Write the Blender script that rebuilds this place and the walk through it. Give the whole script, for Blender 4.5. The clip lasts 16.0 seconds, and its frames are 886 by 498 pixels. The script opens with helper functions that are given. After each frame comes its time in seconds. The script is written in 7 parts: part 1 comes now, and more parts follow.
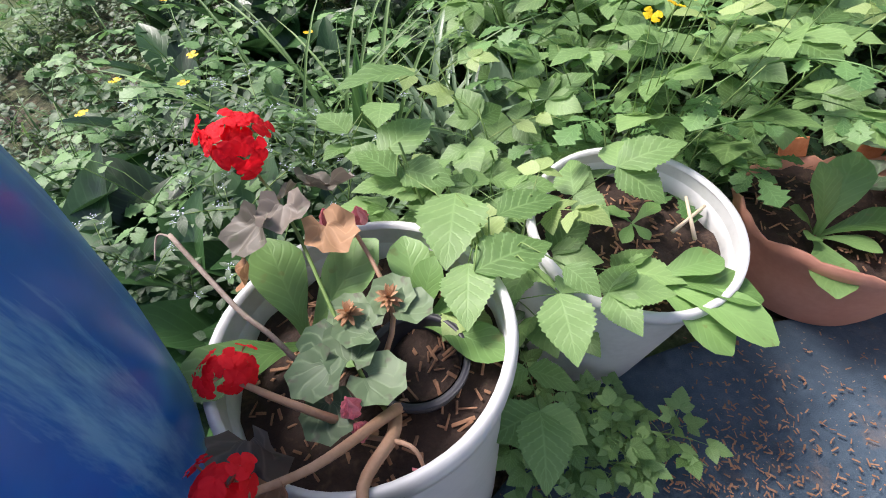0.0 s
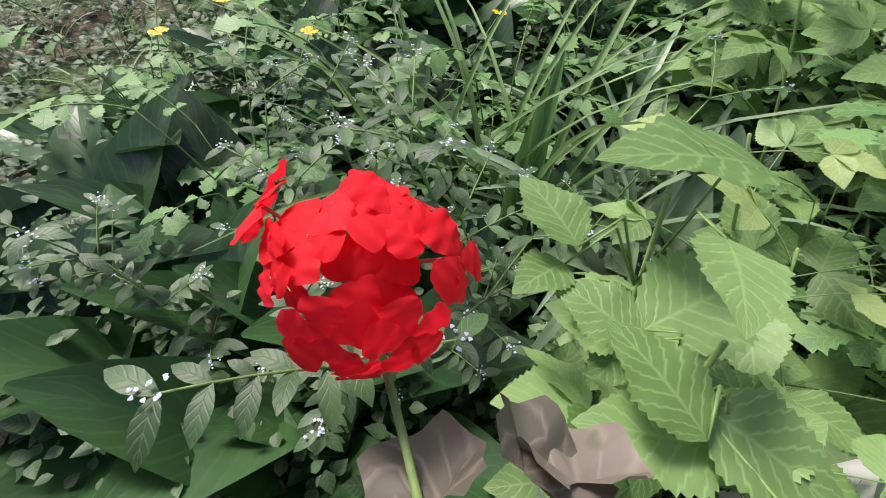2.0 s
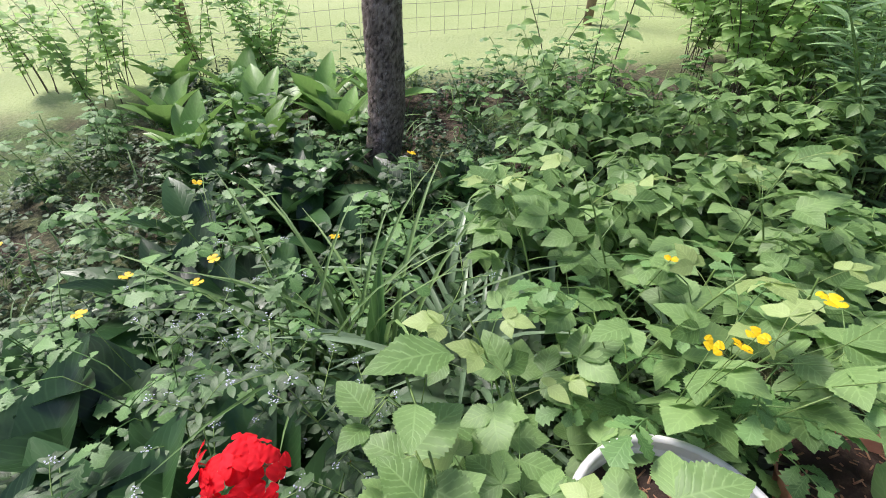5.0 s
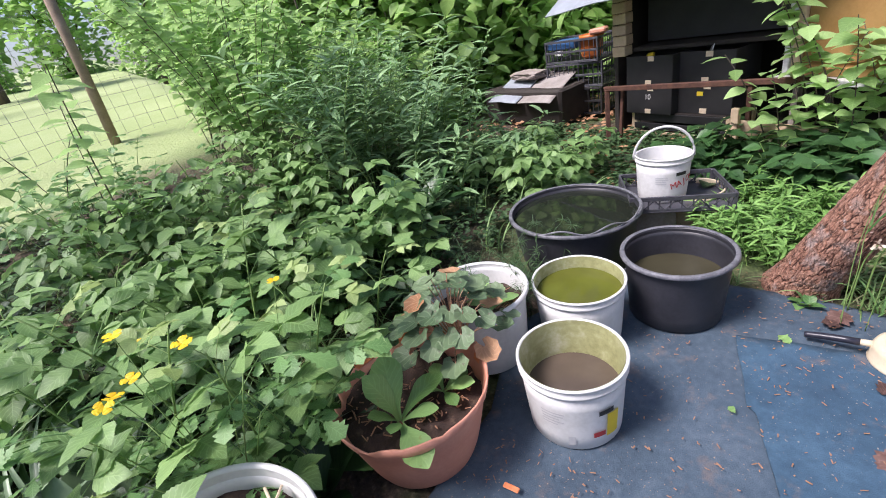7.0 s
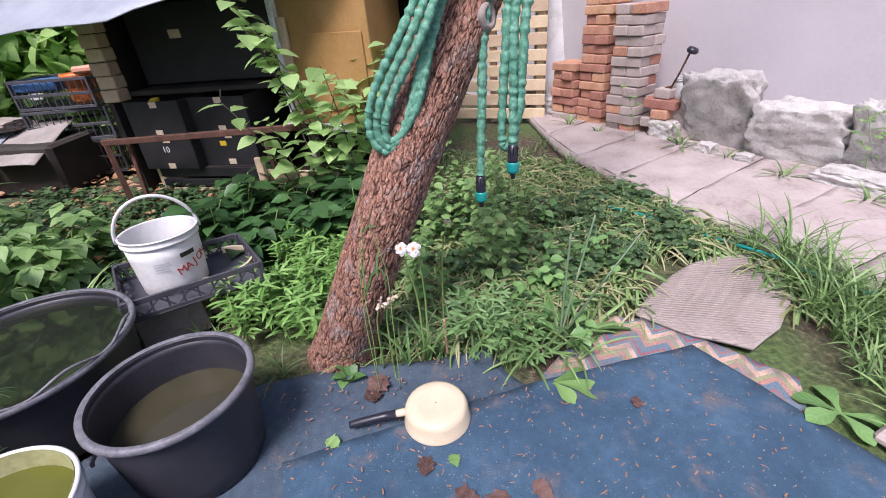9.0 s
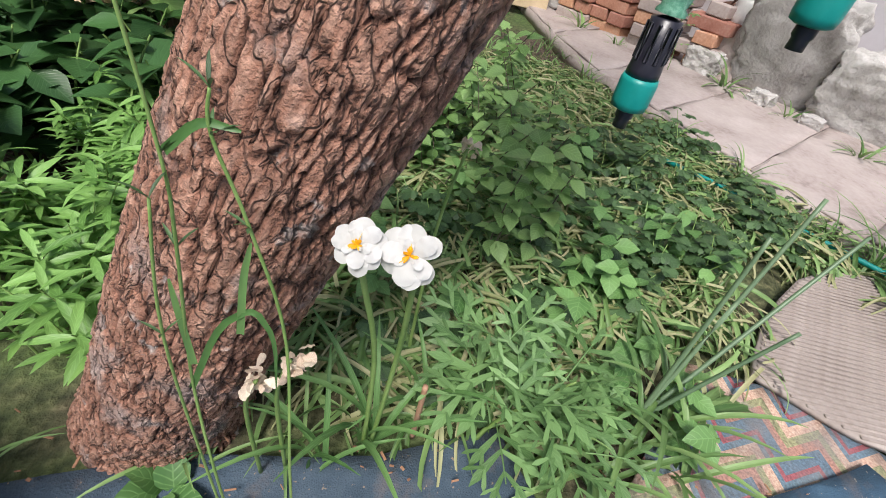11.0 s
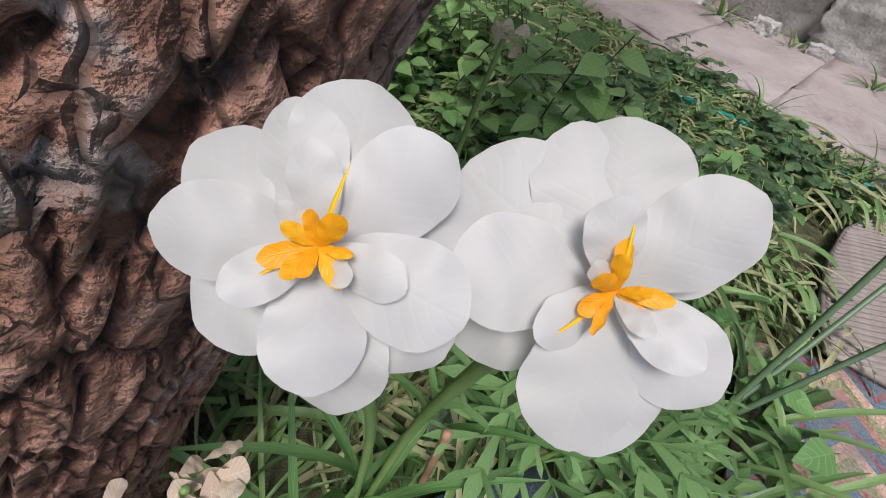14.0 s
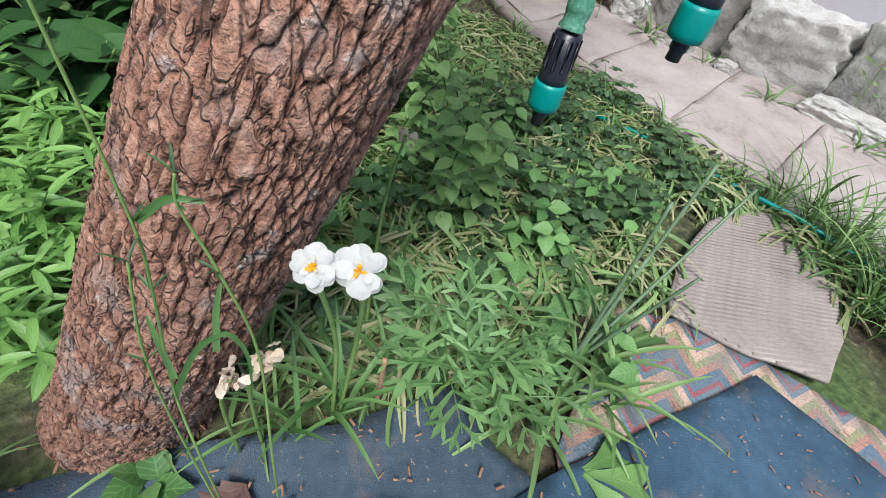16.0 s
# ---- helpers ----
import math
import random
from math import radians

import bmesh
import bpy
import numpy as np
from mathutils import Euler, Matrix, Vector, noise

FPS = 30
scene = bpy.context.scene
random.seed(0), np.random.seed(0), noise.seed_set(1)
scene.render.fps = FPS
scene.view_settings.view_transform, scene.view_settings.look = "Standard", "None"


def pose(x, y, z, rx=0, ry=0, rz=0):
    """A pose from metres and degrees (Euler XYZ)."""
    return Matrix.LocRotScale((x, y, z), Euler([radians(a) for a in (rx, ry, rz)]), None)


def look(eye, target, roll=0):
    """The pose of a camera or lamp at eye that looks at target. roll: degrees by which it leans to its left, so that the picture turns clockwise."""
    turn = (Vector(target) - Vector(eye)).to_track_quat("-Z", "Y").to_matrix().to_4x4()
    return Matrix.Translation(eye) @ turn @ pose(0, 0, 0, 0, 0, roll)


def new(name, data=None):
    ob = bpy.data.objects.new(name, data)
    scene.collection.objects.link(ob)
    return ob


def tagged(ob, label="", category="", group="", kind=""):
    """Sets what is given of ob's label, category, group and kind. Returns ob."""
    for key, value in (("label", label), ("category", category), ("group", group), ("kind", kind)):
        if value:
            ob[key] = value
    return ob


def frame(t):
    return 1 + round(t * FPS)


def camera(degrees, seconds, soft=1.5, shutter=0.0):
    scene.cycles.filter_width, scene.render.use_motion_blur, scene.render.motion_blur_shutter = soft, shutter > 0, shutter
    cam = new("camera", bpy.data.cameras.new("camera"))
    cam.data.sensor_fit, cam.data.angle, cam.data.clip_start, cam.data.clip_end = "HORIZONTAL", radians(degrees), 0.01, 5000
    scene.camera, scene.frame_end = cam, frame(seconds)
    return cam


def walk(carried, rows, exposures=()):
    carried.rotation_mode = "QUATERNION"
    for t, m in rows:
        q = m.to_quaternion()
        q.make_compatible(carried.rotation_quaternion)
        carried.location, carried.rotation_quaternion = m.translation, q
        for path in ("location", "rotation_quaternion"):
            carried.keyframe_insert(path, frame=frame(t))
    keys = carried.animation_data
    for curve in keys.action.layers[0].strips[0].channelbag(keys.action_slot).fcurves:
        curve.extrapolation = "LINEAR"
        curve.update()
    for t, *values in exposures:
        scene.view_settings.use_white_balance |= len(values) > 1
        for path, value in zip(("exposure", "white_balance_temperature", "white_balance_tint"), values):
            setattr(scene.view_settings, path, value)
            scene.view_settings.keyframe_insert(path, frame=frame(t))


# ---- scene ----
cam = camera(90.4, 16.0, 1.0)
PATH = [
    (0, (0.196, -0.09, 0.985), (-0.15, 1.223, -0.484), -7.2),
    (0.5, (0.173, 0.001, 1.01), (-0.215, 1.4, -0.365), 1.7),
    (1, (0.056, 0.115, 0.963), (-0.395, 1.505, -0.403), 10.8),
    (1.5, (-0.045, 0.199, 0.887), (-0.599, 1.502, -0.526), 7.7),
    (2, (-0.097, 0.253, 0.828), (-0.672, 1.48, -0.642), 5.7),
    (2.5, (-0.124, 0.271, 0.803), (-0.685, 1.469, -0.697), 5.3),
    (3, (-0.13, 0.271, 0.809), (-0.691, 1.441, -0.713), 5.8),
    (3.5, (-0.069, 0.278, 0.904), (-0.635, 1.434, -0.626), 5.0),
    (3.7, (-0.043, 0.278, 0.958), (-0.61, 1.465, -0.549), 4.3),
    (5.8, (0.238, 0.009, 1.164), (0.198, 1.825, 0.325), -5.1),
    (6, (0.295, -0.007, 1.159), (0.339, 1.811, 0.327), -6.9),
    (6.5, (0.45, -0.085, 1.158), (0.821, 1.693, 0.321), -9.9),
    (7, (0.575, -0.161, 1.153), (1.494, 1.37, 0.252), -12.6),
    (7.5, (0.716, -0.147, 1.122), (2.044, 0.967, 0.125), -9.0),
    (8, (0.88, -0.138, 1.089), (2.462, 0.456, 0.019), -5.0),
    (8.5, (1.08, -0.206, 1.052), (2.764, 0.095, 0.015), -5.1),
    (8.7, (1.15, -0.233, 1.042), (2.883, 0.009, 0.075), -5.2),
    (10.8, (1.992, -0.022, 0.727), (3.518, -0.139, -0.56), 9.2),
    (11, (2.049, -0.017, 0.656), (3.568, -0.194, -0.633), 12.8),
    (11.5, (2.114, -0.009, 0.557), (3.599, -0.195, -0.77), 13.2),
    (12, (2.158, 0.001, 0.528), (3.59, -0.228, -0.85), 14.8),
    (12.5, (2.187, 0.006, 0.515), (3.594, -0.269, -0.879), 15.9),
    (13, (2.209, 0.011, 0.513), (3.615, -0.284, -0.879), 15.2),
    (13.5, (2.22, 0.007, 0.509), (3.62, -0.315, -0.882), 14.8),
    (14, (2.225, 0.007, 0.506), (3.614, -0.332, -0.893), 14.9),
    (14.5, (2.22, 0.002, 0.509), (3.584, -0.368, -0.906), 15.7),
    (15, (2.19, 0.002, 0.55), (3.543, -0.402, -0.866), 16.4),
    (15.5, (2.131, -0.005, 0.616), (3.485, -0.418, -0.797), 15.4),
    (16, (2.041, -0.013, 0.721), (3.402, -0.431, -0.684), 15.1),
]
walk(cam, [(t, look(e, g, r)) for t, e, g, r in PATH], [(0.0, 0.85, 6400, 17), (1.2, 0.66, 6600, 17), (3.5, 0.68, 6500, 18), (6.0, 0.72, 6300, 17), (7.0, 0.8, 6200, 21), (8.5, 0.68, 6050, 27), (11.0, 0.5, 6400, 12), (12.5, 0.34, 6350, 13), (13.5, 0.02, 6250, 15), (14.4, -0.02, 6200, 15), (15.2, 0.22, 6150, 10), (16.0, 0.44, 6000, 8)])

# ---- light ----
world = bpy.data.worlds.new("sky")
scene.world = world
world.use_nodes = True
wn = world.node_tree.nodes
sky = wn.new("ShaderNodeTexSky")
sky.sky_type = "NISHITA"
sky.sun_disc = False
sky.sun_elevation, sky.sun_rotation = radians(57), radians(286)
sky.air_density, sky.dust_density, sky.ozone_density = 1.0, 3.0, 1.0
world.node_tree.links.new(sky.outputs[0], wn["Background"].inputs[0])
wn["Background"].inputs[1].default_value = 0.105
sun_data = bpy.data.lights.new("sun", "SUN")
sun_data.energy, sun_data.angle, sun_data.color = 3.2, radians(18), (1.0, 0.96, 0.9)
sun = new("sun", sun_data)
sun.matrix_world = look((-8.5, 2.5, 14), (0, 0, 0))


# ---- materials ----
def material(name, rough=0.6, metal=0.0):
    m = bpy.data.materials.new(name)
    m.use_nodes = True
    b = m.node_tree.nodes["Principled BSDF"]
    b.inputs["Roughness"].default_value = rough
    b.inputs["Metallic"].default_value = metal
    return m, m.node_tree, b


def ramp(nt, fac, stops):
    r = nt.nodes.new("ShaderNodeValToRGB")
    while len(r.color_ramp.elements) < len(stops):
        r.color_ramp.elements.new(0.5)
    for e, (p, c) in zip(r.color_ramp.elements, stops):
        e.position, e.color = p, (*c, 1)
    nt.links.new(fac, r.inputs[0])
    return r.outputs[0]


def noise_tex(nt, scale, detail=4, vec=None, rough=0.55):
    n = nt.nodes.new("ShaderNodeTexNoise")
    n.inputs["Scale"].default_value, n.inputs["Detail"].default_value = scale, detail
    n.inputs["Roughness"].default_value = rough
    nt.links.new(vec or coords(nt), n.inputs["Vector"])
    return n.outputs["Fac"]


def coords(nt, which="Object"):
    c = nt.nodes.new("ShaderNodeTexCoord")
    return c.outputs[which]


def world_coords(nt):
    return nt.nodes.new("ShaderNodeNewGeometry").outputs["Position"]


def mixed(nt, fac, a, b, mode="MIX"):
    n = nt.nodes.new("ShaderNodeMix")
    n.data_type, n.blend_type = "RGBA", mode
    for s, v in ((0, fac), (6, a), (7, b)):
        if isinstance(v, (int, float)):
            n.inputs[s].default_value = v
        elif isinstance(v, tuple):
            n.inputs[s].default_value = (*v, 1)
        else:
            nt.links.new(v, n.inputs[s])
    return n.outputs[2]


def calc(nt, op, a, b=0.0, c=0.0):
    n = nt.nodes.new("ShaderNodeMath")
    n.operation = op
    for s, v in enumerate((a, b, c)):
        if isinstance(v, (int, float)):
            n.inputs[s].default_value = v
        else:
            nt.links.new(v, n.inputs[s])
    return n.outputs[0]


def bumped(nt, bsdf, height, strength=0.4, dist=0.002):
    n = nt.nodes.new("ShaderNodeBump")
    n.inputs["Strength"].default_value, n.inputs["Distance"].default_value = strength, dist
    nt.links.new(height, n.inputs["Height"])
    nt.links.new(n.outputs[0], bsdf.inputs["Normal"])


def surface(name, stops, scale=8, fine=90, rough=0.7, metal=0.0, bump=0.4, dist=0.002, by_object=0.0, where=False, tint=None):
    """A surface with colour at two scales and fine relief."""
    m, nt, b = material(name, rough, metal)
    vec = world_coords(nt) if where else coords(nt)
    big, small = noise_tex(nt, scale, 5, vec), noise_tex(nt, fine, 4, vec)
    f = calc(nt, "ADD", calc(nt, "MULTIPLY", big, 0.65), calc(nt, "MULTIPLY", small, 0.35))
    col = ramp(nt, f, stops)
    if by_object:
        o = nt.nodes.new("ShaderNodeObjectInfo")
        h = nt.nodes.new("ShaderNodeHueSaturation")
        nt.links.new(col, h.inputs["Color"])
        nt.links.new(calc(nt, "MULTIPLY_ADD", o.outputs["Random"], by_object, 1 - by_object / 2), h.inputs["Value"])
        nt.links.new(calc(nt, "MULTIPLY_ADD", o.outputs["Random"], 0.02 if tint is None else tint, 0.49), h.inputs["Hue"])
        col = h.outputs[0]
    nt.links.new(col, b.inputs["Base Color"])
    nt.links.new(calc(nt, "MULTIPLY_ADD", small, 0.3, rough - 0.15), b.inputs["Roughness"])
    bumped(nt, b, f, bump, dist)
    return m


def foliage(name, dark, light, rough=0.45, veins=8, vein_gain=0.5, through_gain=0.3, relief=0.22, spots=0.0, spot_colour=(0.3, 0.2, 0.08)):
    """A leaf: veins along its own length, colour that differs leaf by leaf, light that comes through."""
    m, nt, b = material(name, rough)
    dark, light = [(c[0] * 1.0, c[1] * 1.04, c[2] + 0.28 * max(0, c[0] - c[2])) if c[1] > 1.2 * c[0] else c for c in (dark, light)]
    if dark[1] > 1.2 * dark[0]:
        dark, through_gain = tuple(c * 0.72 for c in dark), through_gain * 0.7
    g = nt.nodes.new("ShaderNodeNewGeometry")
    o = nt.nodes.new("ShaderNodeObjectInfo")
    rnd = calc(nt, "FRACT", calc(nt, "ADD", g.outputs["Random Per Island"], o.outputs["Random"]))
    uv = nt.nodes.new("ShaderNodeSeparateXYZ")
    nt.links.new(coords(nt, "UV"), uv.inputs[0])
    across = calc(nt, "ABSOLUTE", calc(nt, "SUBTRACT", uv.outputs[0], 0.5))
    line = calc(nt, "FRACT", calc(nt, "MULTIPLY", calc(nt, "SUBTRACT", uv.outputs[1], calc(nt, "MULTIPLY", across, 0.55)), veins))
    side = calc(nt, "ABSOLUTE", calc(nt, "SUBTRACT", line, 0.5))
    side = calc(nt, "SMOOTH_MIN", calc(nt, "MULTIPLY", side, 6.0), 1.0, 0.3)
    mid = calc(nt, "SMOOTH_MIN", calc(nt, "MULTIPLY", across, 26.0), 1.0, 0.2)
    vein = calc(nt, "MULTIPLY", side, mid)
    blotch = noise_tex(nt, 60, 3)
    f = calc(nt, "ADD", calc(nt, "MULTIPLY", rnd, 0.7), calc(nt, "MULTIPLY", blotch, 0.3))
    col = ramp(nt, f, [(0.15, dark), (0.85, light)])
    pale = tuple(min(1, c * 1.5 + 0.03) for c in light)
    col = mixed(nt, calc(nt, "MULTIPLY", calc(nt, "SUBTRACT", 1.0, vein), vein_gain), col, pale)
    if spots:
        s = noise_tex(nt, 35, 2)
        col = mixed(nt, ramp(nt, s, [(0.62, (0, 0, 0)), (0.68, (spots, spots, spots))]), col, spot_colour)
    nt.links.new(col, b.inputs["Base Color"])
    bumped(nt, b, calc(nt, "ADD", vein, calc(nt, "MULTIPLY", blotch, 0.4)), relief, 0.0015)
    t = nt.nodes.new("ShaderNodeBsdfTranslucent")
    nt.links.new(mixed(nt, 0.5, col, tuple(min(1, c * 1.6) for c in light)), t.inputs[0])
    x = nt.nodes.new("ShaderNodeMixShader")
    x.inputs[0].default_value = through_gain
    nt.links.new(b.outputs[0], x.inputs[1])
    nt.links.new(t.outputs[0], x.inputs[2])
    nt.links.new(x.outputs[0], nt.nodes["Material Output"].inputs[0])
    return m


RASP = foliage("raspberry leaf", (0.13, 0.245, 0.045), (0.27, 0.41, 0.11), 0.5, 8, 0.28, 0.42)
YOUNG = foliage("young raspberry leaf", (0.29, 0.39, 0.07), (0.41, 0.51, 0.13), 0.5, 8, 0.25, 0.45)
CELAN = foliage("celandine leaf", (0.085, 0.205, 0.045), (0.19, 0.34, 0.085), 0.5, 6, 0.3, 0.32)
WEED = foliage("small weed leaf", (0.033, 0.078, 0.024), (0.085, 0.155, 0.05), 0.5, 5, 0.3, 0.28)
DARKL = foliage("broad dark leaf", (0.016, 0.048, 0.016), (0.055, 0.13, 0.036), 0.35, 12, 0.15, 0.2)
STRAP = foliage("strap leaf", (0.10, 0.18, 0.09), (0.24, 0.33, 0.19), 0.4, 2, 0.15, 0.2)
GRASS = foliage("grass blade", (0.07, 0.16, 0.028), (0.24, 0.36, 0.09), 0.5, 2, 0.1, 0.25)
HAY = foliage("cut grass", (0.19, 0.22, 0.08), (0.42, 0.41, 0.23), 0.6, 2, 0.1, 0.2)
WILLOW = foliage("narrow leaf", (0.15, 0.27, 0.10), (0.30, 0.45, 0.19), 0.5, 6, 0.3, 0.28)
SHRUB = foliage("shrub leaf", (0.22, 0.37, 0.07), (0.42, 0.58, 0.18), 0.5, 7, 0.2, 0.62)
FARLEAF = foliage("far leaf", (0.18, 0.32, 0.04), (0.42, 0.60, 0.13), 0.6, 4, 0.1, 0.65)
LANCE = foliage("rosette leaf", (0.15, 0.29, 0.05), (0.26, 0.42, 0.10), 0.45, 9, 0.14, 0.3, spots=0.5, spot_colour=(0.2, 0.2, 0.06))
MUG = foliage("mugwort leaf", (0.10, 0.205, 0.05), (0.20, 0.335, 0.10), 0.5, 6, 0.2, 0.28)
GERA = foliage("geranium leaf", (0.07, 0.13, 0.06), (0.16, 0.22, 0.10), 0.55, 5, 0.35, 0.15, spots=0.7, spot_colour=(0.10, 0.06, 0.06))
GERP = foliage("reddened geranium leaf", (0.10, 0.095, 0.07), (0.21, 0.175, 0.145), 0.55, 5, 0.4, 0.15, spots=0.6, spot_colour=(0.10, 0.12, 0.06))
DRY = foliage("dry leaf", (0.30, 0.14, 0.06), (0.50, 0.30, 0.17), 0.7, 6, 0.3, 0.15)
BROWNL = foliage("brown fallen leaf", (0.05, 0.024, 0.02), (0.14, 0.075, 0.06), 0.7, 6, 0.3, 0.05)
RED = foliage("red petal", (0.84, 0.005, 0.014), (0.95, 0.014, 0.03), 0.8, 9, 0.02, 0.4, 0.05)
PINK = foliage("faded pink petal", (0.72, 0.16, 0.22), (0.80, 0.30, 0.33), 0.6, 7, 0.2, 0.2)
YELLOW = foliage("yellow petal", (0.80, 0.46, 0.0), (0.85, 0.60, 0.01), 0.5, 7, 0.1, 0.2)
WHITEP = foliage("white petal", (0.60, 0.595, 0.57), (0.68, 0.675, 0.66), 0.5, 9, 0.03, 0.4, 0.06)
ORANGE = foliage("orange corona", (0.85, 0.32, 0.0), (0.88, 0.45, 0.01), 0.5, 7, 0.1, 0.2)
CREAMP = foliage("withered petal", (0.55, 0.40, 0.30), (0.78, 0.66, 0.52), 0.7, 8, 0.3, 0.2)
BLUEP = foliage("pale blue petal", (0.42, 0.45, 0.62), (0.60, 0.63, 0.75), 0.5, 4, 0.1, 0.2)
STEM = surface("green stem", [(0.3, (0.12, 0.22, 0.05)), (0.7, (0.26, 0.38, 0.12))], 20, 200, 0.5)
REDSTEM = surface("reddish stem", [(0.3, (0.30, 0.16, 0.09)), (0.7, (0.48, 0.30, 0.20))], 30, 200, 0.6)
TWIG = surface("dry twig", [(0.3, (0.22, 0.15, 0.11)), (0.7, (0.48, 0.40, 0.34))], 40, 300, 0.8, bump=0.7)
BRANCH = surface("branch bark", [(0.3, (0.06, 0.045, 0.035)), (0.7, (0.16, 0.13, 0.10))], 20, 150, 0.85, bump=0.8)
SOIL = surface("potting soil", [(0.3, (0.018, 0.011, 0.008)), (0.55, (0.05, 0.03, 0.022)), (0.75, (0.14, 0.09, 0.06))], 25, 160, 0.95, bump=1.0, dist=0.008)
WHITEPL = surface("white plastic", [(0.25, (0.50, 0.50, 0.48)), (0.5, (0.67, 0.67, 0.66)), (0.8, (0.74, 0.74, 0.73))], 5, 60, 0.4, bump=0.1)
ALGAE = surface("algae film on plastic", [(0.3, (0.20, 0.20, 0.08)), (0.5, (0.36, 0.36, 0.18)), (0.75, (0.62, 0.62, 0.48))], 9, 60, 0.5, bump=0.2)
BLACKPL = surface("black rubber plastic", [(0.3, (0.014, 0.014, 0.018)), (0.7, (0.045, 0.045, 0.055))], 6, 80, 0.45, bump=0.2)
SCUFF = surface("scuffed rim", [(0.3, (0.05, 0.05, 0.06)), (0.6, (0.18, 0.18, 0.20)), (0.8, (0.42, 0.42, 0.45))], 30, 150, 0.5, bump=0.4)
TERRA = surface("terracotta plastic", [(0.3, (0.52, 0.20, 0.13)), (0.7, (0.68, 0.34, 0.24))], 7, 70, 0.6, bump=0.3)
TERRABR = surface("broken orange edge", [(0.3, (0.60, 0.16, 0.05)), (0.7, (0.78, 0.30, 0.14))], 30, 120, 0.7)
CREAM = surface("cream enamel", [(0.3, (0.56, 0.46, 0.31)), (0.7, (0.66, 0.57, 0.42))], 10, 90, 0.35, bump=0.1)
NAVY = surface("dark handle", [(0.3, (0.012, 0.012, 0.02)), (0.7, (0.03, 0.03, 0.045))], 20, 150, 0.35)
RUST = surface("rusty steel", [(0.3, (0.05, 0.025, 0.02)), (0.7, (0.16, 0.075, 0.05))], 25, 200, 0.8, 0.3, bump=0.6)
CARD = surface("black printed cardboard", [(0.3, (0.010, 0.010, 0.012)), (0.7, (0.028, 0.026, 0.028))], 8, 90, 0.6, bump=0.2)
SHADEDIN = surface("board coloured dark for shade", [(0.3, (0.02, 0.016, 0.014)), (0.7, (0.05, 0.04, 0.035))], 6, 70, 0.8)
PALE = surface("pale paper tape", [(0.3, (0.60, 0.46, 0.32)), (0.7, (0.74, 0.62, 0.47))], 30, 150, 0.8)
PINE = surface("bare pine board", [(0.3, (0.50, 0.36, 0.22)), (0.7, (0.68, 0.54, 0.37))], 6, 60, 0.7, by_object=0.25)
OLDWOOD = surface("weathered grey board", [(0.3, (0.20, 0.16, 0.14)), (0.7, (0.40, 0.35, 0.32))], 8, 90, 0.85, bump=0.6)
OCHRE = surface("ochre painted board", [(0.3, (0.28, 0.15, 0.045)), (0.7, (0.42, 0.25, 0.09))], 6, 60, 0.6)
WHITEPAINT = surface("old white paint", [(0.25, (0.45, 0.44, 0.42)), (0.5, (0.76, 0.76, 0.75)), (0.8, (0.84, 0.84, 0.84))], 7, 70, 0.6)
SHEET = surface("grey roofing sheet", [(0.3, (0.22, 0.24, 0.28)), (0.7, (0.36, 0.39, 0.44))], 5, 60, 0.5, bump=0.2)
SHEETB = surface("stained fibre sheet", [(0.3, (0.20, 0.17, 0.155)), (0.7, (0.36, 0.33, 0.31))], 8, 70, 0.8)
STONE = surface("pale concrete lump", [(0.3, (0.26, 0.245, 0.225)), (0.5, (0.46, 0.44, 0.42)), (0.78, (0.64, 0.62, 0.60))], 11, 90, 0.95, bump=1.0, dist=0.01, by_object=0.2)
CONC = surface("path concrete", [(0.25, (0.20, 0.155, 0.14)), (0.45, (0.38, 0.32, 0.30)), (0.75, (0.50, 0.44, 0.42))], 4.5, 50, 0.9, bump=0.7, dist=0.005, where=True)
PLASTER = surface("lilac grey plaster wall", [(0.25, (0.46, 0.43, 0.45)), (0.5, (0.53, 0.50, 0.52)), (0.8, (0.58, 0.55, 0.57))], 2, 40, 0.9, bump=0.5, dist=0.004)
BRICKM = surface("salvaged brick", [(0.25, (0.28, 0.11, 0.07)), (0.5, (0.46, 0.22, 0.15)), (0.8, (0.60, 0.38, 0.30))], 10, 80, 0.9, bump=0.8, dist=0.004, by_object=0.5, tint=0.03)
BRICKG = surface("greyed brick", [(0.25, (0.26, 0.20, 0.18)), (0.5, (0.42, 0.35, 0.32)), (0.8, (0.52, 0.46, 0.43))], 10, 80, 0.9, bump=0.8, dist=0.004, by_object=0.35)
HOSEG = surface("green fabric hose", [(0.3, (0.025, 0.12, 0.075)), (0.5, (0.09, 0.27, 0.18)), (0.72, (0.26, 0.48, 0.37))], 90, 400, 0.7, bump=0.6)
TEAL = surface("teal plastic", [(0.3, (0.0, 0.20, 0.18)), (0.7, (0.01, 0.30, 0.27))], 20, 100, 0.4, bump=0.1)
BLUECR = surface("blue plastic", [(0.3, (0.02, 0.08, 0.22)), (0.7, (0.06, 0.18, 0.42))], 8, 60, 0.45)
ORANGEPL = surface("orange plastic", [(0.3, (0.55, 0.12, 0.02)), (0.7, (0.68, 0.20, 0.04))], 8, 60, 0.45)
GREYPL = surface("charcoal crate plastic", [(0.3, (0.035, 0.035, 0.045)), (0.7, (0.085, 0.085, 0.10))], 9, 80, 0.5)
WIRE = surface("galvanised wire", [(0.3, (0.16, 0.15, 0.13)), (0.7, (0.30, 0.29, 0.27))], 20, 100, 0.5, 0.6)
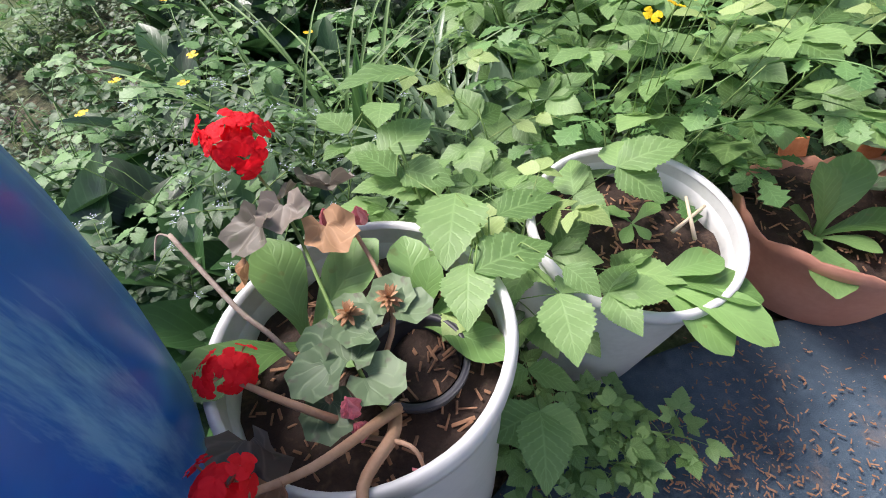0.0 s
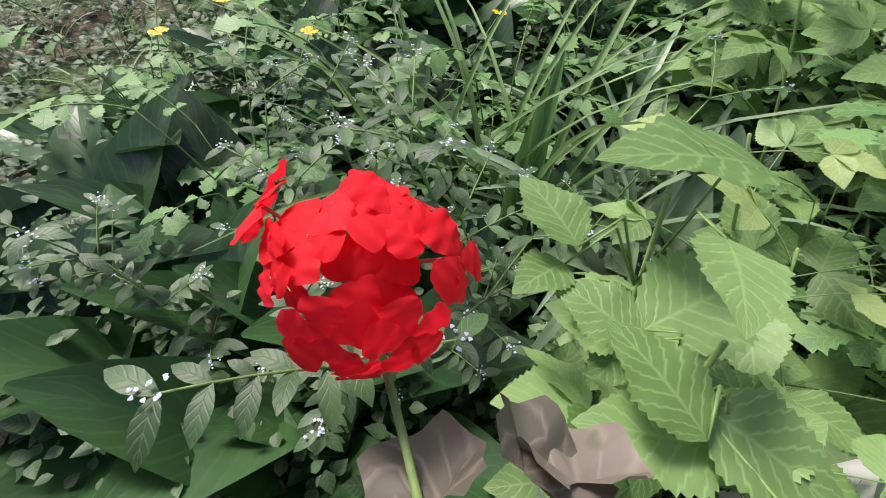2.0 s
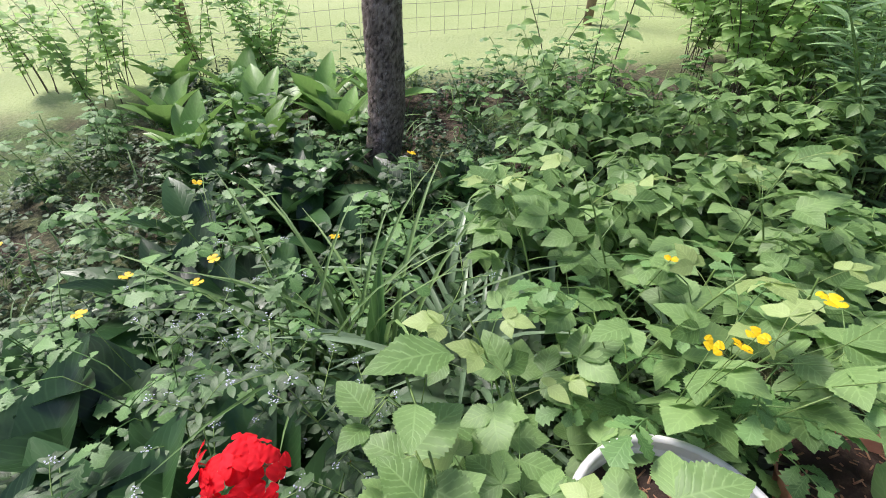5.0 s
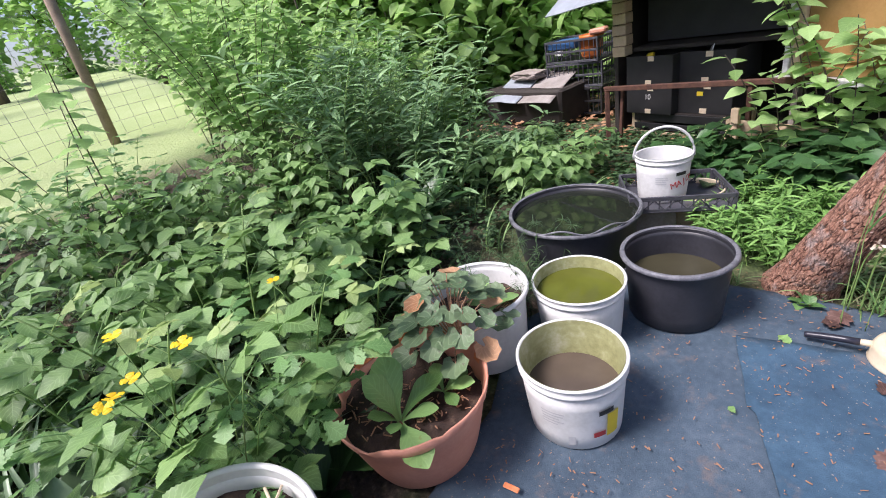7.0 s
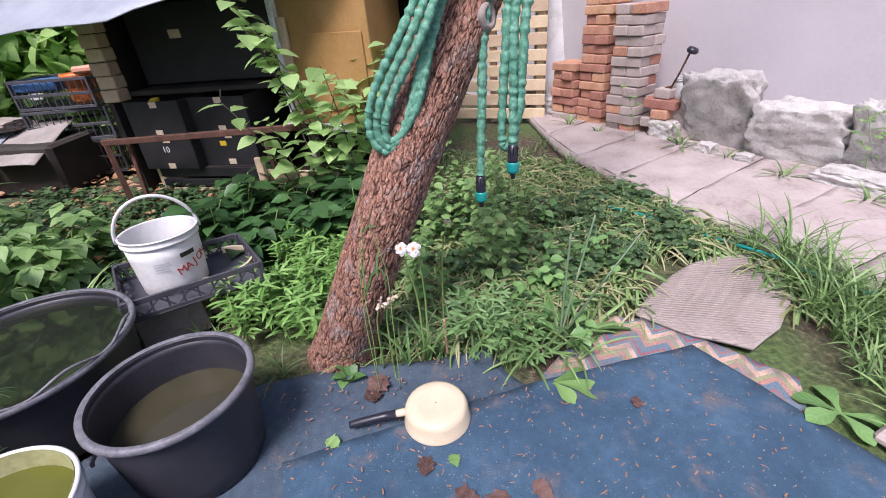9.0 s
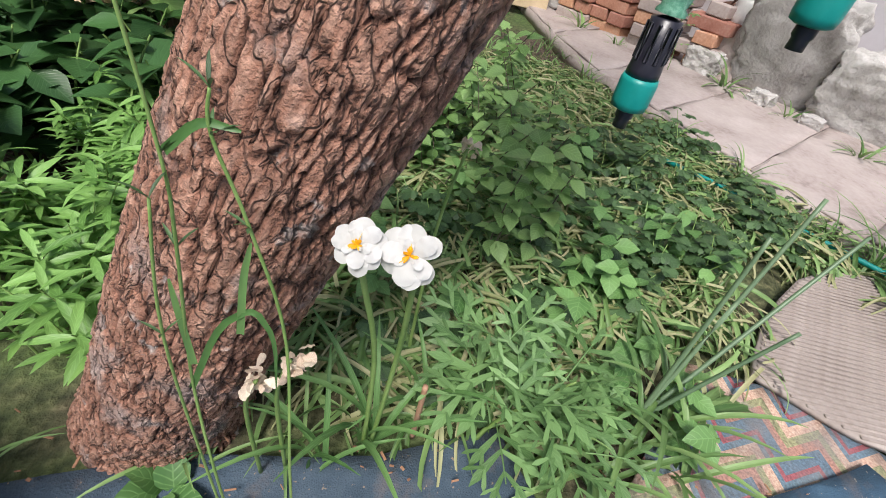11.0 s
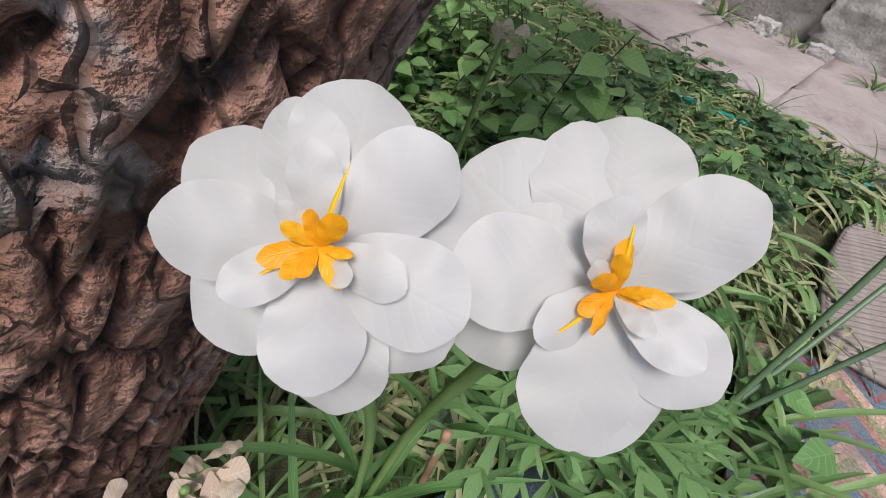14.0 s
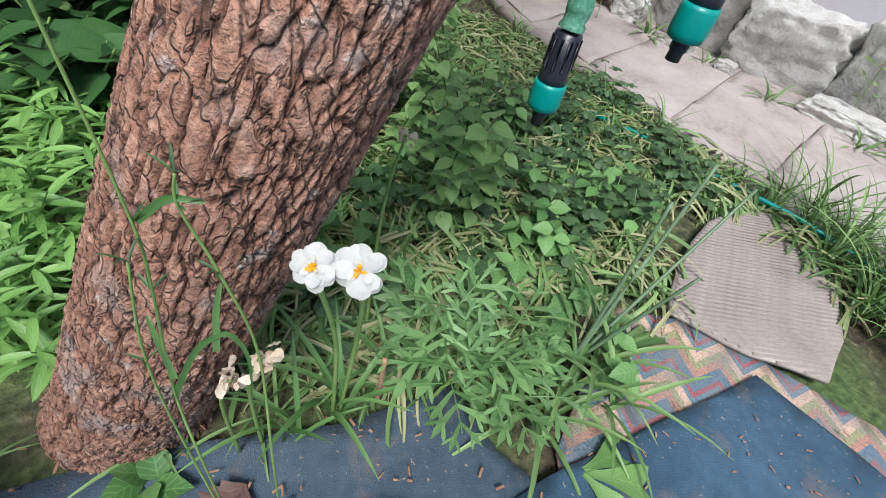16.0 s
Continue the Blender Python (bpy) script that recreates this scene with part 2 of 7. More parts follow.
POSTW = surface("grey post wood", [(0.3, (0.20, 0.14, 0.10)), (0.7, (0.38, 0.29, 0.22))], 12, 120, 0.85, bump=0.7)
INK = surface("black print", [(0.3, (0.015, 0.015, 0.015)), (0.7, (0.03, 0.03, 0.03))], 20, 100, 0.5)
REDINK = surface("red print", [(0.3, (0.35, 0.03, 0.03)), (0.7, (0.5, 0.05, 0.05))], 20, 100, 0.5)
GREYINK = surface("faint grey print", [(0.3, (0.45, 0.45, 0.46)), (0.7, (0.55, 0.55, 0.56))], 20, 100, 0.5)
YELINK = surface("yellow print", [(0.3, (0.75, 0.55, 0.02)), (0.7, (0.8, 0.62, 0.05))], 20, 100, 0.5)
GLOVE = surface("chipped blue film", [(0.3, (0.3, 0.42, 0.6)), (0.7, (0.5, 0.6, 0.75))], 20, 100, 0.5)


def carpet(name, dark, mid, light, fleck):
    m, nt, b = material(name, 0.95)
    p = world_coords(nt)
    big, small, tiny = noise_tex(nt, 3.5, 4, p), noise_tex(nt, 40, 4, p), noise_tex(nt, 400, 2, p)
    f = calc(nt, "ADD", calc(nt, "MULTIPLY", big, 0.5), calc(nt, "ADD", calc(nt, "MULTIPLY", small, 0.3), calc(nt, "MULTIPLY", tiny, 0.2)))
    col = ramp(nt, f, [(0.32, dark), (0.5, mid), (0.68, light)])
    dirt = ramp(nt, noise_tex(nt, 9, 6, p, 0.7), [(0.56, (0, 0, 0)), (0.72, (0.7, 0.7, 0.7))])
    col = mixed(nt, dirt, col, (0.16, 0.13, 0.12))
    crumbs = ramp(nt, noise_tex(nt, 130, 2, p), [(0.69, (0, 0, 0)), (0.72, (1, 1, 1))])
    col = mixed(nt, crumbs, col, fleck)
    nt.links.new(col, b.inputs["Base Color"])
    bumped(nt, b, calc(nt, "ADD", tiny, small), 0.7, 0.003)
    return m


MATA = carpet("dark blue felt", (0.028, 0.046, 0.070), (0.054, 0.084, 0.118), (0.098, 0.132, 0.172), (0.26, 0.20, 0.15))
MATB = carpet("blue felt", (0.02, 0.048, 0.085), (0.036, 0.08, 0.13), (0.065, 0.13, 0.20), (0.24, 0.22, 0.2))


def rug_material():
    m, nt, b = material("woven rug", 0.95)
    p = world_coords(nt)
    s = nt.nodes.new("ShaderNodeSeparateXYZ")
    nt.links.new(p, s.inputs[0])
    u = calc(nt, "ADD", calc(nt, "MULTIPLY", s.outputs[0], 0.83), calc(nt, "MULTIPLY", s.outputs[1], -0.56))
    v = calc(nt, "ADD", calc(nt, "MULTIPLY", s.outputs[0], 0.56), calc(nt, "MULTIPLY", s.outputs[1], 0.83))
    zig = calc(nt, "ADD", calc(nt, "MULTIPLY", u, 7.0), calc(nt, "MULTIPLY", calc(nt, "PINGPONG", calc(nt, "MULTIPLY", v, 10.0), 0.5), 0.9))
    w = calc(nt, "FRACT", zig)
    r = nt.nodes.new("ShaderNodeValToRGB")
    r.color_ramp.interpolation = "CONSTANT"
    cols = [(0.0, (0.10, 0.17, 0.24)), (0.25, (0.42, 0.22, 0.17)), (0.42, (0.30, 0.31, 0.16)), (0.58, (0.60, 0.42, 0.32)), (0.78, (0.12, 0.21, 0.28)), (0.9, (0.32, 0.08, 0.10))]
    while len(r.color_ramp.elements) < len(cols):
        r.color_ramp.elements.new(0.5)
    for e, (q, c) in zip(r.color_ramp.elements, cols):
        e.position, e.color = q, (*c, 1)
    nt.links.new(w, r.inputs[0])
    n = noise_tex(nt, 220, 3, p)
    col = mixed(nt, 0.75, r.outputs[0], ramp(nt, n, [(0.3, (0.2, 0.18, 0.17)), (0.7, (0.75, 0.72, 0.7))]), "OVERLAY")
    dirt = ramp(nt, noise_tex(nt, 14, 5, p), [(0.42, (0.15, 0.15, 0.15)), (0.7, (0.8, 0.8, 0.8))])
    nt.links.new(mixed(nt, dirt, col, (0.20, 0.19, 0.19)), b.inputs["Base Color"])
    bumped(nt, b, n, 0.8, 0.003)
    return m


def ground_material():
    m, nt, b = material("garden ground", 0.95)
    p = world_coords(nt)
    big, small = noise_tex(nt, 1.6, 5, p), noise_tex(nt, 45, 5, p)
    soil = ramp(nt, small, [(0.3, (0.03, 0.022, 0.016)), (0.55, (0.085, 0.06, 0.043)), (0.78, (0.27, 0.20, 0.14))])
    moss = ramp(nt, small, [(0.3, (0.035, 0.06, 0.018)), (0.7, (0.11, 0.17, 0.05))])
    bed = mixed(nt, ramp(nt, big, [(0.42, (0, 0, 0)), (0.6, (1, 1, 1))]), soil, moss)
    s = nt.nodes.new("ShaderNodeSeparateXYZ")
    nt.links.new(p, s.inputs[0])
    lawn = ramp(nt, calc(nt, "ADD", calc(nt, "MULTIPLY", small, 0.4), calc(nt, "MULTIPLY", noise_tex(nt, 0.35, 4, p), 0.6)), [(0.35, (0.27, 0.35, 0.13)), (0.65, (0.42, 0.48, 0.24))])
    edge = calc(nt, "SUBTRACT", s.outputs[1], calc(nt, "MULTIPLY", s.outputs[0], 0.41))
    fac = ramp(nt, calc(nt, "MULTIPLY", edge, 0.1), [(0.37, (0, 0, 0)), (0.43, (1, 1, 1))])
    nt.links.new(mixed(nt, fac, bed, lawn), b.inputs["Base Color"])
    bumped(nt, b, small, 0.9, 0.02)
    return m


def barrel_material():
    m, nt, b = material("glossy blue barrel", 0.28)
    col = ramp(nt, noise_tex(nt, 5, 5), [(0.3, (0.0, 0.08, 0.46)), (0.7, (0.005, 0.17, 0.70))])
    map_ = nt.nodes.new("ShaderNodeMapping")
    map_.inputs["Scale"].default_value = (18, 18, 2.5)
    map_.inputs["Rotation"].default_value = (0.5, 0.2, 0)
    nt.links.new(coords(nt), map_.inputs[0])
    # Pale streaks: scratches, and bright reflections painted into the blue.
    pale_streaks = ramp(nt, noise_tex(nt, 1.0, 6, map_.outputs[0], 0.7), [(0.52, (0, 0, 0)), (0.64, (0.7, 0.7, 0.7))])
    nt.links.new(mixed(nt, pale_streaks, col, (0.22, 0.45, 0.78)), b.inputs["Base Color"])
    bumped(nt, b, noise_tex(nt, 12, 4), 0.15, 0.004)
    return m


def bark_material(name, low, mid, high, scale):
    m, nt, b = material(name, 0.9)
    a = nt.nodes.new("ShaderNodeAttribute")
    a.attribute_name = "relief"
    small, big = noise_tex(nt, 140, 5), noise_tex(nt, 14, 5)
    # Furrow shade is put into the colour: low relief near black, ridges pale.
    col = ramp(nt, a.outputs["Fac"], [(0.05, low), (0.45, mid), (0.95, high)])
    grey = ramp(nt, big, [(0.55, (0, 0, 0)), (0.68, (0.75, 0.75, 0.75))])
    col = mixed(nt, grey, col, (0.36, 0.31, 0.29))
    lich = ramp(nt, noise_tex(nt, 30, 4), [(0.64, (0, 0, 0)), (0.70, (0.6, 0.6, 0.6))])
    col = mixed(nt, lich, col, (0.50, 0.48, 0.46))
    col = mixed(nt, 0.5, col, ramp(nt, small, [(0.25, (0.28, 0.28, 0.28)), (0.75, (0.75, 0.72, 0.7))]), "OVERLAY")
    map_ = nt.nodes.new("ShaderNodeMapping")
    map_.inputs["Scale"].default_value = (1, 1, 0.2)
    warp = nt.nodes.new("ShaderNodeMix")
    warp.data_type, warp.blend_type = "RGBA", "LINEAR_LIGHT"
    warp.inputs[0].default_value = 0.012
    fine = nt.nodes.new("ShaderNodeTexNoise")
    fine.inputs["Scale"].default_value = 40
    nt.links.new(coords(nt), fine.inputs["Vector"])
    nt.links.new(coords(nt), warp.inputs[6])
    nt.links.new(fine.outputs["Color"], warp.inputs[7])
    nt.links.new(warp.outputs[2], map_.inputs[0])
    crack = nt.nodes.new("ShaderNodeTexVoronoi")
    crack.feature = "DISTANCE_TO_EDGE"
    crack.inputs["Scale"].default_value = scale
    nt.links.new(map_.outputs[0], crack.inputs["Vector"])
    # Crack edges multiply the colour darker, painting shade into the splits.
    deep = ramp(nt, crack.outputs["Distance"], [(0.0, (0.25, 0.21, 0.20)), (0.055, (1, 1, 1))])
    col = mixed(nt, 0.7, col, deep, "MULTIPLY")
    map_f = nt.nodes.new("ShaderNodeMapping")
    map_f.inputs["Scale"].default_value = (1, 1, 0.5)
    nt.links.new(warp.outputs[2], map_f.inputs[0])
    flake = nt.nodes.new("ShaderNodeTexVoronoi")
    flake.inputs["Scale"].default_value = scale * 2.4
    nt.links.new(map_f.outputs[0], flake.inputs["Vector"])
    fl = nt.nodes.new("ShaderNodeSeparateColor")
    nt.links.new(flake.outputs["Color"], fl.inputs[0])
    col = mixed(nt, 0.65, col, ramp(nt, fl.outputs[0], [(0.0, (0.36, 0.33, 0.32)), (0.5, (0.5, 0.48, 0.47)), (1.0, (0.66, 0.66, 0.66))]), "OVERLAY")
    nt.links.new(col, b.inputs["Base Color"])
    grain = calc(nt, "ADD", calc(nt, "MULTIPLY", noise_tex(nt, 420, 4), 0.6), calc(nt, "ADD", small, noise_tex(nt, 60, 4)))
    rift = calc(nt, "MULTIPLY", calc(nt, "MINIMUM", crack.outputs["Distance"], 0.07), 9.0)
    bumped(nt, b, calc(nt, "ADD", calc(nt, "MULTIPLY", fl.outputs[1], 0.5), calc(nt, "ADD", rift, grain)), 1.0, 0.005)
    return m


def water_material(name, colour):
    m, nt, b = material(name, 0.03)
    nt.links.new(ramp(nt, noise_tex(nt, 6, 4), [(0.3, tuple(c * 0.7 for c in colour)), (0.7, colour)]), b.inputs["Base Color"])
    b.inputs["IOR"].default_value = 1.33
    bumped(nt, b, noise_tex(nt, 9, 2), 0.06, 0.004)
    return m


RUGM, GROUNDM, BARRELM = rug_material(), ground_material(), barrel_material()
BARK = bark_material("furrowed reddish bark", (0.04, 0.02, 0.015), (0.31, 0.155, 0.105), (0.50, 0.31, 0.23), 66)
CHERRY = bark_material("dark cherry bark", (0.05, 0.04, 0.035), (0.19, 0.155, 0.135), (0.34, 0.30, 0.28), 40)
MURKY, GREENW, DARKW, BROWNW = (water_material(n, c) for n, c in (("murky water", (0.11, 0.085, 0.065)), ("green water", (0.115, 0.125, 0.02)), ("dark water", (0.018, 0.022, 0.016)), ("brown water", (0.055, 0.05, 0.03))))


# ---- mesh helpers ----
class Bag:
    """Vertices, faces and leaf coordinates gathered for one mesh."""

    def __init__(self):
        self.v, self.f, self.uv, self.n = [], [], [], 0

    def put(self, v, f, uv=None):
        v = np.asarray(v, float)
        self.v.append(v)
        self.f.extend([[i + self.n for i in q] for q in f])
        self.uv.append(np.asarray(uv, float) if uv is not None else np.full((len(v), 2), 0.2))
        self.n += len(v)

    def mesh(self, name, mat, smooth=True):
        me = bpy.data.meshes.new(name)
        me.from_pydata(np.concatenate(self.v).tolist(), [], self.f)
        uv = np.concatenate(self.uv)
        layer = me.uv_layers.new(name="UVMap")
        idx = np.empty(len(me.loops), dtype=np.int64)
        me.loops.foreach_get("vertex_index", idx)
        layer.data.foreach_set("uv", uv[idx].ravel())
        if smooth:
            me.polygons.foreach_set("use_smooth", np.ones(len(me.polygons), dtype=bool))
        me.materials.append(mat)
        return me


def thing(name, at, label, category, group="", kind="", turn=0.0, tilt=(0, 0)):
    e = new(name)
    e.empty_display_size = 0.05
    e.matrix_world = pose(*at, tilt[0], tilt[1], turn)
    return tagged(e, label, category, group, kind)


def part(name, me, parent=None, m=None, label=""):
    ob = new(name, me)
    if parent is not None:
        ob.parent = parent
    if m is not None:
        ob.matrix_basis = m
    return tagged(ob, label) if label else ob


def lathe(bag, profile, n=48, wobble=0.0, seed=0.0):
    """A turned shape from (radius, height) pairs."""
    k = len(profile)
    v = []
    for j in range(n):
        a = 2 * math.pi * j / n
        for r, z in profile:
            w = 1 + wobble * noise.noise((math.cos(a) * 1.3 + seed, math.sin(a) * 1.3, z * 3))
            v.append((r * w * math.cos(a), r * w * math.sin(a), z))
    f = [(j * k + i, (j + 1) % n * k + i, (j + 1) % n * k + i + 1, j * k + i + 1) for j in range(n) for i in range(k - 1)]
    uv = [(0.2, i / k) for _ in range(n) for i in range(k)]
    bag.put(v, f, uv)


def disc(bag, r, z, n=40, rough=0.0, cx=0, cy=0, seed=0.0, rings=8):
    v = [(cx, cy, z)]
    for q in range(1, rings + 1):
        for j in range(n):
            a = 2 * math.pi * j / n
            x, y = r * q / rings * math.cos(a), r * q / rings * math.sin(a)
            v.append((cx + x, cy + y, z + rough * noise.fractal((x * 22 + seed, y * 22, 0.3), 1.0, 2.0, 3)))
    f = [(0, 1 + j, 1 + (j + 1) % n) for j in range(n)]
    for q in range(1, rings):
        a0, b0 = 1 + (q - 1) * n, 1 + q * n
        f += [(a0 + j, b0 + j, b0 + (j + 1) % n, a0 + (j + 1) % n) for j in range(n)]
    bag.put(v, f)


def tube(bag, pts, r0, r1, sides=6, ends=True):
    pts = [Vector(p) for p in pts]
    k, v = len(pts), []
    for i, p in enumerate(pts):
        d = (pts[min(i + 1, k - 1)] - pts[max(i - 1, 0)]).normalized()
        a = d.orthogonal().normalized() if abs(d.z) > 0.95 else d.cross(Vector((0, 0, 1))).normalized()
        b = d.cross(a)
        r = r0 + (r1 - r0) * i / max(1, k - 1)
        v += [p + (a * math.cos(2 * math.pi * s / sides) + b * math.sin(2 * math.pi * s / sides)) * r for s in range(sides)]
    f = [(i * sides + s, i * sides + (s + 1) % sides, (i + 1) * sides + (s + 1) % sides, (i + 1) * sides + s) for i in range(k - 1) for s in range(sides)]
    if ends:
        f += [tuple(range(sides - 1, -1, -1)), tuple((k - 1) * sides + s for s in range(sides))]
    bag.put([tuple(q) for q in v], f)


def slab(bag, m, sx, sy, sz, bevel=0.004, warp=0.0, seed=0.0):
    """A box with chamfered edges, centred on m; warp makes it uneven."""
    b = min(bevel, sx / 3, sy / 3, sz / 3)
    v, idx = [], {}
    h = (sx / 2, sy / 2, sz / 2)
    for sxn in (-1, 1):
        for syn in (-1, 1):
            for szn in (-1, 1):
                for ax in range(3):
                    c = [s * (hh - (0 if q == ax else b)) for q, (s, hh) in enumerate(zip((sxn, syn, szn), h))]
                    idx[(sxn, syn, szn, ax)] = len(v)
                    v.append(c)
    f = []
    for ax in range(3):
        o, p = (ax + 1) % 3, (ax + 2) % 3
        for s in (-1, 1):
            q = []
            for so, sp in ((-1, -1), (1, -1), (1, 1), (-1, 1)):
                k = [0, 0, 0]
                k[ax], k[o], k[p] = s, so, sp
                q.append(idx[(*k, ax)])
            f.append(q if s > 0 else q[::-1])
        for so in (-1, 1):
            for sp in (-1, 1):
                k0, k1 = [0, 0, 0], [0, 0, 0]
                k0[ax], k1[ax] = -1, 1
                k0[o] = k1[o] = so
                k0[p] = k1[p] = sp
                q = [idx[(*k0, o)], idx[(*k1, o)], idx[(*k1, p)], idx[(*k0, p)]]
                f.append(q if so * sp > 0 else q[::-1])
    for a in (-1, 1):
        for c in (-1, 1):
            for d in (-1, 1):
                q = [idx[(a, c, d, 0)], idx[(a, c, d, 1)], idx[(a, c, d, 2)]]
                f.append(q if a * c * d > 0 else q[::-1])
    out = []
    for p in v:
        p = Vector(p)
        if warp:
            p += Vector((noise.noise(p * 9 + Vector((seed, 0, 0))), noise.noise(p * 9 + Vector((0, seed, 5))), noise.noise(p * 9 + Vector((3, 0, seed))))) * warp
        out.append(tuple(m @ p))
    bag.put(out, f)


def box_mesh(name, mat, sx, sy, sz, bevel=0.004, warp=0.0, seed=0.0):
    b = Bag()
    slab(b, Matrix(), sx, sy, sz, bevel, warp, seed)
    return b.mesh(name, mat, False)


def sheet(bag, poly, z, thick, step=0.06, amp=0.004, seed=0.0, height=None):
    """A thin laid sheet with a given outline: finely divided, softly uneven, with an edge of its own."""
    bm = bmesh.new()
    vs = [bm.verts.new((x, y, 0)) for x, y in poly]
    bm.faces.new(vs)
    xs, ys = [p[0] for p in poly], [p[1] for p in poly]
    for ax, lo, hi in ((0, min(xs), max(xs)), (1, min(ys), max(ys))):
        c = lo + step
        while c < hi - step / 3:
            co, no = ((c, 0, 0), (1, 0, 0)) if ax == 0 else ((0, c, 0), (0, 1, 0))
            bmesh.ops.bisect_plane(bm, geom=bm.verts[:] + bm.edges[:] + bm.faces[:], plane_co=co, plane_no=no)
            c += step
    bm.normal_update()
    if bm.faces[:] and bm.faces[:][0].normal.z < 0:
        bmesh.ops.reverse_faces(bm, faces=bm.faces[:])
    for q in bm.verts:
        x, y = q.co.x, q.co.y
        q.co.z = z + amp * noise.fractal((x * 4 + seed, y * 4, seed), 1.0, 2.0, 3) + (height(x, y) if height else 0)
        q.co.x += 0.006 * noise.noise((x * 9, y * 9, 2 + seed))
        q.co.y += 0.006 * noise.noise((x * 9, y * 9, 7 + seed))
    top = bm.faces[:]
    ret = bmesh.ops.extrude_face_region(bm, geom=top)
    moved = [g for g in ret["geom"] if isinstance(g, bmesh.types.BMVert)]
    for q in moved:
        q.co.z += thick
    bm.verts.index_update()
    bag.put([tuple(q.co) for q in bm.verts], [[q.index for q in fc.verts] for fc in bm.faces])
    bm.free()


def stone_mesh(name, mat, sx, sy, sz, seed, flat=0.75):
    bm = bmesh.new()
    bmesh.ops.create_icosphere(bm, subdivisions=5, radius=1)
    for q in bm.verts:
        d = q.co.normalized()
        c = Vector([max(-flat, min(flat, x)) / flat for x in d])
        c = c * (0.88 + 0.15 * noise.fractal(d * 2.2 + Vector((seed, 0, 0)), 1.0, 2.0, 4) + 0.05 * noise.fractal(d * 8 + Vector((0, seed, 0)), 1.0, 2.0, 4))
        q.co = Vector((c.x * sx / 2, c.y * sy / 2, c.z * sz / 2 + sz / 2))
    me = bpy.data.meshes.new(name)
    bm.to_mesh(me)
    bm.free()
    me.polygons.foreach_set("use_smooth", np.ones(len(me.polygons), dtype=bool))
    me.materials.append(mat)
    return me


# ---- leaves ----
def leaf_shape(profile, fold=0.25, bend=0.5, wave=0.0, teeth=0, tooth=0.12, stations=8):
    """A leaf one unit long along +y, facing +z, from width against length; teeth notch its edge."""
    n = teeth * 2 if teeth else stations
    ts = np.linspace(0, 1, n + 1)
    w = np.interp(ts, [p[0] for p in profile], [p[1] for p in profile])
    if teeth:
        w = w * (1 + tooth * np.where(np.arange(n + 1) % 2 == 0, 1, -1))
        w[-1] = 0.004
    v, uv = [], []
    ang = bend * ts
    ys = np.concatenate([[0], np.cumsum(np.cos(ang[:-1]) / n)])
    zs = np.concatenate([[0], -np.cumsum(np.sin(ang[:-1]) / n)])
    for i, t in enumerate(ts):
        wv = wave * math.sin(t * 17)
        for s in (-1, -0.5, 0, 0.5, 1) if not teeth else (-1, 0, 1):
            lift = fold * w[i] * (abs(s) ** 1.3) + (wv * s * w[i])
            v.append((s * w[i], ys[i], zs[i] + lift))
            uv.append((0.5 + 0.5 * s, t))
    k = 5 if not teeth else 3
    f = [(i * k + j, i * k + j + 1, (i + 1) * k + j + 1, (i + 1) * k + j) for i in range(n) for j in range(k - 1)]
    return np.array(v), f, np.array(uv)


def round_leaf(lobes=7, depth=0.12, cup=0.25, ruffle=0.05, gap=0.5):
    """A rounded, scalloped leaf with its stalk at the notch; unit radius."""
    v, uv = [(0, 0, 0)], [(0.5, 0.5)]
    n = lobes * 4
    for q, rr in enumerate((0.5, 1.0)):
        for j in range(n + 1):
            a = -math.pi / 2 + gap / 2 + (2 * math.pi - gap) * j / n
            r = rr * (1 - depth * abs(math.cos(lobes * math.pi * j / n)) * rr)
            z = cup * rr * rr + ruffle * rr * math.sin(j * 0.83)
            v.append((r * math.cos(a), r * math.sin(a) + 0.35, z))
            uv.append((0.5 + 0.5 * rr, j / n * 1.4))
    f = [(0, 1 + j, 2 + j) for j in range(n)] + [(1 + j, n + 2 + j, n + 3 + j, 2 + j) for j in range(n)]
    return np.array(v), f, np.array(uv)


OVATE = [(0, 0.02), (0.1, 0.2), (0.3, 0.36), (0.5, 0.35), (0.75, 0.2), (1, 0.01)]
LANCEO = [(0, 0.02), (0.25, 0.08), (0.5, 0.1), (0.8, 0.06), (1, 0.005)]
BROAD = [(0, 0.03), (0.15, 0.12), (0.4, 0.2), (0.65, 0.18), (0.88, 0.09), (1, 0.01)]
SPOON = [(0, 0.035), (0.25, 0.06), (0.55, 0.19), (0.78, 0.24), (0.93, 0.15), (1, 0.02)]
BLADE = [(0, 0.022), (0.4, 0.026), (0.8, 0.016), (1, 0.002)]
PETAL = [(0, 0.06), (0.15, 0.16), (0.3, 0.27), (0.45, 0.36), (0.6, 0.42), (0.72, 0.44), (0.82, 0.42), (0.9, 0.36), (0.96, 0.25), (0.99, 0.13), (1, 0.05)]
L_RASP = leaf_shape(OVATE, 0.14, 0.45, 0.06, teeth=15, tooth=0.055)
L_RASP2 = leaf_shape(OVATE, 0.1, 0.4, 0.05, teeth=9, tooth=0.09)
L_SIMPLE = leaf_shape(OVATE, 0.2, 0.5, stations=4)
L_LANCE = leaf_shape(LANCEO, 0.2, 0.6, stations=5)
L_BROAD = leaf_shape(BROAD, 0.35, 0.6, 0.03, stations=8)
L_SPOON = leaf_shape(SPOON, 0.2, 0.7, 0.06, stations=10)
L_BLADE = leaf_shape(BLADE, 0.3, 1.3, stations=7)
L_BLADE2 = leaf_shape(BLADE, 0.3, 2.2, stations=9)
L_PETAL = leaf_shape(PETAL, -0.12, 0.5, 0.1, stations=18)
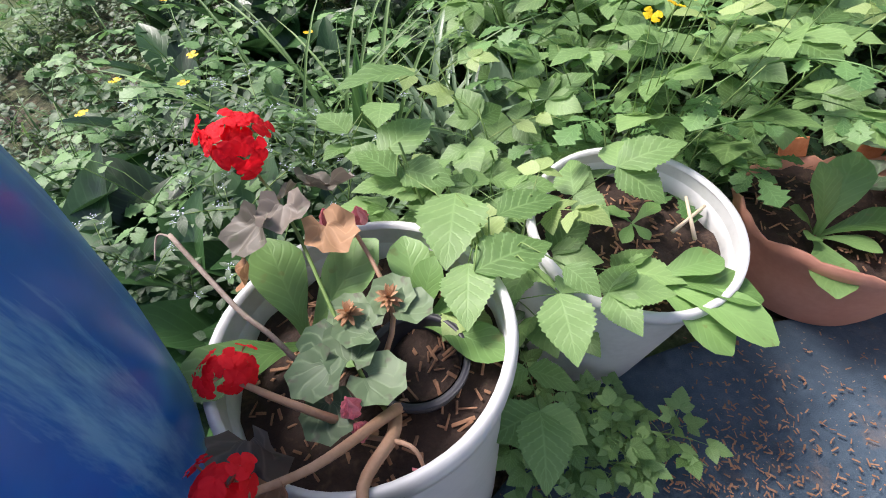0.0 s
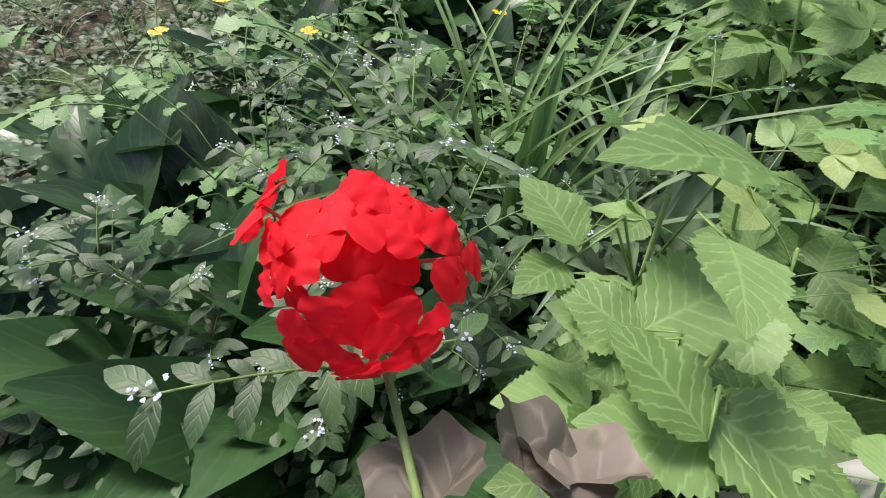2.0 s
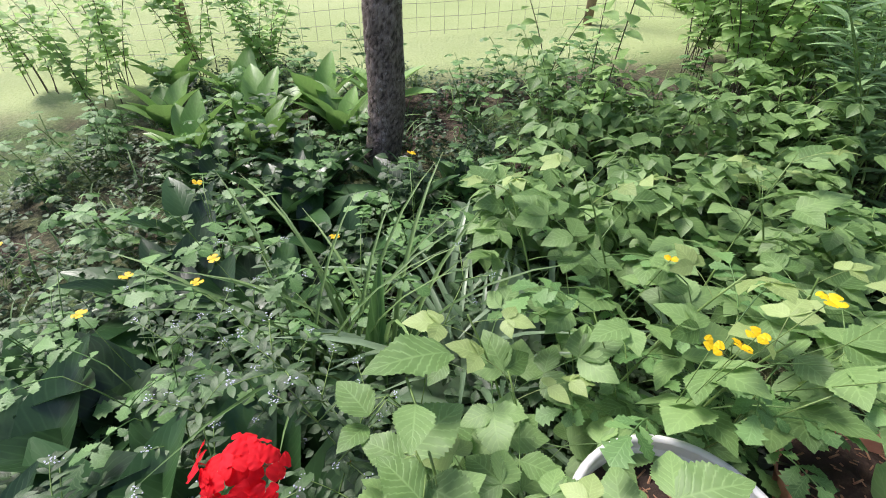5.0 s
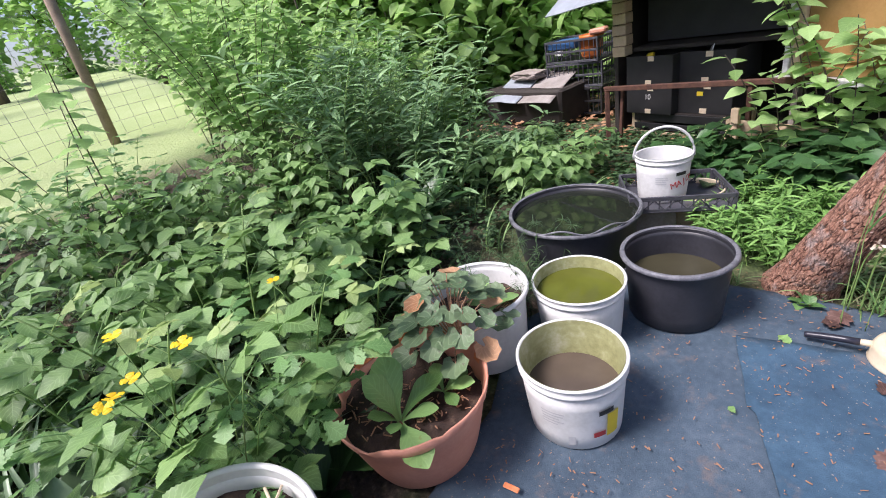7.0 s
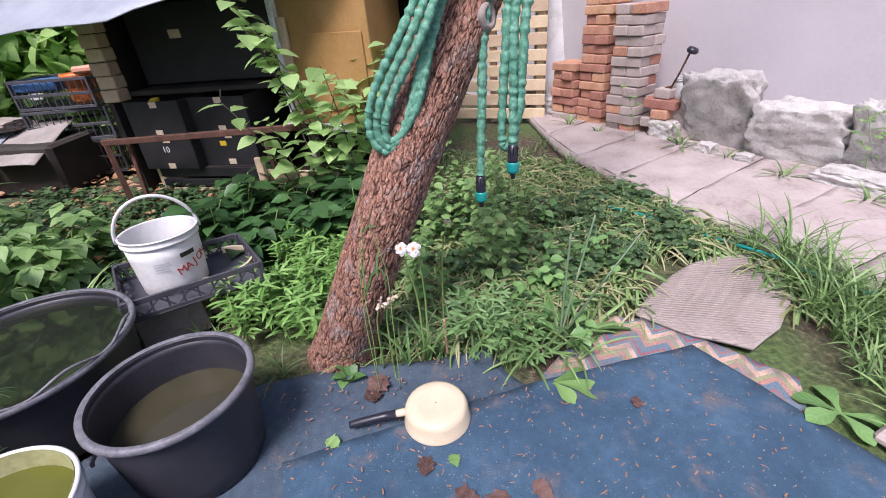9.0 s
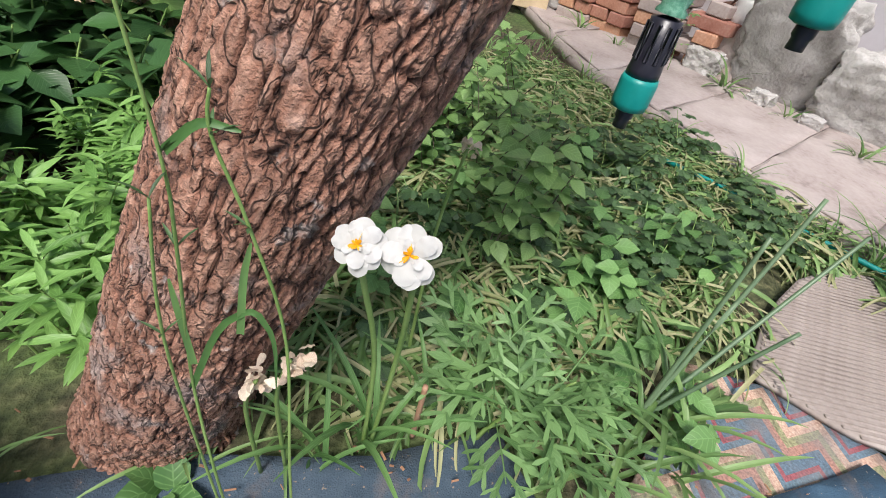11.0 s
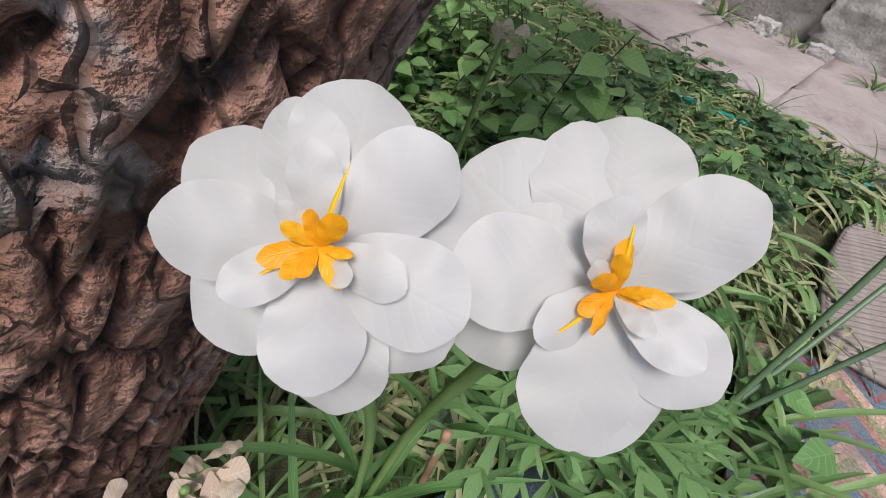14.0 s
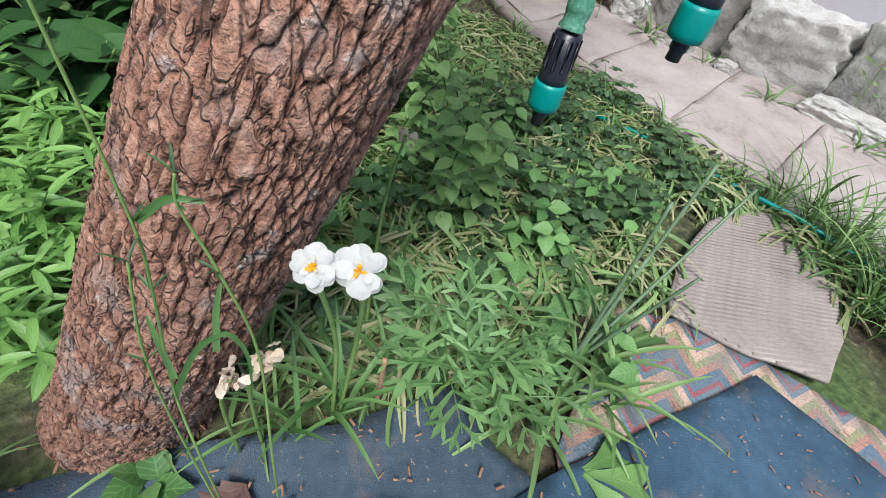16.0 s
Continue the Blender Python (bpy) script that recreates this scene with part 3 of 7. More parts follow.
PETAL2 = [(0, 0.07), (0.1, 0.16), (0.25, 0.29), (0.42, 0.40), (0.58, 0.45), (0.72, 0.44), (0.84, 0.37), (0.93, 0.25), (0.98, 0.13), (1, 0.05)]
L_PETAL2 = leaf_shape(PETAL2, -0.14, 0.4, 0.06, stations=20)
L_LOBE = leaf_shape([(0, 0.05), (0.3, 0.16), (0.6, 0.3), (0.85, 0.24), (1, 0.02)], 0.1, 0.4, 0.04, teeth=5, tooth=0.2)
L_ROUND = round_leaf()
L_ROUNDR = round_leaf(7, 0.15, 0.3, 0.16)
L_FINGER = leaf_shape([(0, 0.03), (0.4, 0.06), (0.75, 0.07), (1, 0.005)], 0.1, 0.3, stations=4)


def turned(yaw, pitch, roll=0.0):
    """Rotation whose +y axis points along yaw (degrees, 0 is +y, left positive) and pitch (up)."""
    return np.array((Matrix.Rotation(radians(yaw), 3, "Z") @ Matrix.Rotation(radians(pitch), 3, "X") @ Matrix.Rotation(radians(roll), 3, "Y")))


def place(bag, shape, at, rot, size, wide=1.0):
    v, f, uv = shape
    bag.put((v * np.array((size * wide, size, size))) @ rot.T + np.asarray(at), f, uv)


RNG = random.Random(11)


def rr(a, b):
    return RNG.uniform(a, b)


def arc(start, yaw, pitch, length, droop, n=6):
    """Points of a stalk that leaves start and bends down by droop degrees along its length."""
    p, pts = Vector(start), [Vector(start)]
    for i in range(n):
        q = pitch - droop * i / n
        d = Vector((-math.sin(radians(yaw)) * math.cos(radians(q)), math.cos(radians(yaw)) * math.cos(radians(q)), math.sin(radians(q))))
        p = p + d * (length / n)
        pts.append(p.copy())
    return pts


def smooth(a, b, x):
    t = max(0.0, min(1.0, (x - a) / (b - a)))
    return t * t * (3 - 2 * t)


def gz(x, y):
    """Height of the ground: flat yard, a bed that climbs to the fence, a lawn beyond."""
    left = 1 - smooth(1.4, 3.2, x)
    return min(max(y - 1.0, 0), 4.3) * 0.18 * left + max(y - 5.3, 0) * 0.062 * (1 - smooth(4, 12, x))


# ---- the setting ----
def build_ground():
    b = Bag()
    n = 150
    us = np.linspace(-1, 1, n)
    xs = 1.2 + np.sinh(us * 6.2) / np.sinh(6.2) * 400
    ys = 1.0 + np.sinh(us * 6.2) / np.sinh(6.2) * 400
    v = []
    for y in ys:
        for x in xs:
            flat = smooth(-0.1, 0.5, max(0.8 - y, -(2.7 - x) * 0.0 + y - 0.9)) if x < 2.6 else 1
            bump = 0.02 * noise.fractal((x * 1.5, y * 1.5, 0), 1.0, 2.0, 4) * (1 if (y > 1.2 or x > 2.8) else 0.15)
            v.append((x, y, gz(x, y) - 0.012 + bump - 0.012))
    f = [(j * n + i, j * n + i + 1, (j + 1) * n + i + 1, (j + 1) * n + i) for j in range(n - 1) for i in range(n - 1)]
    b.put(v, f)
    tagged(new("ground", b.mesh("ground", GROUNDM)), "dark garden soil with moss and litter, pale lawn beyond", "ground", kind="structure")


def build_mats():
    for name, poly, z, mat, label, th in (
        ("mat", [(2.235, 0.50), (2.31, 0.226), (2.335, -0.01), (2.40, -0.21), (2.282, -0.267), (2.2, -0.36), (1.2, -2.2), (-1.6, -2.2), (-1.4, -0.25), (0.15, 0.1), (0.36, 0.42), (0.75, 0.6), (1.15, 0.72), (1.5, 0.98), (1.95, 0.9)], -0.006, MATA, "dark blue worn felt mat on the ground", 0.008),
        ("mat", [(1.95, 0.33), (2.12, -0.06), (2.237, -0.34), (2.405, -0.862), (1.92, -1.19), (1.2, -2.0), (0.2, -1.2), (1.4, -0.02), (1.66, 0.155), (1.672, 0.18)], 0.006, MATB, "blue felt mat lying on another mat", 0.006),
        ("rug", [(2.585, -0.61), (2.548, -0.80), (2.404, -0.965), (2.278, -1.11), (2.15, -1.06), (2.14, -0.36), (2.278, -0.372), (2.39, -0.458)], -0.008, RUGM, "faded woven rug with zigzag pattern", 0.007),
    ):
        b = Bag()
        sheet(b, poly, z, th, 0.06, 0.003, z * 100)
        tagged(new(name, b.mesh(name, mat)), label, name, "mats on the yard" if name == "mat" else "")
    b = Bag()
    outline = [(2.568, -0.734), (2.70, -0.83), (2.815, -0.94), (2.90, -1.05), (2.955, -1.17), (2.965, -1.30), (2.88, -1.365), (2.77, -1.36), (2.66, -1.31), (2.49, -1.17), (2.39, -1.04), (2.455, -0.885)]
    sheet(b, outline, 0.0, 0.012, 0.05, 0.002, 3)
    step = tagged(new("stepping_board", b.mesh("stepping_board", OLDWOOD)), "grey weathered ribbed wooden board on the ground", "board")
    d, n = Vector((-0.16, -0.987)), Vector((0.987, -0.16))
    us = [Vector(p).dot(n) for p in outline]
    count = 44
    for i in range(1, count):
        u = min(us) + (max(us) - min(us)) * i / count
        cut = []
        for p, q in zip(outline, outline[1:] + outline[:1]):
            p, q = Vector(p), Vector(q)
            a, c = p.dot(n) - u, q.dot(n) - u
            if a * c < 0:
                cut.append((p.lerp(q, a / (a - c))).dot(d))
        lo, hi = min(cut) + 0.006, max(cut) - 0.006
        if hi - lo > 0.03:
            m = n * u + d * (lo + hi) / 2
            rib = box_mesh("rib", OLDWOOD, hi - lo, 0.0075, 0.004, 0.0015, 0.002, i)
            part("rib", rib, step, Matrix.Translation((m.x, m.y, 0.0135)) @ Matrix.Rotation(math.atan2(d.y, d.x), 4, "Z"))


def build_path():
    b = Bag()
    edge = [(2.4, -1.72), (2.9, -1.47), (3.35, -1.22), (3.92, -0.95), (4.5, -0.74), (5.6, -0.6), (7.5, -0.5)]
    far = [(8.6, -0.4), (8.0, -1.2), (4.9, -2.4), (2.6, -4.2), (1.9, -3.2)]
    sheet(b, edge + far, -0.03, 0.075, 0.12, 0.010, 2)
    tagged(new("path", b.mesh("path", CONC)), "worn pale concrete path with dirty joints", "path", kind="structure")
    road = bpy.data.objects["path"]
    g = random.Random(8)
    left = [Vector(p) for p in edge]
    right = [Vector((2.95, -2.9)), Vector((3.5, -2.4)), Vector((4.0, -2.0)), Vector((4.5, -1.62)), Vector((5.0, -1.3)), Vector((6.0, -1.05)), Vector((7.9, -0.9))]

    def along(line, s):
        k = min(int(s), len(line) - 2)
        return line[k].lerp(line[k + 1], s - k)

    for i in range(8):
        for j in range(1):
            s0, s1 = i * 0.72, (i + 1) * 0.72 - 0.01 - 0.012 * g.random()
            w0, w1 = 0.01, 0.97
            q = [along(left, s0).lerp(along(right, s0), w0), along(left, s1).lerp(along(right, s1), w0), along(left, s1).lerp(along(right, s1), w1), along(left, s0).lerp(along(right, s0), w1)]
            bb = Bag()
            sheet(bb, [tuple(p) for p in q], 0.044, 0.010, 0.06, 0.012, g.uniform(0, 50))
            part("slab", bb.mesh("slab", CONC), road)
    # plaster house wall
    b = Bag()
    a0, a1 = Vector((2.2, -4.0, 0)), Vector((8.6, 1.1, 0))
    d = (a1 - a0).normalized()
    n = Vector((-d.y, d.x, 0))
    ang = math.atan2(d.y, d.x)
    mid = (a0 + a1) / 2 - n * 0.15
    slab(b, Matrix.Translation((mid.x, mid.y, 1.5)) @ Matrix.Rotation(ang, 4, "Z"), (a1 - a0).length, 0.3, 3.2, 0.01)
    tagged(new("wall_house", b.mesh("wall_house", PLASTER, False)), "pale lilac grey plastered house wall", "wall", kind="structure")


build_ground()
build_mats()
build_path()


# ---- pots and buckets ----
def bucket(name, at, r, h, wall_mat, label, category, rim="lip", inner=None, taper=0.84, group="", fill=None, fill_mat=None, fill_name="soil", rough=0.0, tilt=(0, 0), wobble=0.01, seed=0.0, rim_mat=None, handle=False):
    t = thing(name, at, label, category, group, tilt=tilt)
    b = Bag()
    rb = r * taper
    w = 0.004
    lip = 0.008 if rim == "lip" else 0.014
    prof = [(0.002, 0.001), (rb * 0.96, 0.001), (rb, 0.006)]
    prof += [(rb + (r - lip - rb) * q, h * q * 0.86) for q in (0.25, 0.5, 0.75, 1.0)]
    if rim == "lip":
        prof += [(r - lip, h * 0.86), (r - 0.002, h * 0.87), (r - 0.001, h * 0.90), (r - 0.005, h * 0.91), (r - 0.004, h * 0.975), (r, h * 0.985), (r, h - 0.002), (r - 0.003, h), (r - 0.008, h), (r - 0.010, h - 0.004)]
    else:
        prof += [(r - lip, h * 0.93), (r, h * 0.94), (r + 0.002, h * 0.97), (r - 0.002, h), (r - 0.010, h), (r - 0.013, h - 0.006)]
    lathe(b, prof, 56, wobble, seed)
    part("shell", b.mesh("shell", wall_mat), t)
    b = Bag()
    ri = r - 0.011
    lathe(b, [(ri, h - 0.002), (ri - 0.002, h * 0.9), (ri + (rb - r) * 0.5, h * 0.5), (rb - 0.008, 0.012), (0.002, 0.01)], 56, wobble, seed)
    part("lining", b.mesh("lining", inner or wall_mat), t)
    if rim_mat:
        b = Bag()
        lathe(b, [(r - 0.012, h + 0.001), (r - 0.004, h + 0.004), (r + 0.003, h + 0.002), (r + 0.005, h - 0.010), (r + 0.003, h - 0.012)], 56, wobble, seed)
        part("rim", b.mesh("rim", rim_mat), t, label="scuffed grey rim")
    if fill is not None:
        b = Bag()
        disc(b, r - 0.010 - (r - rb) * (1 - fill / h), fill, 48, rough, seed=seed)
        part(fill_name, b.mesh(fill_name, fill_mat), t)
    if handle:
        b = Bag()
        pts = [(r * math.cos(a) * 1.02, 0.10 * math.sin(a) * 0.2, h - 0.02 + 0.15 * math.sin(a)) for a in np.linspace(0, math.pi, 22)]
        tube(b, pts, 0.006, 0.006, 8)
        part("handle", b.mesh("handle", wall_mat), t, Matrix.Rotation(radians(125), 4, "Z"))
    return t


def curved_print(name, parent, r0, r1, h, a0, a1, z0, z1, mat, label=""):
    """A printed patch that follows a tapered bucket wall, slightly proud of it."""
    b = Bag()
    v = []
    for q in range(13):
        a = radians(a0 + (a1 - a0) * q / 12)
        for z in (z0, z1):
            r = r0 + (r1 - r0) * z / (h * 0.86) + 0.0035
            v.append((r * math.cos(a), r * math.sin(a), z))
    b.put(v, [(2 * q, 2 * q + 2, 2 * q + 3, 2 * q + 1) for q in range(12)])
    part(name, b.mesh(name, mat), parent, label=label)


def crumbs(parent, r, z, n, seed, mat, name="bark_chips"):
    b = Bag()
    g = random.Random(seed)
    for _ in range(n):
        a, q = g.uniform(0, 6.28), r * math.sqrt(g.random())
        m = Matrix.Translation((q * math.cos(a), q * math.sin(a), z + 0.004)) @ Euler((g.uniform(-.6, .6), g.uniform(-.6, .6), g.uniform(0, 6.28))).to_matrix().to_4x4()
        slab(b, m, g.uniform(0.006, 0.03), g.uniform(0.002, 0.005), 0.002, 0.0005)
    tagged(part(name, b.mesh(name, mat, False), parent), kind="stuff")


CHIP = surface("reddish bark chip", [(0.3, (0.16, 0.07, 0.04)), (0.7, (0.42, 0.24, 0.14))], 30, 200, 0.9)
pot_geranium = bucket("plant_pot", (0.013, 0.173, 0.002), 0.189, 0.535, WHITEPL, "large white plastic bucket with soil and a red geranium", "plant pot", "soft", WHITEPL, 0.86, "planted pots", 0.462, SOIL, rough=0.014, seed=1.0, wobble=0.02)
pot_small = bucket("plant_pot", (0.345, 0.556, 0.0), 0.186, 0.435, WHITEPL, "white plastic bucket of dark soil with young rosettes", "plant pot", "soft", WHITEPL, 0.84, "planted pots", 0.368, SOIL, rough=0.014, seed=2.0, wobble=0.008, tilt=(7, 6))
pot_third = bucket("plant_pot", (1.35, 0.955, 0.002), 0.185, 0.285, WHITEPL, "white ribbed plastic bucket with soil and seedlings", "plant pot", "soft", WHITEPL, 0.84, "planted pots", 0.20, SOIL, rough=0.012, seed=3.0, wobble=0.02)
for p, r, z, s in ((pot_geranium, 0.165, 0.462, 1), (pot_small, 0.15, 0.368, 2), (pot_third, 0.14, 0.2, 3)):
    crumbs(p, r, z, 200, s, CHIP)
inner_pot = bucket("small_pot", (0.078, 0.165, 0.395), 0.068, 0.1, BLACKPL, "small dark plastic pot sunk in the soil", "plant pot", "lip", BLACKPL, 0.8)
bucket_murky = bucket("bucket", (1.323, 0.514, 0.005), 0.158, 0.25, WHITEPL, "white plastic food bucket half full of murky brown water", "bucket", "lip", ALGAE, 0.86, "water buckets", 0.125, MURKY, "water", seed=4.0)
bucket_green = bucket("bucket", (1.648, 0.745, 0.005), 0.167, 0.245, WHITEPL, "white plastic bucket full of green algae water", "bucket", "lip", ALGAE, 0.86, "water buckets", 0.195, GREENW, "water", seed=5.0)
tub = bucket("bucket", (1.977, 0.563, 0.005), 0.19, 0.262, BLACKPL, "black rubber bucket with brown water and scuffed rim", "bucket", "soft", BLACKPL, 0.84, "black tubs", 0.15, BROWNW, "water", seed=6.0, rim_mat=SCUFF)
basin = bucket("basin", (2.094, 1.121, 0.005), 0.298, 0.262, BLACKPL, "large round black mortar tub brimming with dark water", "tub", "soft", BLACKPL, 0.84, "black tubs", 0.232, DARKW, "water", seed=7.0, rim_mat=SCUFF)
b_ = Bag()
tube(b_, [(0.16 * math.cos(a), 0.05 + 0.10 * math.sin(a), 0.0) for a in np.linspace(0.2, 2.9, 16)], 0.005, 0.005, 8)
part("wire_handle", b_.mesh("wire_handle", SCUFF), tub, Matrix.Translation((0.0, 0.06, 0.2)) @ Matrix.Rotation(radians(-30), 4, "X"), "grey wire handle")
b_ = Bag()
tube(b_, [(0.296 * math.cos(a), 0.296 * math.sin(a), 0.275 + 0.012 * math.sin(a * 9)) for a in np.linspace(3.3, 5.2, 30)], 0.004, 0.004, 8)
part("wire_handle", b_.mesh("wire_handle", SCUFF), basin, label="bent wire handle lying on the rim")

# prints on the front bucket and on the handled one
rb_, r_, h_ = 0.158 * 0.86, 0.15, 0.25
for a0, a1, z0, z1, mt in ((-114, -96, 0.14, 0.158, INK), (-120, -106, 0.055, 0.075, REDINK), (-104, -88, 0.045, 0.135, YELINK), (-148, -140, 0.03, 0.065, GREYINK), (-176, -150, 0.150, 0.154, GREYINK), (-176, -152, 0.139, 0.143, GREYINK), (-176, -156, 0.128, 0.132, GREYINK), (-176, -151, 0.117, 0.121, GREYINK), (-176, -158, 0.106, 0.110, GREYINK)):
    curved_print("print", bucket_murky, rb_, r_, h_, a0, a1, z0, z1, mt)
handled = bucket("bucket", (2.575, 0.965, 0.173), 0.13, 0.22, WHITEPL, "white plastic bucket with raised handle standing in a crate", "bucket", "lip", WHITEPL, 0.84, "", 0.03, MURKY, "water", seed=8.0, handle=True, tilt=(0, 2))
rb_, r_, h_ = 0.128 * 0.84, 0.12, 0.22
for a0, a1, z0, z1, mt in ((-122, -96, 0.135, 0.152, INK), (-165, -140, 0.13, 0.134, GREYINK), (-165, -138, 0.12, 0.124, GREYINK), (-165, -143, 0.11, 0.114, GREYINK), (-165, -141, 0.10, 0.104, GREYINK)):
    curved_print("print", handled, rb_, r_, h_, a0, a1, z0, z1, mt)
for i, ch in enumerate("MAJON"):
    cu = bpy.data.curves.new("letter", "FONT")
    cu.body, cu.size, cu.extrude, cu.align_x = ch, 0.042, 0.0006, "CENTER"
    cu.materials.append(REDINK)
    a = radians(-124 + i * 13)
    z = 0.075 + i * 0.007
    r = rb_ + (r_ - rb_) * z / (h_ * 0.86) + 0.004
    part("letter", cu, handled, Matrix.Translation((r * math.cos(a), r * math.sin(a), z)) @ Matrix.Rotation(a + math.pi / 2, 4, "Z") @ Matrix.Rotation(radians(90), 4, "X") @ Matrix.Rotation(radians(14), 4, "Z"))


def terracotta_pot():
    t = thing("plant_pot", (0.924, 0.785, 0.002), "broken orange plastic pot with dry soil and a leafy rosette", "plant pot", "planted pots")
    b = Bag()
    n, h, r = 72, 0.265, 0.235
    g = random.Random(5)
    v, rows = [], 9
    top = []
    for j in range(n):
        a = 2 * math.pi * j / n
        cut = 0.05 * max(0, noise.noise((math.cos(a) * 1.6 + 4, math.sin(a) * 1.6, 0))) + 0.016 * noise.noise((math.cos(a) * 9, math.sin(a) * 9, 3))
        back = 0.05 * smooth(0.3, 0.8, math.sin(a - 0.4))
        top.append(h - abs(cut) * 1.4 - back + 0.012 * g.random() * (back > 0))
    for side in (0, 1):
        for j in range(n):
            a = 2 * math.pi * j / n
            for i in range(rows):
                q = i / (rows - 1)
                z = q * top[j]
                r_ = 0.165 + (r - 0.165) * (z / h) ** 0.8 + (0.008 if 0.78 < z / h else 0) - side * 0.006
                v.append((r_ * math.cos(a), r_ * math.sin(a), z if side == 0 else max(z, 0.006)))
    f = []
    for side in (0, 1):
        o = side * n * rows
        for j in range(n):
            for i in range(rows - 1):
                q = (o + j * rows + i, o + (j + 1) % n * rows + i, o + (j + 1) % n * rows + i + 1, o + j * rows + i + 1)
                f.append(q if side == 0 else q[::-1])
    for j in range(n):
        k = (j + 1) % n
        f.append((j * rows + rows - 1, k * rows + rows - 1, n * rows + k * rows + rows - 1, n * rows + j * rows + rows - 1))
    b.put(v, f)
    part("shell", b.mesh("shell", TERRA), t)
    b = Bag()
    disc(b, 0.213, 0.185, 48, 0.03, seed=9)
    part("soil", b.mesh("soil", SOIL), t)
    crumbs(t, 0.19, 0.20, 160, 9, CHIP)
    for a, w in ((100, 0.07), (60, 0.05), (-12, 0.05)):
        b = Bag()
        slab(b, Matrix.Rotation(radians(a), 4, "Z") @ Matrix.Translation((0.235, 0, 0.235)) @ Matrix.Rotation(radians(25), 4, "Y"), 0.006, w, 0.05, 0.002, 0.006, a)
        part("shard", b.mesh("shard", TERRABR, False), t, label="cracked orange rim piece")
    return t


pot_terra = terracotta_pot()


def blue_barrel():
    t = thing("water_barrel", (-0.335, -0.115, 0.0), "tall glossy blue plastic barrel with scratches and painted reflection streaks", "barrel")
    b = Bag()
    lathe(b, [(0.01, 0), (0.14, 0), (0.147, 0.01), (0.15, 0.2), (0.165, 0.3), (0.215, 0.41), (0.255, 0.53), (0.276, 0.66), (0.285, 0.78), (0.285, 1.0), (0.28, 1.07), (0.267, 1.085), (0.267, 1.10), (0.255, 1.10), (0.255, 1.05)], 72, 0.01, 3)
    part("body", b.mesh("body", BARRELM), t)
    b = Bag()
    disc(b, 0.257, 1.055, 48)
    part("lid", b.mesh("lid", BARRELM), t)


blue_barrel()


def saucepan():
    t = thing("saucepan", (2.1, -0.065, 0.013), "cream enamel saucepan lying upside down on the mat", "saucepan", turn=0)
    b = Bag()
    r, h = 0.09, 0.062
    lathe(b, [(r - 0.004, 0.003), (r + 0.002, 0.0), (r + 0.003, 0.004), (r, 0.008), (r - 0.002, h * 0.7), (r - 0.007, h * 0.9), (r - 0.016, h), (0.05, h + 0.001), (0.04, h - 0.001), (0.002, h - 0.001)], 56)
    part("bowl", b.mesh("bowl", CREAM), t)
    b = Bag()
    tube(b, [(0, 0.085, 0.04), (0, 0.115, 0.036)], 0.011, 0.010, 10)
    part("handle_root", b.mesh("handle_root", CREAM), t, Matrix.Rotation(radians(10), 4, "Z"))
    b = Bag()
    tube(b, [(0, 0.112, 0.036), (0, 0.15, 0.032), (0, 0.2, 0.024), (0, 0.235, 0.016), (0, 0.243, 0.014)], 0.012, 0.010, 10)
    part("handle", b.mesh("handle", NAVY), t, Matrix.Rotation(radians(10), 4, "Z"), "black plastic handle")


saucepan()


def fruit_crate(name, at, sx, sy, sz, mat, label, group="", turn=0.0, tilt=(0, 0), cols=9):
    """An open slatted plastic crate: base, posts, rails and upright bars."""
    t = thing(name, at, label, "crate", group, turn=turn, tilt=tilt)
    b = Bag()
    slab(b, Matrix.Translation((0, 0, 0.008)), sx, sy, 0.008, 0.002)
    part("base", b.mesh("base", mat, False), t)
    post = box_mesh("post", mat, 0.018, 0.018, sz, 0.003)
    for x in (-1, 1):
        for y in (-1, 1):
            part("post", post, t, Matrix.Translation((x * (sx / 2 - 0.01), y * (sy / 2 - 0.01), sz / 2)))
    for ax, ln, off in ((0, sx, sy / 2), (1, sy, sx / 2)):
        rail = box_mesh("rail", mat, ln, 0.008, 0.022, 0.002)
        bar = box_mesh("bar", mat, 0.007, 0.006, sz * 0.9, 0.001)
        cross = box_mesh("bar", mat, 0.006, 0.006, sz * 1.0, 0.001)
        for s in (-1, 1):
            base = Matrix.Rotation(radians(90 * ax), 4, "Z") @ Matrix.Translation((0, s * (off - 0.005), 0))
            part("rail", rail, t, base @ Matrix.Translation((0, 0, sz - 0.011)))
            part("rail", rail, t, base @ Matrix.Translation((0, 0, 0.014)))
            if sz > 0.16:
                part("rail", rail, t, base @ Matrix.Translation((0, 0, sz / 2)))
            for q in range(cols):
                x = (q + 0.5) / cols * (ln - 0.03) - (ln - 0.03) / 2
                part("bar", bar, t, base @ Matrix.Translation((x, 0, sz / 2)))
                if sz < 0.16:
                    part("bar", cross, t, base @ Matrix.Translation((x, 0, sz / 2)) @ Matrix.Rotation(radians(45 if q % 2 else -45), 4, "Y"))
    return t


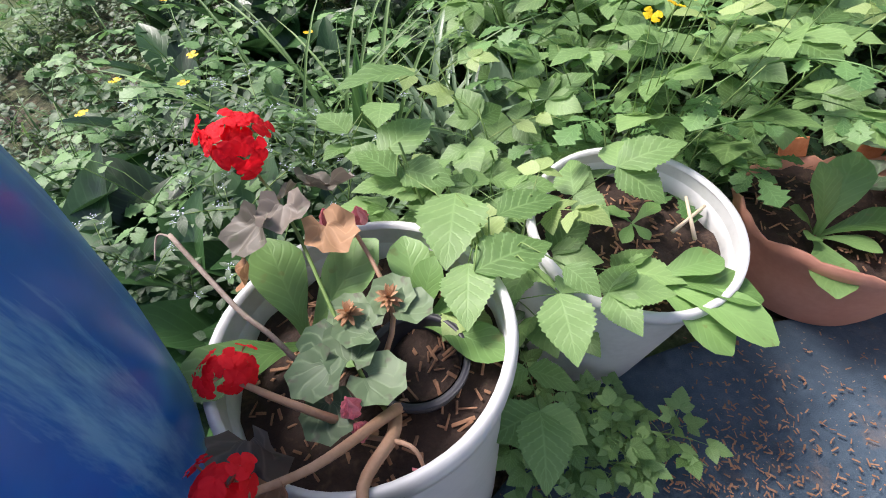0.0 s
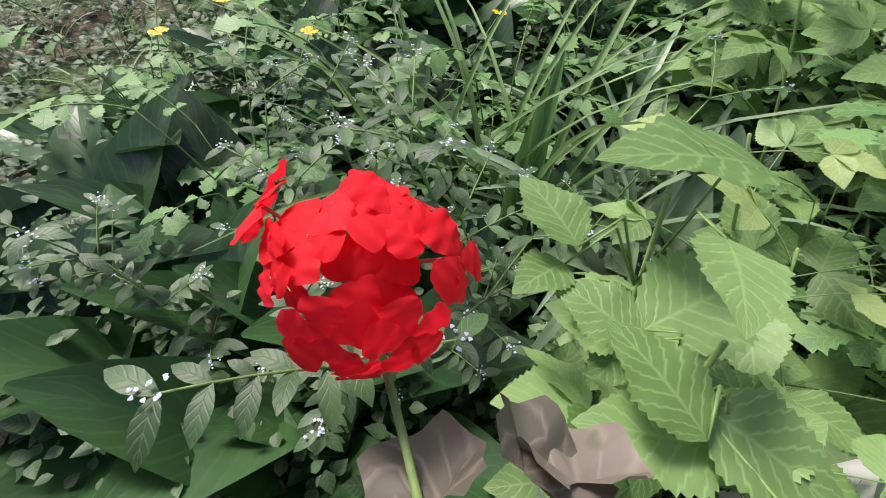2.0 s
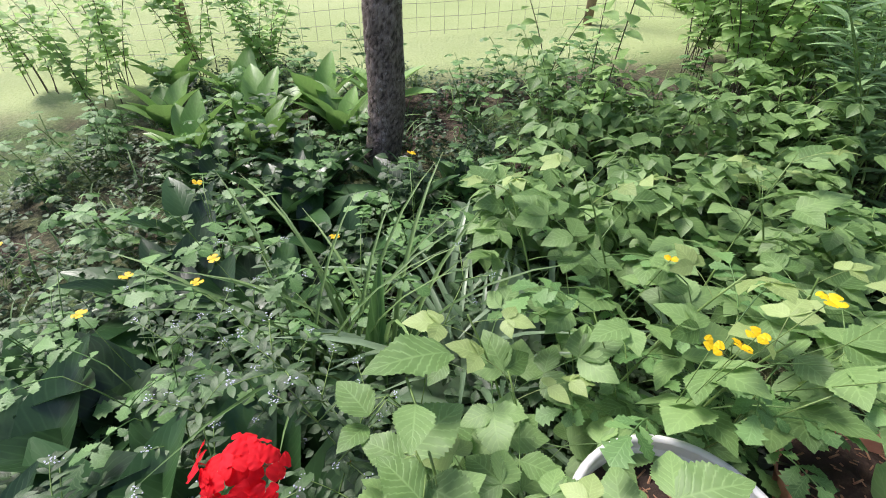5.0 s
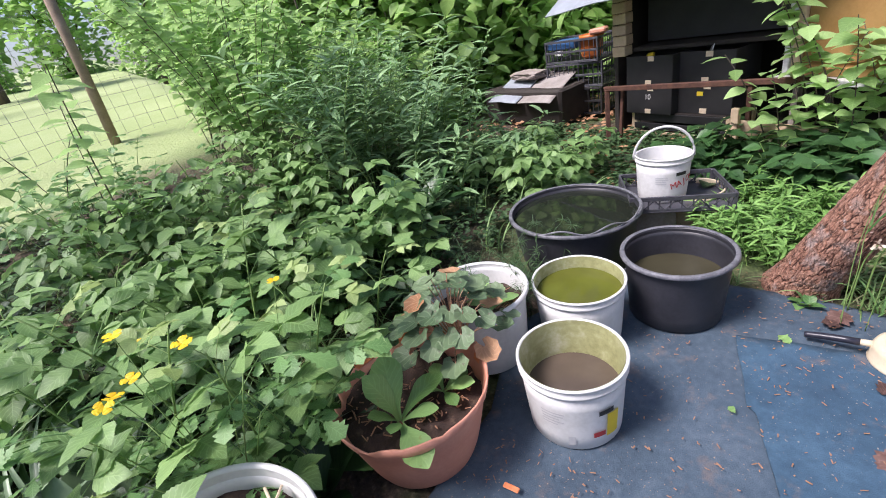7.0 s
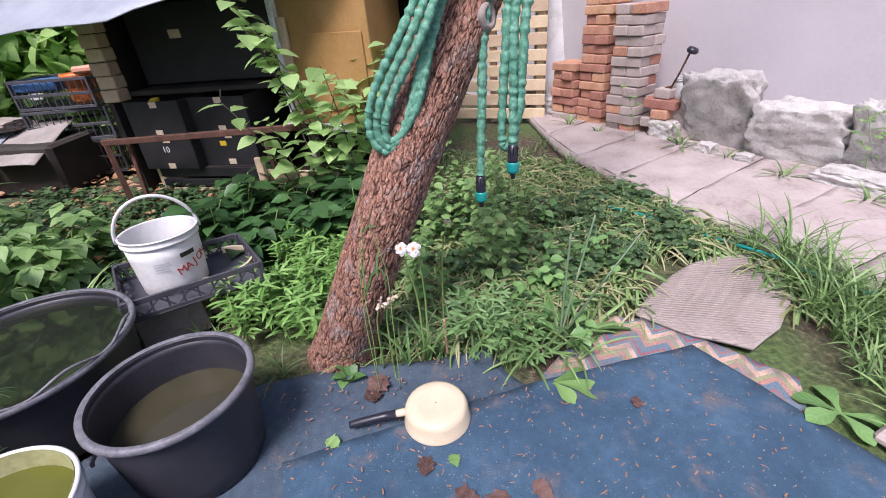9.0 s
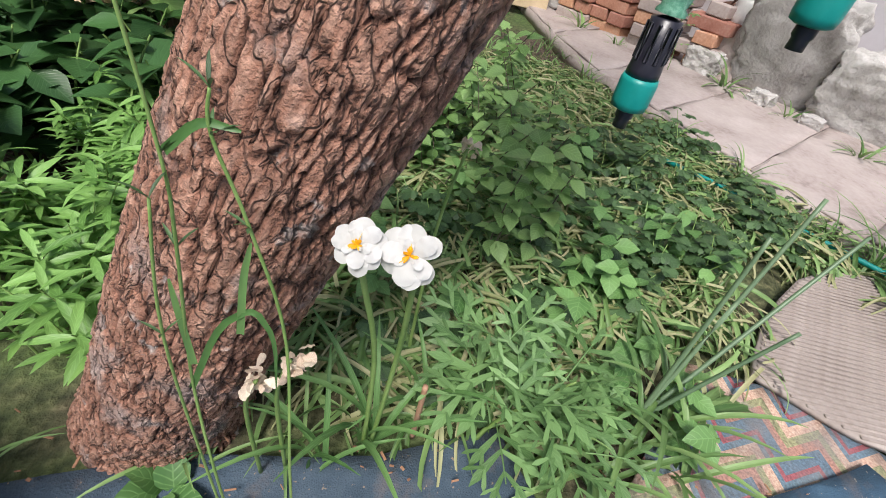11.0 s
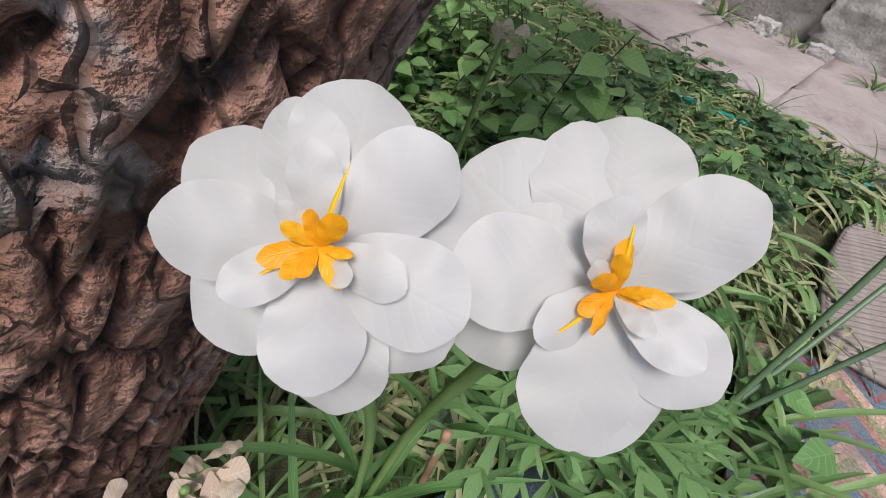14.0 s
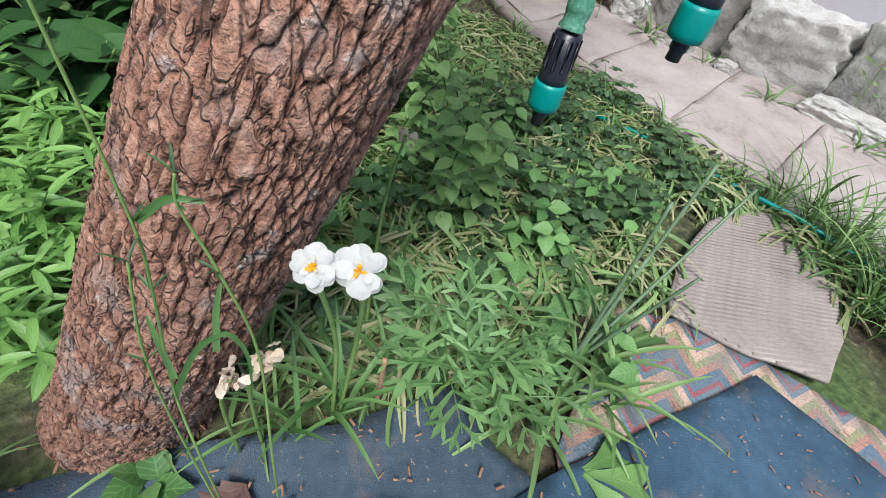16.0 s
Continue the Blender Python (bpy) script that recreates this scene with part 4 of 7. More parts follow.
beige = bucket("bucket", (2.7, 0.86, 0.0), 0.13, 0.19, CREAM, "beige plastic bucket beneath a crate", "bucket", "lip", CREAM, 0.85, seed=9.0)
fruit_crate("fruit_crate", (2.585, 0.915, 0.16), 0.46, 0.34, 0.085, GREYPL, "charcoal plastic fruit crate holding a white bucket", turn=-48, tilt=(0, 3))
b_ = Bag()
slab(b_, Matrix.Translation((2.53, 1.0, 0.078)) @ Matrix.Rotation(radians(35), 4, "Z"), 0.2, 0.22, 0.165, 0.006, 0.01)
tagged(new("wooden_block", b_.mesh("wooden_block", OLDWOOD, False)), "grey wooden block under a fruit crate", "block")


# ---- trees ----
def axis_big(z):
    q = min(z, 1.15)
    e = z - q
    r = 0.1077 - 0.0502 * q + 0.0536 * q * q
    return Vector((2.3995 - 0.2464 * q + 0.3763 * q * q + 0.60 * e, 0.2994 - 0.4465 * q + 0.0014 * q * q - 0.43 * e, z)), max(0.08, r + 0.014 * math.exp(-z * 18) - 0.02 * e)


def axis_sapling(z):
    return Vector((-0.73 + 0.10 * z + 0.025 * math.sin(z * 5), 2.3 + 0.02 * z, 0.2 + z)), 0.098 - 0.008 * z + 0.022 * math.exp(-((z - 1.05) / 0.06) ** 2)


def trunk(name, axis, z1, step, sides, furrow, stretch, mat, label, depth):
    t = thing(name, tuple(axis(0)[0]), label, "tree")
    base = axis(0)[0]
    n = int(z1 / step)
    b, rel, v = Bag(), [], []
    for i in range(n + 1):
        z = -0.04 + (z1 + 0.04) * i / n
        c, r = axis(max(z, 0))
        c = c + Vector((0, 0, min(z, 0)))
        for j in range(sides):
            a = 2 * math.pi * j / sides
            d = Vector((math.cos(a), math.sin(a), 0))
            w = Vector((d.x * r * furrow, d.y * r * furrow, z * furrow / stretch))
            w = w + Vector((noise.noise(w * 0.9), noise.noise(w * 0.9 + Vector((9, 0, 0))), 0.6 * noise.noise(w * 1.3 + Vector((0, 5, 0))))) * 0.3
            ds = noise.voronoi(w, distance_metric="CHEBYCHEV")[0]
            gap = min(1.0, (ds[1] - ds[0]) * 10.5)
            w2 = w * 2.3
            ds2 = noise.voronoi(w2, distance_metric="CHEBYCHEV")[0]
            gap2 = min(1.0, (ds2[1] - ds2[0]) * 9.0)
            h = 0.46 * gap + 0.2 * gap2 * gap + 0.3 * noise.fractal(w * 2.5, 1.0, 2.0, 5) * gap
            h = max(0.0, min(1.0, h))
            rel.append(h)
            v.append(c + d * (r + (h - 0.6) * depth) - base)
    f = [(i * sides + j, i * sides + (j + 1) % sides, (i + 1) * sides + (j + 1) % sides, (i + 1) * sides + j) for i in range(n) for j in range(sides)]
    b.put([tuple(q) for q in v], f)
    me = b.mesh("trunk", mat)
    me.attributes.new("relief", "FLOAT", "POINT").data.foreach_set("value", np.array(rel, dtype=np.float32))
    part("trunk", me, t)
    return t


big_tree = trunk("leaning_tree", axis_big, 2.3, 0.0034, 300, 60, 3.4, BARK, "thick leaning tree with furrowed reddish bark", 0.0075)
sapling = trunk("young_tree", axis_sapling, 2.4, 0.014, 48, 30, 0.6, CHERRY, "slim dark cherry tree with ringed rough bark", 0.012)


def knot_and_limbs():
    b = Bag()
    c, r = axis_big(0.98)
    d = Vector((-0.55, -0.83, 0.1)).normalized()
    m = Matrix.Translation(c - axis_big(0)[0] + d * (r - 0.012)) @ d.to_track_quat("Z", "Y").to_matrix().to_4x4()
    bb = Bag()
    lathe(bb, [(0.03, 0), (0.032, 0.012), (0.026, 0.022), (0.018, 0.02), (0.012, 0.013), (0.001, 0.011)], 24, 0.3)
    part("knot", bb.mesh("knot", OLDWOOD), big_tree, m, "grey healed branch scar")
    b = Bag()
    base = axis_big(0)[0]
    top = axis_big(2.25)[0] - base
    g = random.Random(3)
    for i in range(7):
        tube(b, arc(top - Vector((0, 0, 0.25)) + Vector((0, 0, i * 0.04)), g.uniform(0, 360), g.uniform(20, 60), g.uniform(1.0, 1.8), 25, 6), 0.04, 0.01, 8)
    part("limbs", b.mesh("limbs", BARK), big_tree)
    b = Bag()
    for _ in range(500):
        a, q, z = g.uniform(0, 6.28), 1.7 * math.sqrt(g.random()), g.uniform(0.2, 1.6)
        place(b, L_SIMPLE, (top.x + q * math.cos(a), top.y + q * math.sin(a), top.z + z), turned(g.uniform(0, 360), g.uniform(-60, 20), g.uniform(-30, 30)), g.uniform(0.06, 0.1))
    part("crown", b.mesh("crown", SHRUB), big_tree)
    b = Bag()
    base = axis_sapling(0)[0]
    for z, y, p, l in ((1.15, 65, 40, 0.9), (1.5, -60, 45, 0.7), (1.7, 120, 50, 0.8), (2.0, 10, 60, 0.8), (2.2, 200, 60, 0.8)):
        tube(b, arc(axis_sapling(z)[0] - base, y, p, l, 15, 5), 0.022, 0.006, 7)
    part("limbs", b.mesh("limbs", CHERRY), sapling)
    b = Bag()
    for _ in range(220):
        a, q, z = g.uniform(0, 6.28), 1.2 * math.sqrt(g.random()), g.uniform(1.75, 3.0)
        place(b, L_SIMPLE, (q * math.cos(a), q * math.sin(a), z), turned(g.uniform(0, 360), g.uniform(-70, 10), g.uniform(-30, 30)), g.uniform(0.05, 0.09))
    part("crown", b.mesh("crown", SHRUB), sapling)


knot_and_limbs()


# ---- hoses on the big tree ----
def hose_path(pts, name, parent, r=0.017, seed=0.0):
    """A crinkled fabric hose along a smooth line."""
    pts = [Vector(p) for p in pts]
    dense = []
    for i in range(len(pts) - 1):
        p0, p1, p2, p3 = pts[max(i - 1, 0)], pts[i], pts[i + 1], pts[min(i + 2, len(pts) - 1)]
        n = max(4, int((p2 - p1).length / 0.005))
        for k in range(n):
            u = k / n
            dense.append(0.5 * ((2 * p1) + (-p0 + p2) * u + (2 * p0 - 5 * p1 + 4 * p2 - p3) * u * u + (-p0 + 3 * p1 - 3 * p2 + p3) * u ** 3))
    dense.append(pts[-1])
    b, sides, v = Bag(), 10, []
    for i, p in enumerate(dense):
        d = (dense[min(i + 1, len(dense) - 1)] - dense[max(i - 1, 0)]).normalized()
        a = d.orthogonal().normalized() if abs(d.z) > 0.97 else d.cross(Vector((0, 0, 1))).normalized()
        c = d.cross(a)
        rad = r * (0.80 + 0.26 * abs(math.sin(i * 0.55 + seed)) + 0.26 * noise.noise((i * 0.5, seed, 0)))
        for s in range(sides):
            q = 2 * math.pi * s / sides
            w = rad * (1 + 0.18 * noise.noise((math.cos(q) * 2, math.sin(q) * 2 + seed, i * 0.6)))
            v.append(tuple(p + (a * math.cos(q) + c * math.sin(q)) * w))
    f = [(i * sides + s, i * sides + (s + 1) % sides, (i + 1) * sides + (s + 1) % sides, (i + 1) * sides + s) for i in range(len(dense) - 1) for s in range(sides)]
    f.append(tuple(range(sides)))
    b.put(v, f)
    part(name, b.mesh(name, HOSEG), parent)


def connector(parent, at):
    """A ribbed black collar above a teal snap coupling with a black nozzle."""
    x, y, z = at
    b = Bag()
    lathe(b, [(0.006, 0.078), (0.013, 0.076), (0.0125, 0.05), (0.0145, 0.036), (0.0145, 0.03), (0.006, 0.03)], 20)
    for k in range(10):
        a = 2 * math.pi * k / 10
        slab(b, Matrix.Translation((0.013 * math.cos(a), 0.013 * math.sin(a), 0.058)) @ Matrix.Rotation(a, 4, "Z"), 0.003, 0.0035, 0.03, 0.0008)
    part("collar", b.mesh("collar", NAVY), parent, Matrix.Translation((x, y, z)))
    b = Bag()
    lathe(b, [(0.004, 0.03), (0.0155, 0.03), (0.0165, 0.026), (0.0165, 0.008), (0.0155, 0.002), (0.011, 0.0), (0.004, 0.0)], 24)
    part("coupling", b.mesh("coupling", TEAL), parent, Matrix.Translation((x, y, z)), "teal plastic coupling")
    b = Bag()
    lathe(b, [(0.008, 0.001), (0.008, -0.007), (0.0065, -0.009), (0.0065, -0.017), (0.001, -0.017)], 18)
    part("nozzle", b.mesh("nozzle", NAVY), parent, Matrix.Translation((x, y, z)))


hose = thing("garden_hose", (0, 0, 0), "green crinkled fabric hose coiled over a tree with teal couplings", "hose")
for k, o in enumerate((0.0, 0.025, 0.05)):
    hose_path([(2.52, -0.22 - o * 0.3, 1.36), (2.42 - o * 0.2, -0.15 - o * 0.3, 1.18), (2.335, -0.05 - o, 1.0), (2.325, 0.045 - o, 0.85), (2.325, 0.064 - o * 0.75, 0.76 + o * 0.25), (2.33, 0.034 - o * 0.35, 0.712 + o * 0.5), (2.335, -0.008 - o * 0.3, 0.745 + o * 0.4), (2.345, -0.05 - o * 0.3, 0.84), (2.37, -0.10 - o * 0.25, 0.99), (2.45, -0.19, 1.18), (2.54, -0.25, 1.36)], "coil", hose, 0.0105, k * 3.1)
hose_path([(2.54, -0.25, 1.38), (2.50, -0.29, 1.25), (2.46, -0.225, 1.0), (2.447, -0.207, 0.75), (2.445, -0.200, 0.60)], "loose_end", hose, 0.012, 1.3)
hose_path([(2.55, -0.26, 1.38), (2.47, -0.33, 1.25), (2.42, -0.292, 1.0), (2.412, -0.288, 0.80), (2.411, -0.288, 0.685)], "loose_end", hose, 0.012, 2.3)
hose_path([(2.55, -0.27, 1.38), (2.48, -0.34, 1.25), (2.42, -0.315, 0.98), (2.42, -0.305, 0.80), (2.42, -0.285, 0.70), (2.425, -0.262, 0.69), (2.425, -0.262, 0.80), (2.43, -0.275, 1.0), (2.52, -0.30, 1.36)], "loop", hose, 0.012, 5.3)
connector(hose, (2.445, -0.200, 0.520))
connector(hose, (2.411, -0.288, 0.615))
b_ = Bag()
tube(b_, [(3.45, -0.85, 0.03), (3.3, -1.02, 0.035), (3.2, -1.1, 0.03), (3.05, -1.25, 0.03), (2.9, -1.36, 0.04), (2.75, -1.46, 0.03), (2.6, -1.6, 0.03)], 0.008, 0.008, 8)
tagged(new("ground_hose", b_.mesh("ground_hose", TEAL)), "thin teal hose lying along the path edge", "hose")


# ---- hutch, boxes and crates by the shed ----
def printed_box(at, turn, number, fruit):
    t = thing("cardboard_box", at, "black printed cardboard fruit box with pale taped handles" if not number else "black cardboard fruit box marked 10 with pale tape", "box", "black fruit boxes", turn=turn)
    sx, sy, sz = 0.30, 0.39, 0.21
    for nm, m, s in (("side", Matrix.Translation((-sx / 2, 0, sz / 2)), (0.006, sy, sz)), ("side", Matrix.Translation((sx / 2, 0, sz / 2)), (0.006, sy, sz)), ("side", Matrix.Translation((0, -sy / 2, sz / 2)), (sx, 0.006, sz)), ("side", Matrix.Translation((0, sy / 2, sz / 2)), (sx, 0.006, sz)), ("bottom", Matrix.Translation((0, 0, 0.004)), (sx, sy, 0.006))):
        part(nm, box_mesh(nm, CARD, *s, 0.001), t, m)
    for y, z in ((-0.02, sz - 0.02), (0.0, 0.02)):
        part("tape", box_mesh("tape", PALE, 0.004, 0.05, 0.035, 0.0005), t, Matrix.Translation((-sx / 2 - 0.004, y, z)))
    if number:
        cu = bpy.data.curves.new("number", "FONT")
        cu.body, cu.size, cu.extrude = "10", 0.055, 0.0005
        cu.materials.append(WHITEPL)
        part("number", cu, t, Matrix.Translation((-sx / 2 - 0.004, 0.03, 0.11)) @ Matrix.Rotation(radians(-90), 4, "Z") @ Matrix.Rotation(radians(90), 4, "X"))
    if fruit:
        part("print", box_mesh("print", YELINK, 0.003, 0.045, 0.03, 0.0005), t, Matrix.Translation((-sx / 2 - 0.004, 0.03, 0.14)))


FACE = -6  # the boxes' fronts turn slightly towards the yard
def row_at(u, z, back=0.0):
    """A place along the line of box fronts: u metres from its far end."""
    d = Vector((0.10, -0.995, 0))
    n = Vector((0.995, 0.10, 0))
    return tuple(Vector((3.86, 2.0, z)) + d * u + n * back)


for u, z, num, fr in ((0.2, 0.42, False, False), (0.6, 0.42, False, False), (0.2, 0.205, True, False), (0.6, 0.205, False, True)):
    printed_box(row_at(u, z, 0.155), FACE + 180 - 180, num, fr)
b_ = Bag()
slab(b_, Matrix.Translation(row_at(0.12, 0.60, 0.14)) @ Matrix.Rotation(0.4, 4, "Z"), 0.08, 0.06, 0.05, 0.01, 0.02)
tagged(new("paper_bag", b_.mesh("paper_bag", YELINK, False)), "crumpled yellow and white packet in a box", "bag")
b_ = Bag()
slab(b_, Matrix.Translation(row_at(0.55, 0.61, 0.14)) @ Euler((0.3, 0.5, 0.7)).to_matrix().to_4x4(), 0.10, 0.004, 0.07, 0.001, 0.01)
tagged(new("paper", b_.mesh("paper", WHITEPL, False)), "folded white paper sticking out of a box", "paper")


def low_crate():
    t = thing("wooden_crate", row_at(0.42, 0.0, 0.16), "pine crate with black slats under the boxes", "crate", turn=FACE)
    for z, w, mt, h in ((0.165, 0.74, CARD, 0.06), (0.095, 0.74, CARD, 0.05), (0.03, 0.86, PINE, 0.05)):
        part("slat", box_mesh("slat", mt, 0.014, w, h, 0.003), t, Matrix.Translation((-0.155, 0, z)))
        part("slat", box_mesh("slat", mt, 0.014, w, h, 0.003), t, Matrix.Translation((0.155, 0, z)))
    for y in (-0.37, 0.37):
        for x in (-0.14, 0.14):
            part("corner_post", box_mesh("corner_post", PINE, 0.04, 0.05, 0.2, 0.004), t, Matrix.Translation((x, y, 0.1)))
    part("top", box_mesh("top", SHADEDIN, 0.3, 0.8, 0.01, 0.002), t, Matrix.Translation((0, 0, 0.197)))


low_crate()


def pipe_frame():
    t = thing("pipe_frame", (0, 0, 0), "rusty welded steel frame before the boxes", "frame")
    for nm, p, q, r in (("rail", (3.72, 2.10, 0.435), (3.70, 0.75, 0.475), 0.017), ("leg", (3.72, 2.08, 0.43), (3.70, 2.06, -0.02), 0.017), ("leg", (3.78, 1.98, 0.42), (3.74, 1.98, -0.02), 0.012), ("leg", (3.71, 1.06, 0.46), (3.73, 1.06, -0.02), 0.014)):
        b = Bag()
        a, c = Vector(p), Vector(q)
        m = Matrix.Translation((a + c) / 2) @ (c - a).to_track_quat("Z", "Y").to_matrix().to_4x4()
        slab(b, m, r * 2, r * 2, (c - a).length, 0.003)
        part(nm, b.mesh(nm, RUST, False), t)


pipe_frame()


def shed():
    t = thing("lean_to_shed", (0, 0, 0), "lean-to shed with sheet roof, inside boards coloured near black for shade", "shed", kind="")
    # Near-black boards put the shade of the shed's opening into their colour.
    for nm, m, s, mt in (
        ("back_wall", Matrix.Translation((4.62, 1.35, 0.9)), (0.04, 2.3, 1.9), SHADEDIN),
        ("side_wall", Matrix.Translation((4.3, 2.18, 0.85)), (0.62, 0.04, 1.7), SHADEDIN),
        ("side_wall", Matrix.Translation((4.3, 0.16, 0.9)), (0.62, 0.04, 1.9), SHADEDIN),
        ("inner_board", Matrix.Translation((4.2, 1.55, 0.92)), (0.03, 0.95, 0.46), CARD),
        ("inner_shelf", Matrix.Translation((4.28, 1.5, 0.66)), (0.5, 1.1, 0.03), SHADEDIN),
        ("base_board", Matrix.Translation((4.4, 1.2, 0.02)), (0.5, 2.0, 0.06), SHADEDIN),
    ):
        part(nm, box_mesh(nm, mt, *s, 0.004), t, m)
    post = box_mesh("gable_brick", PINE, 0.1, 0.12, 0.075, 0.006, 0.006)
    for k in range(9):
        part("gable_brick", post, t, Matrix.Translation((4.02 + 0.01 * (k % 2), 2.14, 0.66 + k * 0.079)) @ Matrix.Rotation(0.06 * (k % 3 - 1), 4, "Z"))
    b = Bag()
    sheet(b, [(3.55, 2.5), (3.45, 1.55), (3.9, 0.1), (4.8, 0.1), (4.8, 2.5)], 0.0, 0.008, 0.12, 0.012, 4, lambda x, y: 1.12 + 0.55 * (x - 3.5) - 0.08 * (y - 1.2) - 0.05 * max(0, y - 2.0))
    part("roof", b.mesh("roof", SHEET), t, label="crumpled grey roofing sheet")
    part("patch", box_mesh("patch", PALE, 0.004, 0.08, 0.05, 0.001), t, Matrix.Translation((4.18, 1.72, 0.98)))


shed()


def hutch():
    t = thing("hutch", (3.93, 0.70, 0.0), "ochre wooden hutch with peeling white frame", "hutch", turn=-20)
    for nm, m, s, mt, lb in (
        ("body", (0.2, 0, 0.85), (0.36, 0.62, 0.86), OCHRE, ""),
        ("sill", (-0.01, 0.0, 0.415), (0.12, 0.72, 0.035), WHITEPAINT, "chipped white sill"),
        ("frame_post", (0.005, 0.315, 0.85), (0.05, 0.04, 0.86), WHITEPAINT, "peeling white frame post"),
        ("lower_rail", (0.0, 0.0, 0.46), (0.03, 0.58, 0.05), OCHRE, ""),
        ("panel", (0.012, -0.02, 0.72), (0.012, 0.5, 0.42), OCHRE, ""),
        ("door_post", (0.0, 0.26, 0.75), (0.03, 0.05, 0.55), PINE, ""),
    ):
        part(nm, box_mesh(nm, mt, *s, 0.005), t, Matrix.Translation(m), lb)
    for x in (0.06, 0.34):
        for y in (-0.27, 0.27):
            part("leg", box_mesh("leg", OLDWOOD, 0.04, 0.04, 0.42, 0.004), t, Matrix.Translation((x, y, 0.21)))


hutch()
b_ = Bag()
slab(b_, Matrix.Translation((3.62, 0.86, 0.2)) @ Matrix.Rotation(radians(-12), 4, "Z"), 0.02, 0.52, 0.09, 0.004)
slab(b_, Matrix.Translation((3.63, 0.86, 0.1)) @ Matrix.Rotation(radians(-12), 4, "Z"), 0.03, 0.05, 0.22, 0.004)
slab(b_, Matrix.Translation((3.64, 1.1, 0.16)) @ Matrix.Rotation(radians(-12), 4, "Z"), 0.03, 0.05, 0.33, 0.004)
tagged(new("wooden_rail", b_.mesh("wooden_rail", PINE, False)), "pale pine board on short posts under a hutch", "board")


def crate_heap():
    for z, s, mt, lb, tn in ((0.02, 0.27, CARD, "black slatted plastic crate on the ground", 8), (0.29, 0.24, GREYPL, "dark plastic crate stacked on another crate", 10), (0.53, 0.22, BLUECR, "dark blue slatted plastic crate topping a stack", 4)):
        fruit_crate("plastic_crate", (4.62, 3.0, z), 0.42, 0.62, s, GREYPL if mt is BLUECR else mt, lb, "stacked crates", turn=tn, cols=11)
    b = Bag()
    lathe(b, [(0.02, 0), (0.09, 0), (0.11, 0.18), (0.118, 0.18), (0.118, 0.21), (0.105, 0.21), (0.1, 0.02)], 32)
    for x, y in ((4.55, 2.83), (4.62, 2.80)):
        o = new("flower_pot", b.mesh("flower_pot", ORANGEPL))
        o.location = (x, y, 0.56)
        tagged(o, "orange plastic flower pot lying in a crate", "flower pot", "orange pots")
        break
    for m, s, mt, lb in ((Matrix.Translation((4.58, 3.15, 0.70)) @ Matrix.Rotation(0.12, 4, "Z"), (0.3, 0.34, 0.07), BLUECR, "blue plastic tray on top of crates"), (Matrix.Translation((4.45, 3.16, 0.63)), (0.012, 0.1, 0.05), WHITEPL, "white label on a crate")):
        bb = Bag()
        slab(bb, m, *s, 0.012)
        tagged(new("tray" if mt is BLUECR else "crate_label", bb.mesh("tray", mt, False)), lb, "tray" if mt is BLUECR else "label")
    bb = Bag()
    slab(bb, Matrix.Translation((4.52, 2.72, 0.79)) @ Matrix.Rotation(0.3, 4, "Z"), 0.12, 0.16, 0.05, 0.015, 0.01)
    tagged(new("broken_pot", bb.mesh("broken_pot", TERRA, False)), "piece of a brick red pot on crates", "pot")
    bb = Bag()
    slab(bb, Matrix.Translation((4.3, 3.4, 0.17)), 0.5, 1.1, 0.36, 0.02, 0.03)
    tagged(new("board_stack", bb.mesh("board_stack", SHADEDIN, False)), "low dark stack beneath roofing sheets", "heap")
    for y0, y1, mt, lb, sd in ((3.32, 3.75, SHEET, "bluish roofing sheet lying over a low stack", 1), (2.86, 3.30, SHEETB, "stained grey fibre sheet lying over a low stack", 2)):
        bb = Bag()
        sheet(bb, [(3.92, y0), (3.92, y1), (4.5, y1 + 0.1), (4.5, y0 + 0.1)], 0.0, 0.006, 0.08, 0.01, sd, lambda x, y: 0.26 + 0.33 * (x - 3.92) + 0.006 * math.sin(y * 9))
        tagged(new("roofing_sheet", bb.mesh("roofing_sheet", mt)), lb, "sheet", "sheets over the stack")
    o = new("flat_stone", stone_mesh("flat_stone", TERRA if False else OLDWOOD, 0.28, 0.42, 0.09, 3.0))
    o.location = (4.35, 3.5, 0.41)
    tagged(o, "flat brownish stone weighing down roofing sheets", "stone")
    b = Bag()
    for x, y, l in ((4.5, 2.35, 1.0), (4.42, 2.28, 0.85)):
        tube(b, [(x, y, 0), (x + 0.02, y - 0.02, l * 0.5), (x - 0.02, y + 0.03, l)], 0.009, 0.006, 7)
    tagged(new("metal_stake", b.mesh("metal_stake", WIRE)), "thin grey metal stakes beside crates", "stake")


crate_heap()


# ---- house side: bricks, stones, pallet ----
WALL_D = Vector((0.782, 0.623, 0))
WALL_N = Vector((-0.623, 0.782, 0))


def by_wall(u, off, z=0.0):
    """u metres along the house wall, off metres out from its face."""
    return Vector((2.2, -4.0, z)) + WALL_D * (u - 0.5) + WALL_N * off


